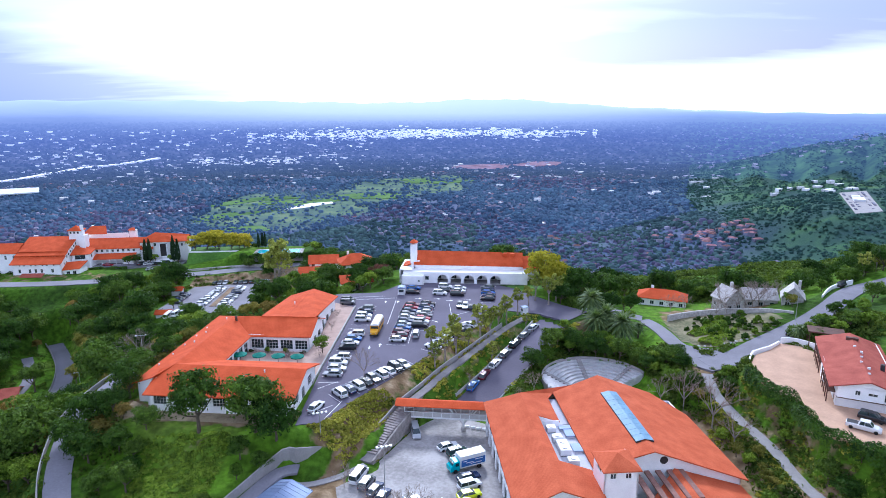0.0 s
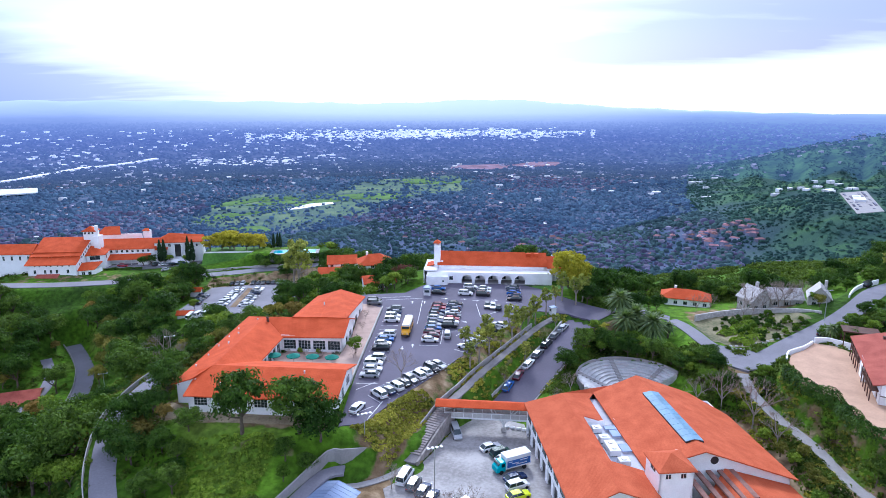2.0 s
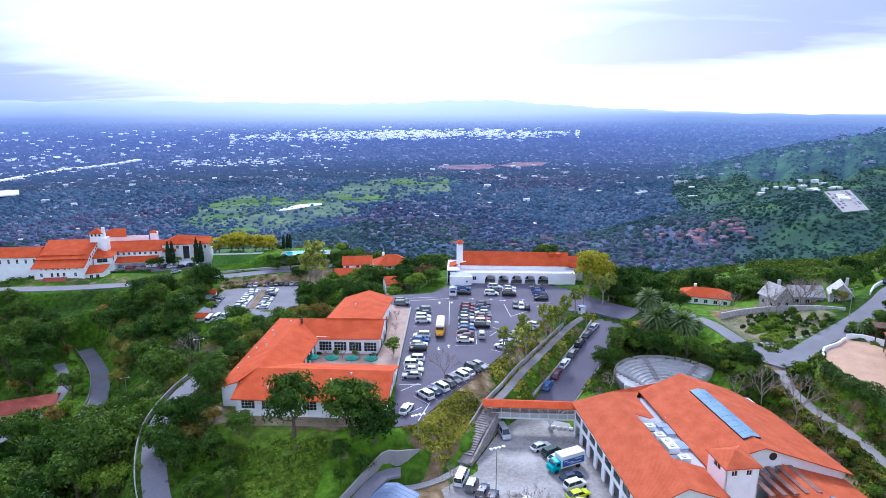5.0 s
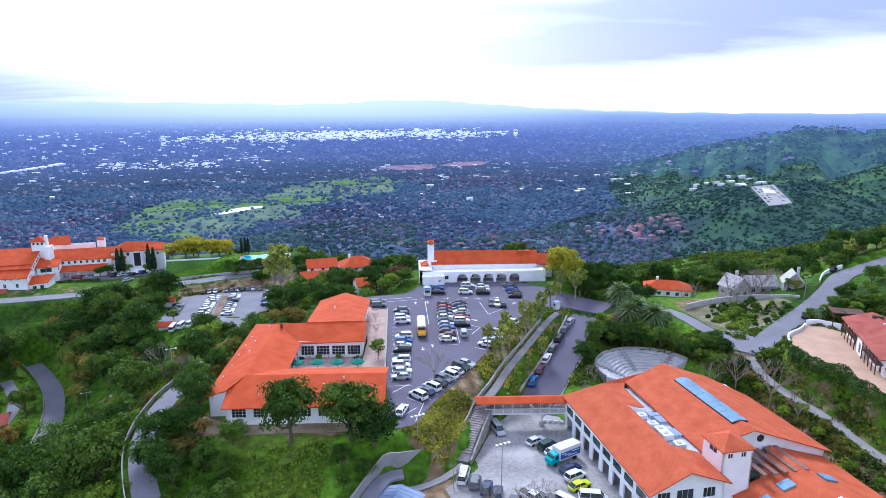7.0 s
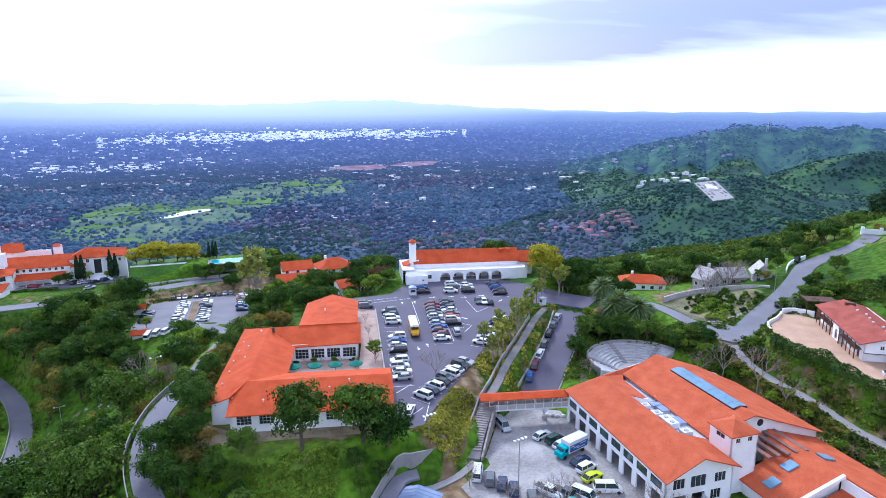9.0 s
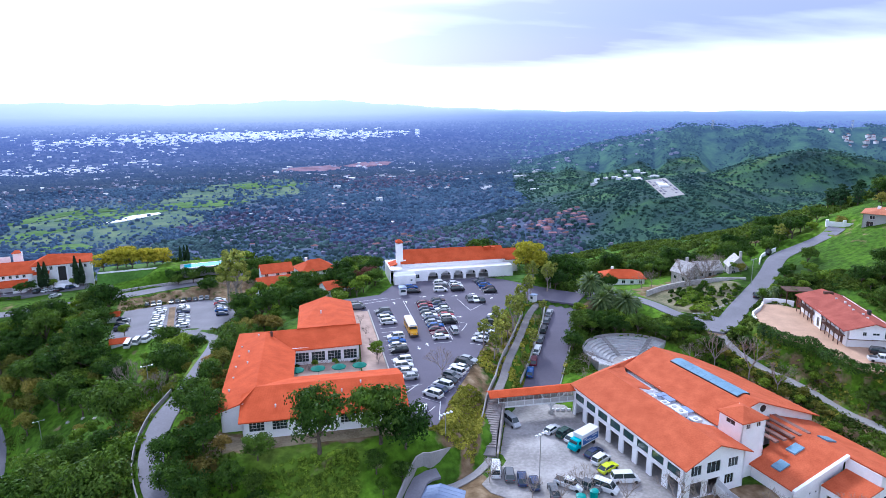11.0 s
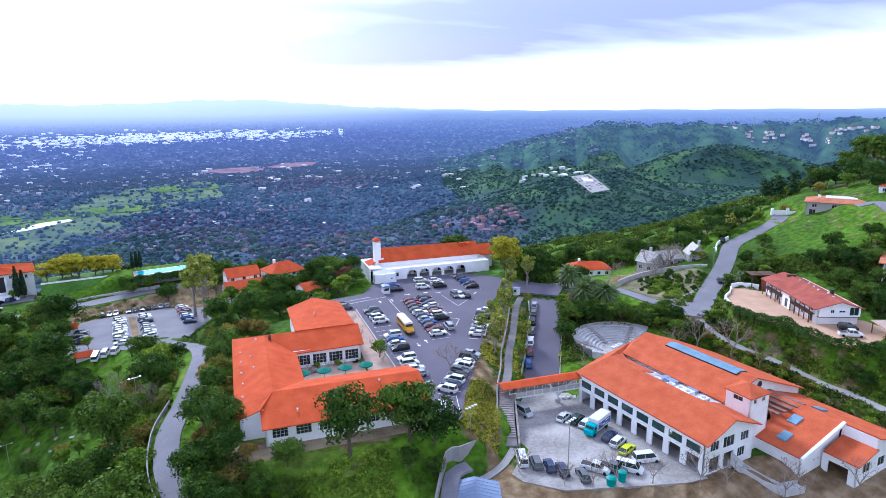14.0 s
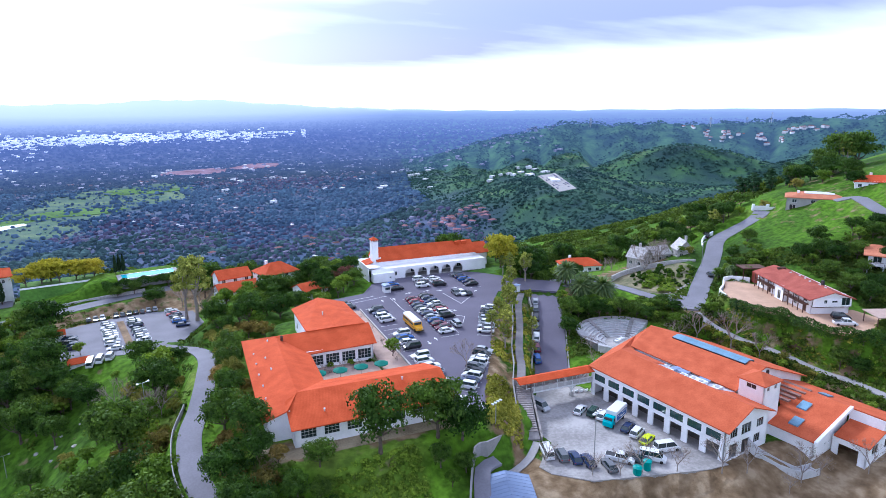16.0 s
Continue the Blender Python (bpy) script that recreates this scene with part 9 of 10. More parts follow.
def build_bus():
    b = thing("school_bus", Matrix.Translation((-18.6, 165.2, ground_z(-18.6, 165.2) + 0.16)) @ Matrix.Rotation(radians(-94), 4, "Z"), "yellow school bus with a white roof and short bonnet", "bus")
    yel, wht = plain("bus_yellow", (0.75, 0.36, 0.0), 0.35), M["unit"]
    box("body", -4.9, -1.2, 0.55, 3.6, 1.2, 2.55, yel, b, bevel=0.08)
    bm = bmesh.new()
    loft(bm, [[(x, -1.18 * k, 2.53), (x, 1.18 * k, 2.53), (x, 1.05 * k, 2.86), (x, 0.6 * k, 3.02), (x, -0.6 * k, 3.02), (x, -1.05 * k, 2.86)] for x, k in ((-4.85, 0.97), (-4.6, 1.0), (3.3, 1.0), (3.55, 0.97))])
    part("roof", bm, wht, b, "white bus roof")
    bm = bmesh.new()
    loft(bm, [[(x, -w, 0.6), (x, w, 0.6), (x, w, z - 0.2), (x, w * 0.85, z), (x, -w * 0.85, z), (x, -w, z - 0.2)] for x, w, z in ((3.6, 1.1, 1.75), (4.6, 1.05, 1.6), (5.3, 0.92, 1.4), (5.45, 0.8, 1.2))])
    part("bonnet", bm, yel, b)
    for s in (-1, 1):
        box("stripe", -4.8, s * 1.205 - 0.01, 1.12, 3.5, s * 1.205 + 0.01, 1.24, M["dark"], b)
        for i in range(9):
            x = -4.5 + i * 0.86
            box("side_window", x, s * 1.21 - 0.015, 1.65, x + 0.7, s * 1.21 + 0.015, 2.3, M["glass"], b)
        box("headlight", 5.36, s * 0.62 - 0.14, 0.95, 5.48, s * 0.62 + 0.14, 1.2, M["lamp_white"], b)
    box("windscreen", 3.58, -1.0, 1.75, 3.63, 1.0, 2.45, M["glass"], b)
    box("bumper", 5.4, -1.1, 0.5, 5.6, 1.1, 0.75, M["dark"], b)
    bm = bmesh.new()
    tube(bm, (0, -0.15, 0), (0, 0.15, 0), 0.48, 0.48, 14)
    tube(bm, (0, -0.17, 0), (0, 0.17, 0), 0.22, 0.22, 8)
    w0 = part("wheel", bm, M["tyre"], b)
    w0.location = (4.2, -1.02, 0.48)
    for x, y in ((4.2, 1.02), (-3.0, -1.02), (-3.0, 1.02)):
        share(w0, b, Matrix.Translation((x, y, 0.48)))


def build_box_truck():
    b = thing("box_truck", Matrix.Translation((4.4, 110.4, -7.05)) @ Matrix.Rotation(radians(204), 4, "Z"), "delivery truck with a turquoise cab and blue-printed white box", "truck")
    cyan, blue = plain("turquoise_paint", (0.0, 0.42, 0.48), 0.35), plain("blue_print", (0.03, 0.12, 0.38), 0.5)
    box("cargo_box", -4.0, -1.2, 0.9, 1.6, 1.2, 3.4, M["unit"], b, bevel=0.04)
    bm = bmesh.new()
    loft(bm, [[(x, -1.05, 0.5), (x, 1.05, 0.5), (x, 1.05, z), (x, 0.9, z + 0.12), (x, -0.9, z + 0.12), (x, -1.05, z)] for x, z in ((1.7, 2.4), (2.7, 2.35), (3.3, 1.5), (3.6, 1.35))])
    part("cab", bm, cyan, b)
    box("windscreen", 2.75, -0.9, 1.6, 3.18, 0.9, 2.3, M["glass"], b)
    for s in (-1, 1):
        box("printed_panel", -3.8, s * 1.21 - 0.01, 1.2, 1.4, s * 1.21 + 0.01, 2.6, blue, b, "dark blue and white printed panel")
        for i, (x, z, w) in enumerate(((-3.3, 2.2, 1.8), (-1.2, 1.8, 1.6), (-3.0, 1.5, 2.4), (0.2, 2.2, 0.9))):
            box("print_bar", x, s * 1.225 - 0.006, z, x + w, s * 1.225 + 0.006, z + 0.16, M["unit"], b)
        box("cab_window", 1.9, s * 1.055 - 0.01, 1.5, 2.6, s * 1.055 + 0.01, 2.2, M["glass"], b)
    bm = bmesh.new()
    tube(bm, (0, -0.15, 0), (0, 0.15, 0), 0.45, 0.45, 14)
    w0 = part("wheel", bm, M["tyre"], b)
    w0.location = (2.6, -0.95, 0.45)
    for x, y in ((2.6, 0.95), (-2.6, -0.95), (-2.6, 0.95)):
        share(w0, b, Matrix.Translation((x, y, 0.45)))


build_bus(), build_box_truck()

# ---- the campus grounds ----
def markings():
    """White lines and arrows, thin strips lying on the tarmac."""
    t = thing("parking_lines", pose(0, 0, 0), "white painted bay lines and arrows on the tarmac", "road marking", kind="structure")

    def strip(p, q, w, zf, name="line"):
        p, q = Vector(p), Vector(q)
        d = (q - p).normalized()
        s = Vector((-d.y, d.x)) * w / 2
        vs = []
        for v in (p + s, q + s, q - s, p - s):
            vs.append((v.x, v.y, float(zf(v.x, v.y)) + 0.035))
        slab(name, vs, 0.012, M["paint"], t)

    def bays(a, b, n, depth, ang, zf):
        a, b = Vector(a), Vector(b)
        d = Vector((math.cos(radians(ang)), math.sin(radians(ang)))) * depth
        for i in range(n + 1):
            p = a.lerp(b, i / n)
            strip(p - d / 2, p + d / 2, 0.12, zf)

    bays((-22.9, 184.0), (-26.4, 133.5), 17, 5.0, 178, lot_z)
    bays((-9.6, 187.0), (-12.4, 155.0), 11, 5.0, -4, lot_z)
    bays((-4.6, 188.0), (-6.8, 165.0), 9, 5.0, -4, lot_z)
    strip((-7.1, 187.6), (-9.3, 156.0), 0.12, lot_z)
    bays((15.5, 204.5), (14.0, 188.0), 6, 5.0, -8, lot_z)
    bays((-23.8, 126.0), (-8.0, 144.0), 9, 5.0, 132, lot_z)
    bays((-3.6, 151.0), (9.4, 170.0), 8, 5.0, 145, lot_z)
    for a, b in (((-5, 161.5), (-1.8, 166.0)), ((-1.8, 166.0), (-4.0, 168.0)), ((2.6, 176.0), (2.0, 187.0)), ((2.6, 176.0), (8.5, 180.5)), ((-16.0, 170), (-15.0, 190)), ((-28.5, 130.5), (-24.5, 134)), ((-23.8, 123.0), (-28.2, 119.0)), ((-22, 125), (-24.5, 117.5)), ((-29, 190.5), (-15, 192.5)), ((-29, 193), (-19, 194.2))):
        strip(a, b, 0.14, lot_z)
    # direction arrows
    for x, y, ang in ((-18.2, 188.5, 90), (-14.3, 188.5, 90), (-8.0, 192, 0), (-2, 191.5, 0), (2, 190, -5), (8, 190.5, 0), (-19.4, 153.5, -90), (-16.7, 154.8, 90), (-2.4, 172, -40), (-4, 153.8, 50), (4, 166, 60), (12.5, 184.5, 40)):
        d = Vector((math.cos(radians(ang)), math.sin(radians(ang))))
        s = Vector((-d.y, d.x))
        c = Vector((x, y))
        strip(c - d * 1.0, c + d * 0.3, 0.22, lot_z, "arrow")
        vs = [(v.x, v.y, float(lot_z(v.x, v.y)) + 0.036) for v in (c + d * 0.25 + s * 0.5, c + d * 0.25 - s * 0.5, c + d * 1.2)]
        slab("arrow_head", vs, 0.012, M["paint"], t)
    bays((-95.8, 262.0), (-93.0, 223.0), 13, 4.6, -3, lot2_z)
    bays((-87.6, 262.0), (-84.0, 225.0), 13, 4.6, -3, lot2_z)


markings()


def low_wall(name, line, half, tall, material, label, below=0.6, category="wall"):
    """A wall that follows a line, its top tall above it."""
    return tagged(ribbon(name, line, half, M[material], label, category, tall, tall + below), label, category, kind="structure")


low_wall("plaza_wall", [(-27.2, 184, 2.0), (-28.3, 165, 1.4), (-29.8, 140, 0.6), (-30.2, 133, 0.3)], 0.18, 0.55, "stucco_grey", "low concrete wall between plaza and car park", 1.0)
low_wall("footway_wall", [(-17.8, 113.4, -6.4), (-15.3, 118.7, -4.8), (-12.3, 124.2, -3.5), (-9.3, 129.6, -2.2), (-5.2, 135.4, -1.3), (-0.6, 143.3, -0.6), (8.2, 156, 0.6), (16.9, 169.6, 1.3)], 0.14, 0.8, "path", "concrete parapet beside the footway", 1.5)
low_wall("court_wall", [(-5.6, 128.3, -2.2), (-8.9, 121.9, -3.6), (-11.4, 116.8, -4.9), (-14.1, 111.4, -6.4)], 0.2, 0.3, "masonry", "masonry retaining wall along the service court", 4.9)
low_wall("bank_wall", [(-17.6, 114.6, -5.4), (-20.6, 113.8, -4.6), (-24.6, 111.2, -3.6), (-28.8, 109.3, -2.8), (-31.4, 109.4, -3.2), (-36.6, 101.8, -5.2), (-40.4, 95.6, -6.4), (-45, 88, -8)], 0.16, 0.8, "path", "thin concrete retaining wall round the grassy bank", 2.6)
low_wall("road_wall", [(3.0, 139.4, -6.0), (9.2, 147.6, -4.4), (14.4, 155.2, -2.8), (20.8, 164.4, -1.0), (26.4, 174.2, 0.4)], 0.2, 0.7, "stucco_grey", "retaining wall above the east road", 1.6)
low_wall("road_kerb", [(8.2, 130, -6.9), (11.6, 134.8, -6.2), (17.2, 142.6, -4.5), (22.4, 150.0, -2.8), (28.8, 159.0, -0.9), (34.4, 168.8, 0.4)], 0.15, 0.14, "path", "pale kerb along the east road", 0.5)
low_wall("forecourt_wall", [(72.6, 137.6, 3.8), (75.6, 142.2, 3.8), (81, 145.2, 3.8), (85.4, 148.8, 3.8)], 0.2, 0.9, "stucco", "low white wall round the villa forecourt", 2.0)
low_wall("gate_wall", [(86.2, 149.4, 3.8), (89.6, 148.8, 3.9), (92.6, 144.5, 4.0)], 0.2, 1.5, "stucco", "white gate wall of the villa", 2.0)
low_wall("bend_wall", [(117.6, 184.6, 4.8), (121.4, 188.4, 5.8), (125.6, 190.4, 6.9), (130.5, 190.8, 8.0)], 0.2, 0.9, "stucco", "white parapet at the bend of the hill road", 2.0)
low_wall("island_wall", [(70, 184, -1.8), (80, 187, -1.4), (92, 187, -0.6), (100, 182, 1.0), (104.5, 176.5, 2.0)], 0.25, 1.2, "stone", "stone garden wall behind the junction island", 1.5)
low_wall("access_kerb", [(-71, 95, -8.0), (-78.2, 108, -5.7), (-82.8, 123, -3.5), (-82.6, 139, -2.5), (-79, 152, -1.9)], 0.1, 0.75, "path", "pale guard rail beside the access road", 0.4)
low_wall("lower_rail", [(-163, 240, -32.6), (-155, 231, -34), (-148.5, 222.2, -35.5), (-143, 211.5, -36.2), (-139.5, 202.3, -36.5), (-135.6, 187.6, -36.8), (-135.3, 179, -37), (-139.5, 169.5, -38), (-149, 156, -41)], 0.12, 0.7, "path", "pale guard rail beside the valley road", 0.5)
low_wall("academy_wall", [(-124, 281.5, -13.1), (-104, 287, -12.6), (-82, 289, -11.6)], 0.2, 0.9, "stone", "low stone wall above the lower car park", 1.5)

M["gravel"] = mat("earth_and_gravel", (0.10, 0.13, 0.045), 1.0, 0.4, 0.16, (0.30, 0.25, 0.15), bump=0.4, bump_scale=2)
# plaza and courtyard paving, and the bare ground south of the court
sheet("plaza", PLAZA, lot_z, M["paving"], "tan paved strip beside the cafeteria", "pavement", 0.05)
sheet("courtyard", [(-54.0, 139.2), (-30.4, 137.0), (-29.6, 153), (-52.6, 155.2)], flat_z(-0.2), M["paving"], "tan paved dining courtyard", "pavement", 0.05)
sheet("cafeteria_apron", [(-69, 120), (-63, 117.6), (-31, 115.2), (-31, 119.5), (-63, 122.5), (-68, 126)], flat_z(-0.62), M["dry_earth"], "dry earth apron in front of the cafeteria", "ground", 0.3)


def earth_patch(name, poly, material, label, lift=0.12, step=2.0):
    """Bare ground: a piece of surface that lies on the slope and follows it."""
    xs, ys = [p[0] for p in poly], [p[1] for p in poly]
    gx, gy = np.meshgrid(np.arange(min(xs), max(xs) + step, step), np.arange(min(ys), max(ys) + step, step))
    inside = poly_distance(gx, gy, poly) < 0.6 * step
    gz = height(gx, gy) + lift
    n = gx.shape[1]
    verts = np.stack([gx, gy, gz], 2).reshape(-1, 3)
    faces = [(j * n + i, j * n + i + 1, (j + 1) * n + i + 1, (j + 1) * n + i) for j in range(gx.shape[0] - 1) for i in range(n - 1) if inside[j, i] and inside[j, i + 1] and inside[j + 1, i] and inside[j + 1, i + 1]]
    used = sorted({k for f in faces for k in f})
    idx = {k: i for i, k in enumerate(used)}
    return tagged(link_mesh(name, verts[used].tolist(), [[idx[k] for k in f] for f in faces], M[material], smooth=True), label, "ground", kind="structure")


earth_patch("gravel_island", [(66.5, 161), (70, 158.6), (76, 157.4), (83, 160.4), (91, 166), (98, 172), (101, 178), (96, 186), (84, 187), (69, 184), (66, 172)], "gravel", "pale gravel of the junction island", 0.1)
earth_patch("lawn", [(18, 203), (28, 199), (40, 204), (34, 206.5)], "grass", "green lawn beside the chapel", 0.1)


def build_amphitheatre():
    b = thing("amphitheatre", pose(AMPHI_C[0], AMPHI_C[1], 0, 0, 0, 8), "curved concrete amphitheatre with stepped seating", "amphitheatre")
    n, rows = 40, 8
    a0, a1 = radians(8), radians(188)
    for r in range(rows):
        ra, rb = 5.2 + r * 1.0, 5.2 + (r + 1) * 1.0 - 0.02
        z0, z1 = AMPHI_Z - 1.5, AMPHI_Z + 0.1 + r * 0.40
        bm = bmesh.new()
        prof = [(ra, z0), (rb, z0), (rb, z1), (ra, z1)]
        rings = []
        for i in range(n + 1):
            a = a0 + (a1 - a0) * i / n
            rings.append([bm.verts.new((q * math.cos(a), q * math.sin(a), z)) for q, z in prof])
        for p, q in zip(rings, rings[1:]):
            for k in range(4):
                bm.faces.new((p[k], p[(k + 1) % 4], q[(k + 1) % 4], q[k]))
        bm.faces.new(rings[0]), bm.faces.new(rings[-1][::-1])
        part("seat_step", bm, M["seat_concrete"], b)
    for ang in (28, 90, 152):
        a = radians(ang)
        bm = bmesh.new()
        for r in range(rows * 2):
            q, z = 5.2 + r * 0.5, AMPHI_Z + 0.12 + r * 0.2
            bm = bmesh.new()
            add_box(bm, q, -0.6, z - 0.5, q + 0.5, 0.6, z + 0.12, Matrix.Rotation(a, 4, "Z"))
            part("stair_tread", bm, M["path"], b)
    bm = bmesh.new()
    rings = []
    for i in range(n + 1):
        a = a0 + (a1 - a0) * i / n
        rings.append([bm.verts.new((q * math.cos(a), q * math.sin(a), z)) for q, z in ((13.22, AMPHI_Z - 1), (13.55, AMPHI_Z - 1), (13.55, AMPHI_Z + 3.6), (13.22, AMPHI_Z + 3.6))])
    for p, q in zip(rings, rings[1:]):
        for k in range(4):
            bm.faces.new((p[k], p[(k + 1) % 4], q[(k + 1) % 4], q[k]))
    part("rim_wall", bm, M["path"], b)
    bm = bmesh.new()
    tube(bm, (0, 0, AMPHI_Z - 1.2), (0, 0, AMPHI_Z + 0.02), 5.3, 5.3, 36)
    part("stage", bm, M["concrete"], b)
    for i in range(3):
        box("white_block", -1.5 + i * 1.6, 1.2 + 0.3 * i, AMPHI_Z, -0.3 + i * 1.6, 2.4 + 0.3 * i, AMPHI_Z + 0.5, M["unit"], b)


M["seat_concrete"] = mat("weathered_concrete", (0.50, 0.49, 0.50), 0.9, 0.18, 0.6)
build_amphitheatre()


def build_ramp_steps():
    """Shallow brick-edged steps laid across the ramp."""
    t = thing("ramp_steps", pose(0, 0, 0), "shallow worn brick steps across a sloping ramp", "steps")
    pts = ribbon_points(RAMP, 0.7)
    for p, q in list(zip(pts, pts[1:]))[3:-2]:
        d = q - p
        m = Matrix.Translation(p) @ Matrix.Rotation(math.atan2(d.y, d.x), 4, "Z")
        bm = bmesh.new()
        add_box(bm, 0, -1.6, -0.3, d.to_2d().length - 0.05, 1.6, d.z + 0.09, m)
        part("step", bm, M["brick_step"], t)


build_ramp_steps()


def build_umbrella_table(x, y, z):
    u = thing("parasol", pose(x, y, z), "round green canvas parasol over a picnic table", "parasol", "courtyard parasols")
    bm = bmesh.new()
    top = bm.verts.new((0, 0, 3.1))
    rim = [bm.verts.new((1.75 * math.cos(a), 1.75 * math.sin(a), 2.45)) for a in (i * math.pi / 4 for i in range(8))]
    low = [bm.verts.new((1.75 * math.cos(a), 1.75 * math.sin(a), 2.25)) for a in (i * math.pi / 4 for i in range(8))]
    for i in range(8):
        k = (i + 1) % 8
        bm.faces.new((top, rim[i], rim[k])), bm.faces.new((rim[i], low[i], low[k], rim[k]))
    part("canopy", bm, M["umbrella"], u)
    bm = bmesh.new()
    tube(bm, (0, 0, 0), (0, 0, 3.05), 0.04, 0.03, 6)
    part("pole", bm, M["dark"], u)
    t = thing("picnic_table", pose(x + 0.3, y - 1.2, z), "weathered wooden picnic table with benches", "table", "courtyard tables")
    box("tabletop", -1.0, -0.4, 0.70, 1.0, 0.4, 0.76, M["table"], t)
    for s in (-1, 1):
        box("bench", -1.0, s * 0.72 - 0.13, 0.42, 1.0, s * 0.72 + 0.13, 0.47, M["table"], t)
        box("leg", s * 0.7 - 0.05, -0.7, 0, s * 0.7 + 0.05, 0.7, 0.08, M["table"], t)
        box("leg", s * 0.7 - 0.05, -0.08, 0.08, s * 0.7 + 0.05, 0.08, 0.7, M["table"], t)


for i in range(4):
    build_umbrella_table(-50.8 + 4.85 * i, 146.0 - 0.45 * i, -0.18)
for x, y in ((-47, 151), (-40.5, 150), (-33.5, 150), (-31.5, 142), (-31, 151)):
    t = thing("picnic_table", pose(x, y, -0.18, 0, 0, 80), "weathered wooden picnic table with benches", "table", "courtyard tables")
    box("tabletop", -1.0, -0.4, 0.70, 1.0, 0.4, 0.76, M["table"], t)
    for s in (-1, 1):
        box("bench", -1.0, s * 0.72 - 0.13, 0.42, 1.0, s * 0.72 + 0.13, 0.47, M["table"], t)
        box("leg", s * 0.7 - 0.05, -0.7, 0, s * 0.7 + 0.05, 0.7, 0.08, M["table"], t)
        box("leg", s * 0.7 - 0.05, -0.08, 0.08, s * 0.7 + 0.05, 0.08, 0.7, M["table"], t)
for x, y in ((-48.5, 153), (-44, 152.6), (-39.6, 152.2), (-36, 151.6)):
    plant("bare", x, y - 2.6, 0.5, 0, -0.2, "young trees in the courtyard")
for x, y in ((-50.5, 154.0), (-45.9, 153.6), (-41.2, 153.1), (-36.6, 152.7)):
    plant("shrub", x, y - 0.6, 0.7, None, -0.2, "clipped shrubs along the courtyard")


def rooftop_unit(u, v, w, d, h, label):
    o = thing("air_conditioning_unit", pose(12, 87.9, 0, 0, 0, 4.5) @ pose(u, v, 0.35), label, "air conditioner", "units in the roof well")
    box("casing", 0, 0, 0.15, w, d, h, M["unit"], o, bevel=0.05)
    box("plinth", 0.1, 0.1, 0, w - 0.1, d - 0.1, 0.15, M["dark"], o)
    n = max(1, int(d / 1.4))
    for i in range(n):
        bm = bmesh.new()
        cy = d * (i + 0.5) / n
        tube(bm, (w / 2, cy, h), (w / 2, cy, h + 0.12), min(w, 1.3) * 0.36, min(w, 1.3) * 0.36, 14)
        part("fan_grille", bm, M["steel"], o)
    for i in range(4):
        box("louvre", -0.02, 0.15, 0.35 + i * 0.18, 0.0, d - 0.15, 0.42 + i * 0.18, M["steel"], o)


for u, v, w, d, h in ((10.2, 22.0, 1.8, 1.6, 1.1), (10.4, 18.3, 1.9, 1.6, 1.2), (10.6, 13.6, 2.1, 3.9, 1.3), (11.2, 10.2, 2.0, 1.7, 1.2)):
    rooftop_unit(u, v, w, d, h, "white rooftop air-conditioning unit beside the tiles")
for u, v, w, d, h in ((13.4, 19.8, 1.6, 2.6, 0.6), (13.4, 14.6, 1.7, 2.6, 0.5), (12.8, 22.4, 2.2, 1.2, 0.7)):
    o = thing("roof_hatch", pose(12, 87.9, 0, 0, 0, 4.5) @ pose(u, v, 0.35), "low blue-grey metal roof hatch", "hatch", "hatches in the roof well")
    box("curb", 0, 0, 0, w, d, h * 0.7, M["flat_roof"], o)
    box("lid", -0.06, -0.06, h * 0.7, w + 0.06, d + 0.06, h, M["metal_roof"], o, bevel=0.03)


def street_lamp(x, y, z, h, arms=2, label="tall grey lamp post with floodlights"):
    o = thing("lamp_post", pose(x, y, z, 0, 0, 20), label, "lamp post")
    bm = bmesh.new()
    tube(bm, (0, 0, -0.3), (0, 0, h), 0.11, 0.07, 8)
    part("pole", bm, M["steel"], o)
    box("crossbar", -1.3, -0.04, h - 0.1, 1.3, 0.04, h, M["steel"], o)
    for i in range(arms * 2):
        x0 = -1.25 + i * 2.5 / (arms * 2 - 1)
        box("lamp_head", x0 - 0.2, -0.45, h - 0.05, x0 + 0.2, 0.1, h + 0.15, M["unit" if arms == 2 else "steel"], o)
    return o


street_lamp(-10.5, 99.6, -7.1, 11.2)
street_lamp(-24.5, 113.0, -4.4, 8.0)
street_lamp(-86.5, 168, ground_z(-86.5, 168), 10, 1, "wooden utility pole with a crossbar")
street_lamp(102.8, 172.2, ground_z(102.8, 172.2), 9, 1, "dark street pole beside the hill road")
street_lamp(-86, 130, ground_z(-86, 130), 6, 1, "slim lamp post beside the access road")
street_lamp(-119, 189, ground_z(-119, 189), 6, 1, "slim lamp post on the grassy slope")


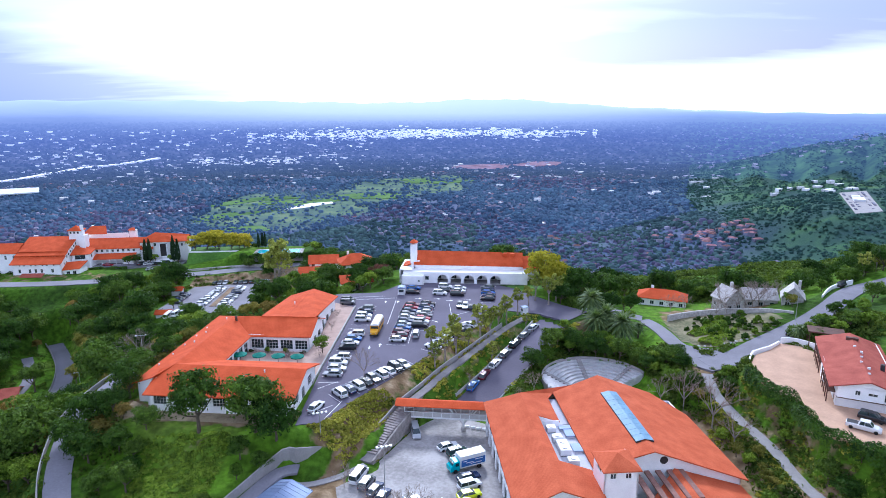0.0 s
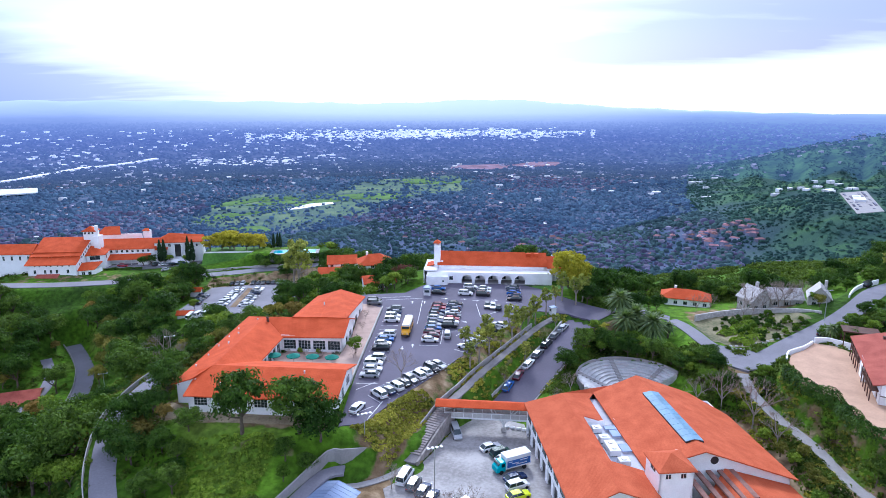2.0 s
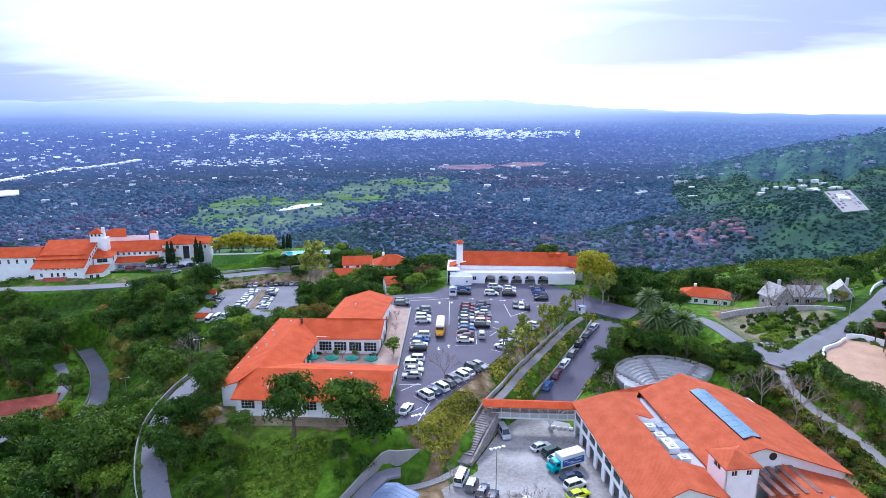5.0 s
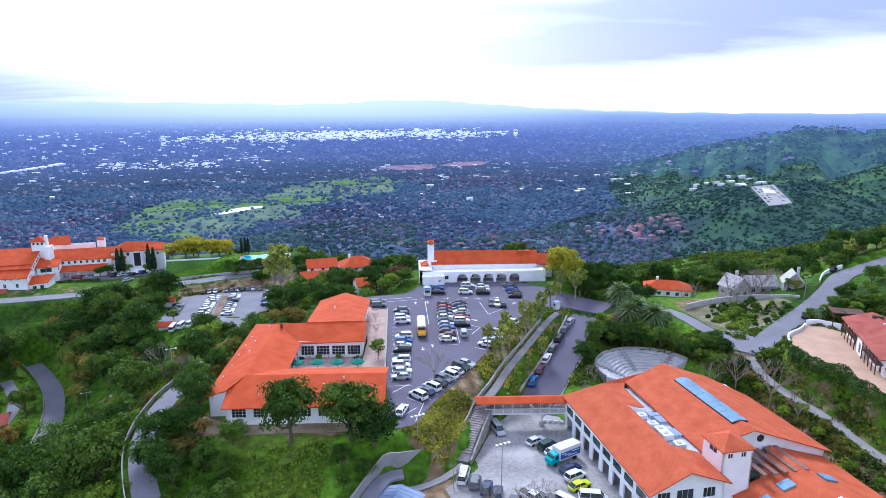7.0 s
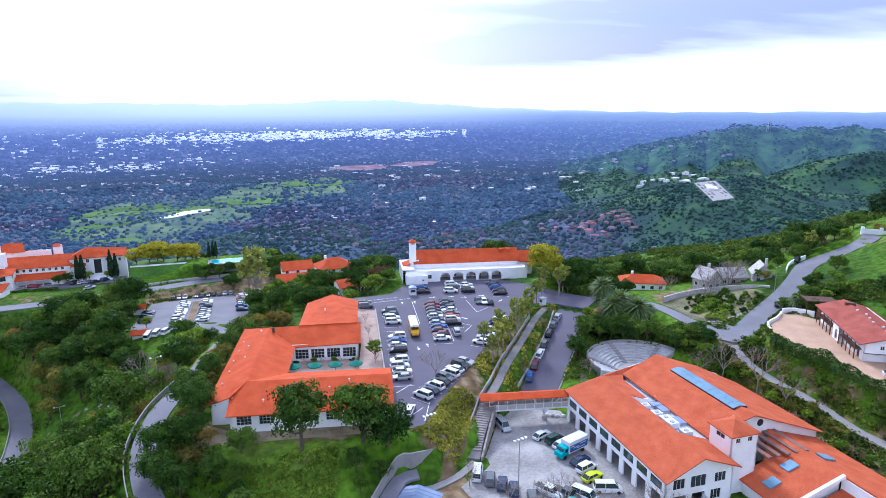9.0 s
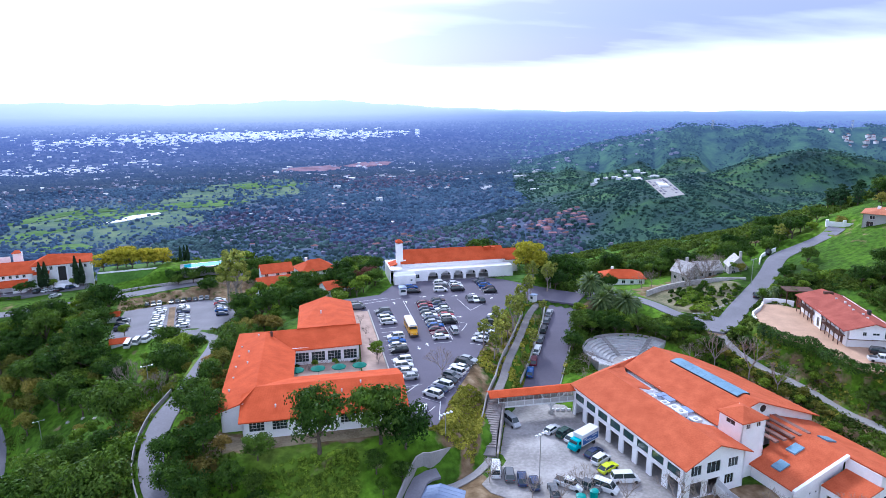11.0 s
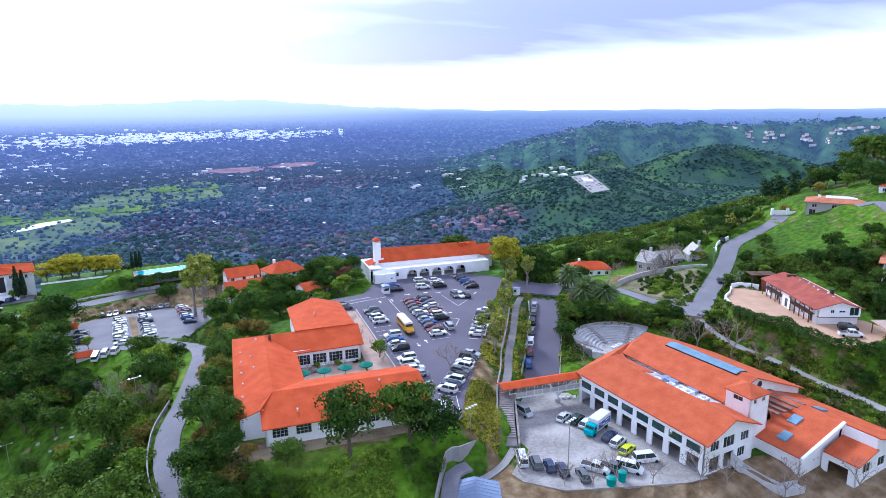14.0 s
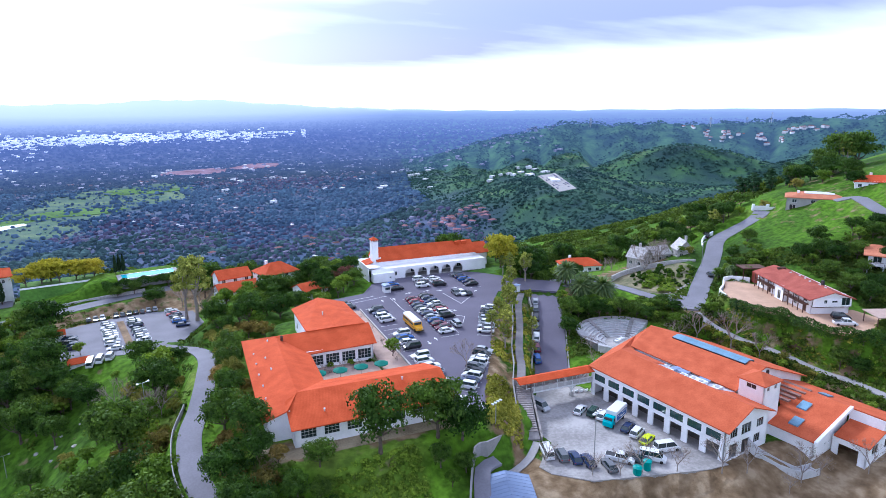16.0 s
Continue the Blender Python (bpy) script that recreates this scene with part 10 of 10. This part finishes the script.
def build_small_things():
    # guard booth beside the chapel, with a barrel roof
    o = thing("guard_booth", pose(-13.6, 196.5, ground_z(-13.6, 196.5), 0, 0, -4), "small white guard booth with a rounded blue-grey roof", "booth")
    box("cabin", -1.1, -1.3, 0, 1.1, 1.3, 2.2, M["unit"], o, bevel=0.05)
    box("window", -0.8, -1.33, 1.1, 0.8, -1.30, 1.9, M["glass"], o)
    bm = bmesh.new()
    arc = [(1.35 * math.cos(math.pi * k / 10), 2.2 + 0.6 * math.sin(math.pi * k / 10)) for k in range(11)]
    ends = [[bm.verts.new((x, y, z)) for x, z in arc] for y in (-1.5, 1.5)]
    for k in range(10):
        bm.faces.new((ends[0][k], ends[1][k], ends[1][k + 1], ends[0][k + 1]))
    for e in ends:
        bm.faces.new(e)
    bm.faces.new((ends[0][0], ends[0][10], ends[1][10], ends[1][0]))
    part("roof", bm, M["metal_roof"], o)
    # white gate walls where the hill road ends
    o = thing("gate_wall", pose(154.5, 187.5, ground_z(154.5, 187.5), 0, 0, -35), "white plastered gate walls at the head of the road", "gate")
    for x in (-3.4, 2.4):
        box("pier", x, -0.5, -0.6, x + 1.0, 0.5, 2.6, M["stucco"], o)
    box("panel", -2.4, -0.12, -0.6, 2.4, 0.12, 1.9, M["stucco"], o)
    box("side_wall", 3.4, -0.2, -0.6, 8.0, 0.2, 1.5, M["stucco"], o)
    # gate booth by the road
    o = thing("gate_booth", pose(24.5, 178.5, ground_z(24.5, 178.5) + 0.1, 0, 0, 20), "small white gate booth with a window", "booth")
    box("cabin", -0.8, -0.8, 0, 0.8, 0.8, 2.3, M["unit"], o)
    box("window", -0.82, -0.5, 1.1, -0.80, 0.5, 1.9, M["glass"], o)
    box("roof", -1.0, -1.0, 2.3, 1.0, 1.0, 2.45, M["metal_roof"], o)
    # painted sign board at the junction
    o = thing("sign_board", pose(45, 186, ground_z(45, 186), 0, 0, 10), "white painted board on two posts", "sign")
    box("board", -1.6, -0.05, 0.8, 1.6, 0.05, 1.9, M["unit"], o)
    for x in (-1.4, 1.3):
        box("post", x, 0.05, 0, x + 0.1, 0.15, 1.9, M["timber"], o)
    # maintenance shed with a metal roof below the court
    s = thing("shed", pose(-31.0, 97.4, -9.6, 0, 0, -23), "low shed with a blue-grey ribbed metal roof", "shed")
    wall(s, (-4, -6.5), (4, -6.5), 0, 3.2, [(2.5, 0, 5.5, 2.6, "o")], "stucco_grey"), wall(s, (4, -6.5), (4, 6.5), 0, 3.2, (), "stucco_grey"), wall(s, (4, 6.5), (-4, 6.5), 0, 3.2, (), "stucco_grey"), wall(s, (-4, 6.5), (-4, -6.5), 0, 3.2, (), "stucco_grey")
    for a, b in ((-4.6, 0.0), (0.0, 4.6)):
        za, zb = (3.2, 4.4) if a < 0 else (4.4, 3.2)
        slab("roof", [(a, -7, za), (b, -7, zb), (b, 7, zb), (a, 7, za)], 0.12, M["metal_roof"], s)
        for i in range(14):
            y = -6.8 + i * 1.05
            slab("rib", [(a, y, za + 0.05), (b, y, zb + 0.05), (b, y + 0.06, zb + 0.05), (a, y + 0.06, za + 0.05)], 0.06, M["metal_roof"], s)
    # bins beside the court
    for x, y, r, h in ((-5.3, 93.4, 0.9, 1.5), (-2.6, 93.6, 0.8, 1.9)):
        o = thing("waste_container", pose(x, y, -7.1, 0, 0, 20), "teal waste container at the edge of the court", "container")
        bm = bmesh.new()
        tube(bm, (0, 0, 0), (0, 0, h), r * 0.85, r, 14)
        part("body", bm, M["teal"], o)
        bm = bmesh.new()
        tube(bm, (0, 0, h), (0, 0, h + 0.18), r * 1.05, r * 0.5, 14)
        part("lid", bm, M["teal"], o)
    for i in range(5):
        o = thing("traffic_barrier", pose(5.4 + i * 1.25, 126.2 - 0.35 * i, -7.05, 0, 0, 10), "low white plastic barrier block", "barrier", "barriers under the bridge")
        box("block", -0.5, -0.2, 0, 0.5, 0.2, 0.55, M["unit"], o, bevel=0.06)
    # swimming pool with its terrace
    o = thing("swimming_pool", pose(-80, 296, -6.4, 0, 0, 6), "turquoise swimming pool with a pale deck", "pool")
    box("deck", -11.6, -4.6, -4, 11.6, 4.8, 0.0, M["path"], o)
    box("water", -10, -3.6, 0.0, 10, 3.6, 0.05, M["water"], o)
    for s in (-1, 1):
        box("coping", -10.4, s * 3.8 - 0.2, 0.0, 10.4, s * 3.8 + 0.2, 0.12, M["unit"], o)
    # ramp down from the gymnasium's south gallery, turning along the wall
    o = thing("outside_ramp", pose(12, 87.9, 0, 0, 0, 4.5), "grey concrete ramp with solid parapets descending from the gallery", "ramp")
    line = [(7.4, 0.2, -5.2), (8.9, -1.9, -7.2), (10.4, -4.9, -8.4), (12.3, -7.7, -9.2), (16.6, -8.6, -9.3)]
    sides = []
    for i, p in enumerate(line):
        d = Vector(line[min(i + 1, 4)]) - Vector(line[max(i - 1, 0)])
        sides.append(Vector((d.y, -d.x, 0)).normalized())
    for i in range(4):
        p, q, m, n = Vector(line[i]), Vector(line[i + 1]), sides[i], sides[i + 1]
        slab("deck", [tuple(p - m * 0.9), tuple(q - n * 0.9), tuple(q + n * 0.9), tuple(p + m * 0.9)], 0.5, M["concrete_pale"], o)
        for k in (-1.05, 0.9):
            up = Vector((0, 0, 0.8))
            slab("parapet", [tuple(p + m * k + up), tuple(p + m * (k + 0.15) + up), tuple(q + n * (k + 0.15) + up), tuple(q + n * k + up)], 1.6, M["concrete_pale"], o)
    for i in (0, 2):
        p = line[i]
        box("pier", p[0] - 0.3, p[1] - 0.3, -11.5, p[0] + 0.3, p[1] + 0.3, p[2] - 0.45, M["concrete_pale"], o)
    o = thing("villa_pergola", pose(95.5, 146.5, 5.5, 0, 0, -25), "dark timber pergola behind the villa", "pergola")
    box("roof", -4, -2.5, 2.6, 4, 2.5, 2.9, M["timber"], o)
    for x in (-3.7, 3.5):
        for y in (-2.2, 2.0):
            box("post", x, y, -1.5, x + 0.2, y + 0.2, 2.6, M["timber"], o)
    box("store", -1, -4.5, -1.5, 5.5, -2.6, 2.0, M["tile_dark"], o)
    o = thing("carport", pose(89, 101, 4.0, 0, 0, -25), "flat tan-roofed carport beside the villa", "carport")
    slab("roof", [(-5, -3, 2.8), (5, -3, 2.8), (5, 3, 3.2), (-5, 3, 3.2)], 0.2, M["paving"], o)
    for x in (-4.7, 4.5):
        for y in (-2.7, 2.5):
            box("post", x, y, -1.5, x + 0.2, y + 0.2, 2.7, M["timber"], o)


build_small_things()


def build_boulders():
    """Pale stones lying in the grass of the slope and along the junction island."""
    rng = np.random.default_rng(44)
    spots = [(-104 + rng.normal(0, 5), 186 + rng.normal(0, 6), rng.uniform(0.3, 0.8)) for i in range(9)]
    spots += [(74.5 + i * 2.3, 156.0 + i * 1.55 + rng.uniform(-0.3, 0.3), rng.uniform(0.35, 0.6)) for i in range(7)]
    for x, y, s in spots:
        if not clear_of_paving(np.array([x]), np.array([y]), 0.2)[0]:
            continue
        t = thing("boulder", pose(x, y, ground_z(x, y), 0, 0, rng.uniform(0, 360)), "pale weathered boulder lying in grass", "boulder", "boulders on the slopes")
        bm = bmesh.new()
        bmesh.ops.create_icosphere(bm, subdivisions=1, radius=s)
        for v in bm.verts:
            v.co *= rng.uniform(0.75, 1.2)
            v.co.z *= 0.62
        part("rock", bm, M["rock"], t)


M["rock"] = mat("pale_rock", (0.36, 0.34, 0.30), 0.9, 0.25, 2.0)
build_boulders()
for i in range(9):
    t = i / 8
    o = thing("boulder", pose(69.6 + 14 * t, 158.8 + 2.2 * t * t + 0.3 * math.sin(i), ground_z(69.6 + 14 * t, 158.8 + 2.2 * t * t) + 0.1, 0, 0, 40 * i), "pale boulder edging the planted island", "boulder", "island boulders")
    bm = bmesh.new()
    bmesh.ops.create_icosphere(bm, subdivisions=1, radius=0.55)
    for v in bm.verts:
        v.co *= 0.8 + 0.4 * noise.noise(v.co * 2 + Vector((i, 0, 0)))
        v.co.z *= 0.6
    part("rock", bm, M["seat_concrete"], o)
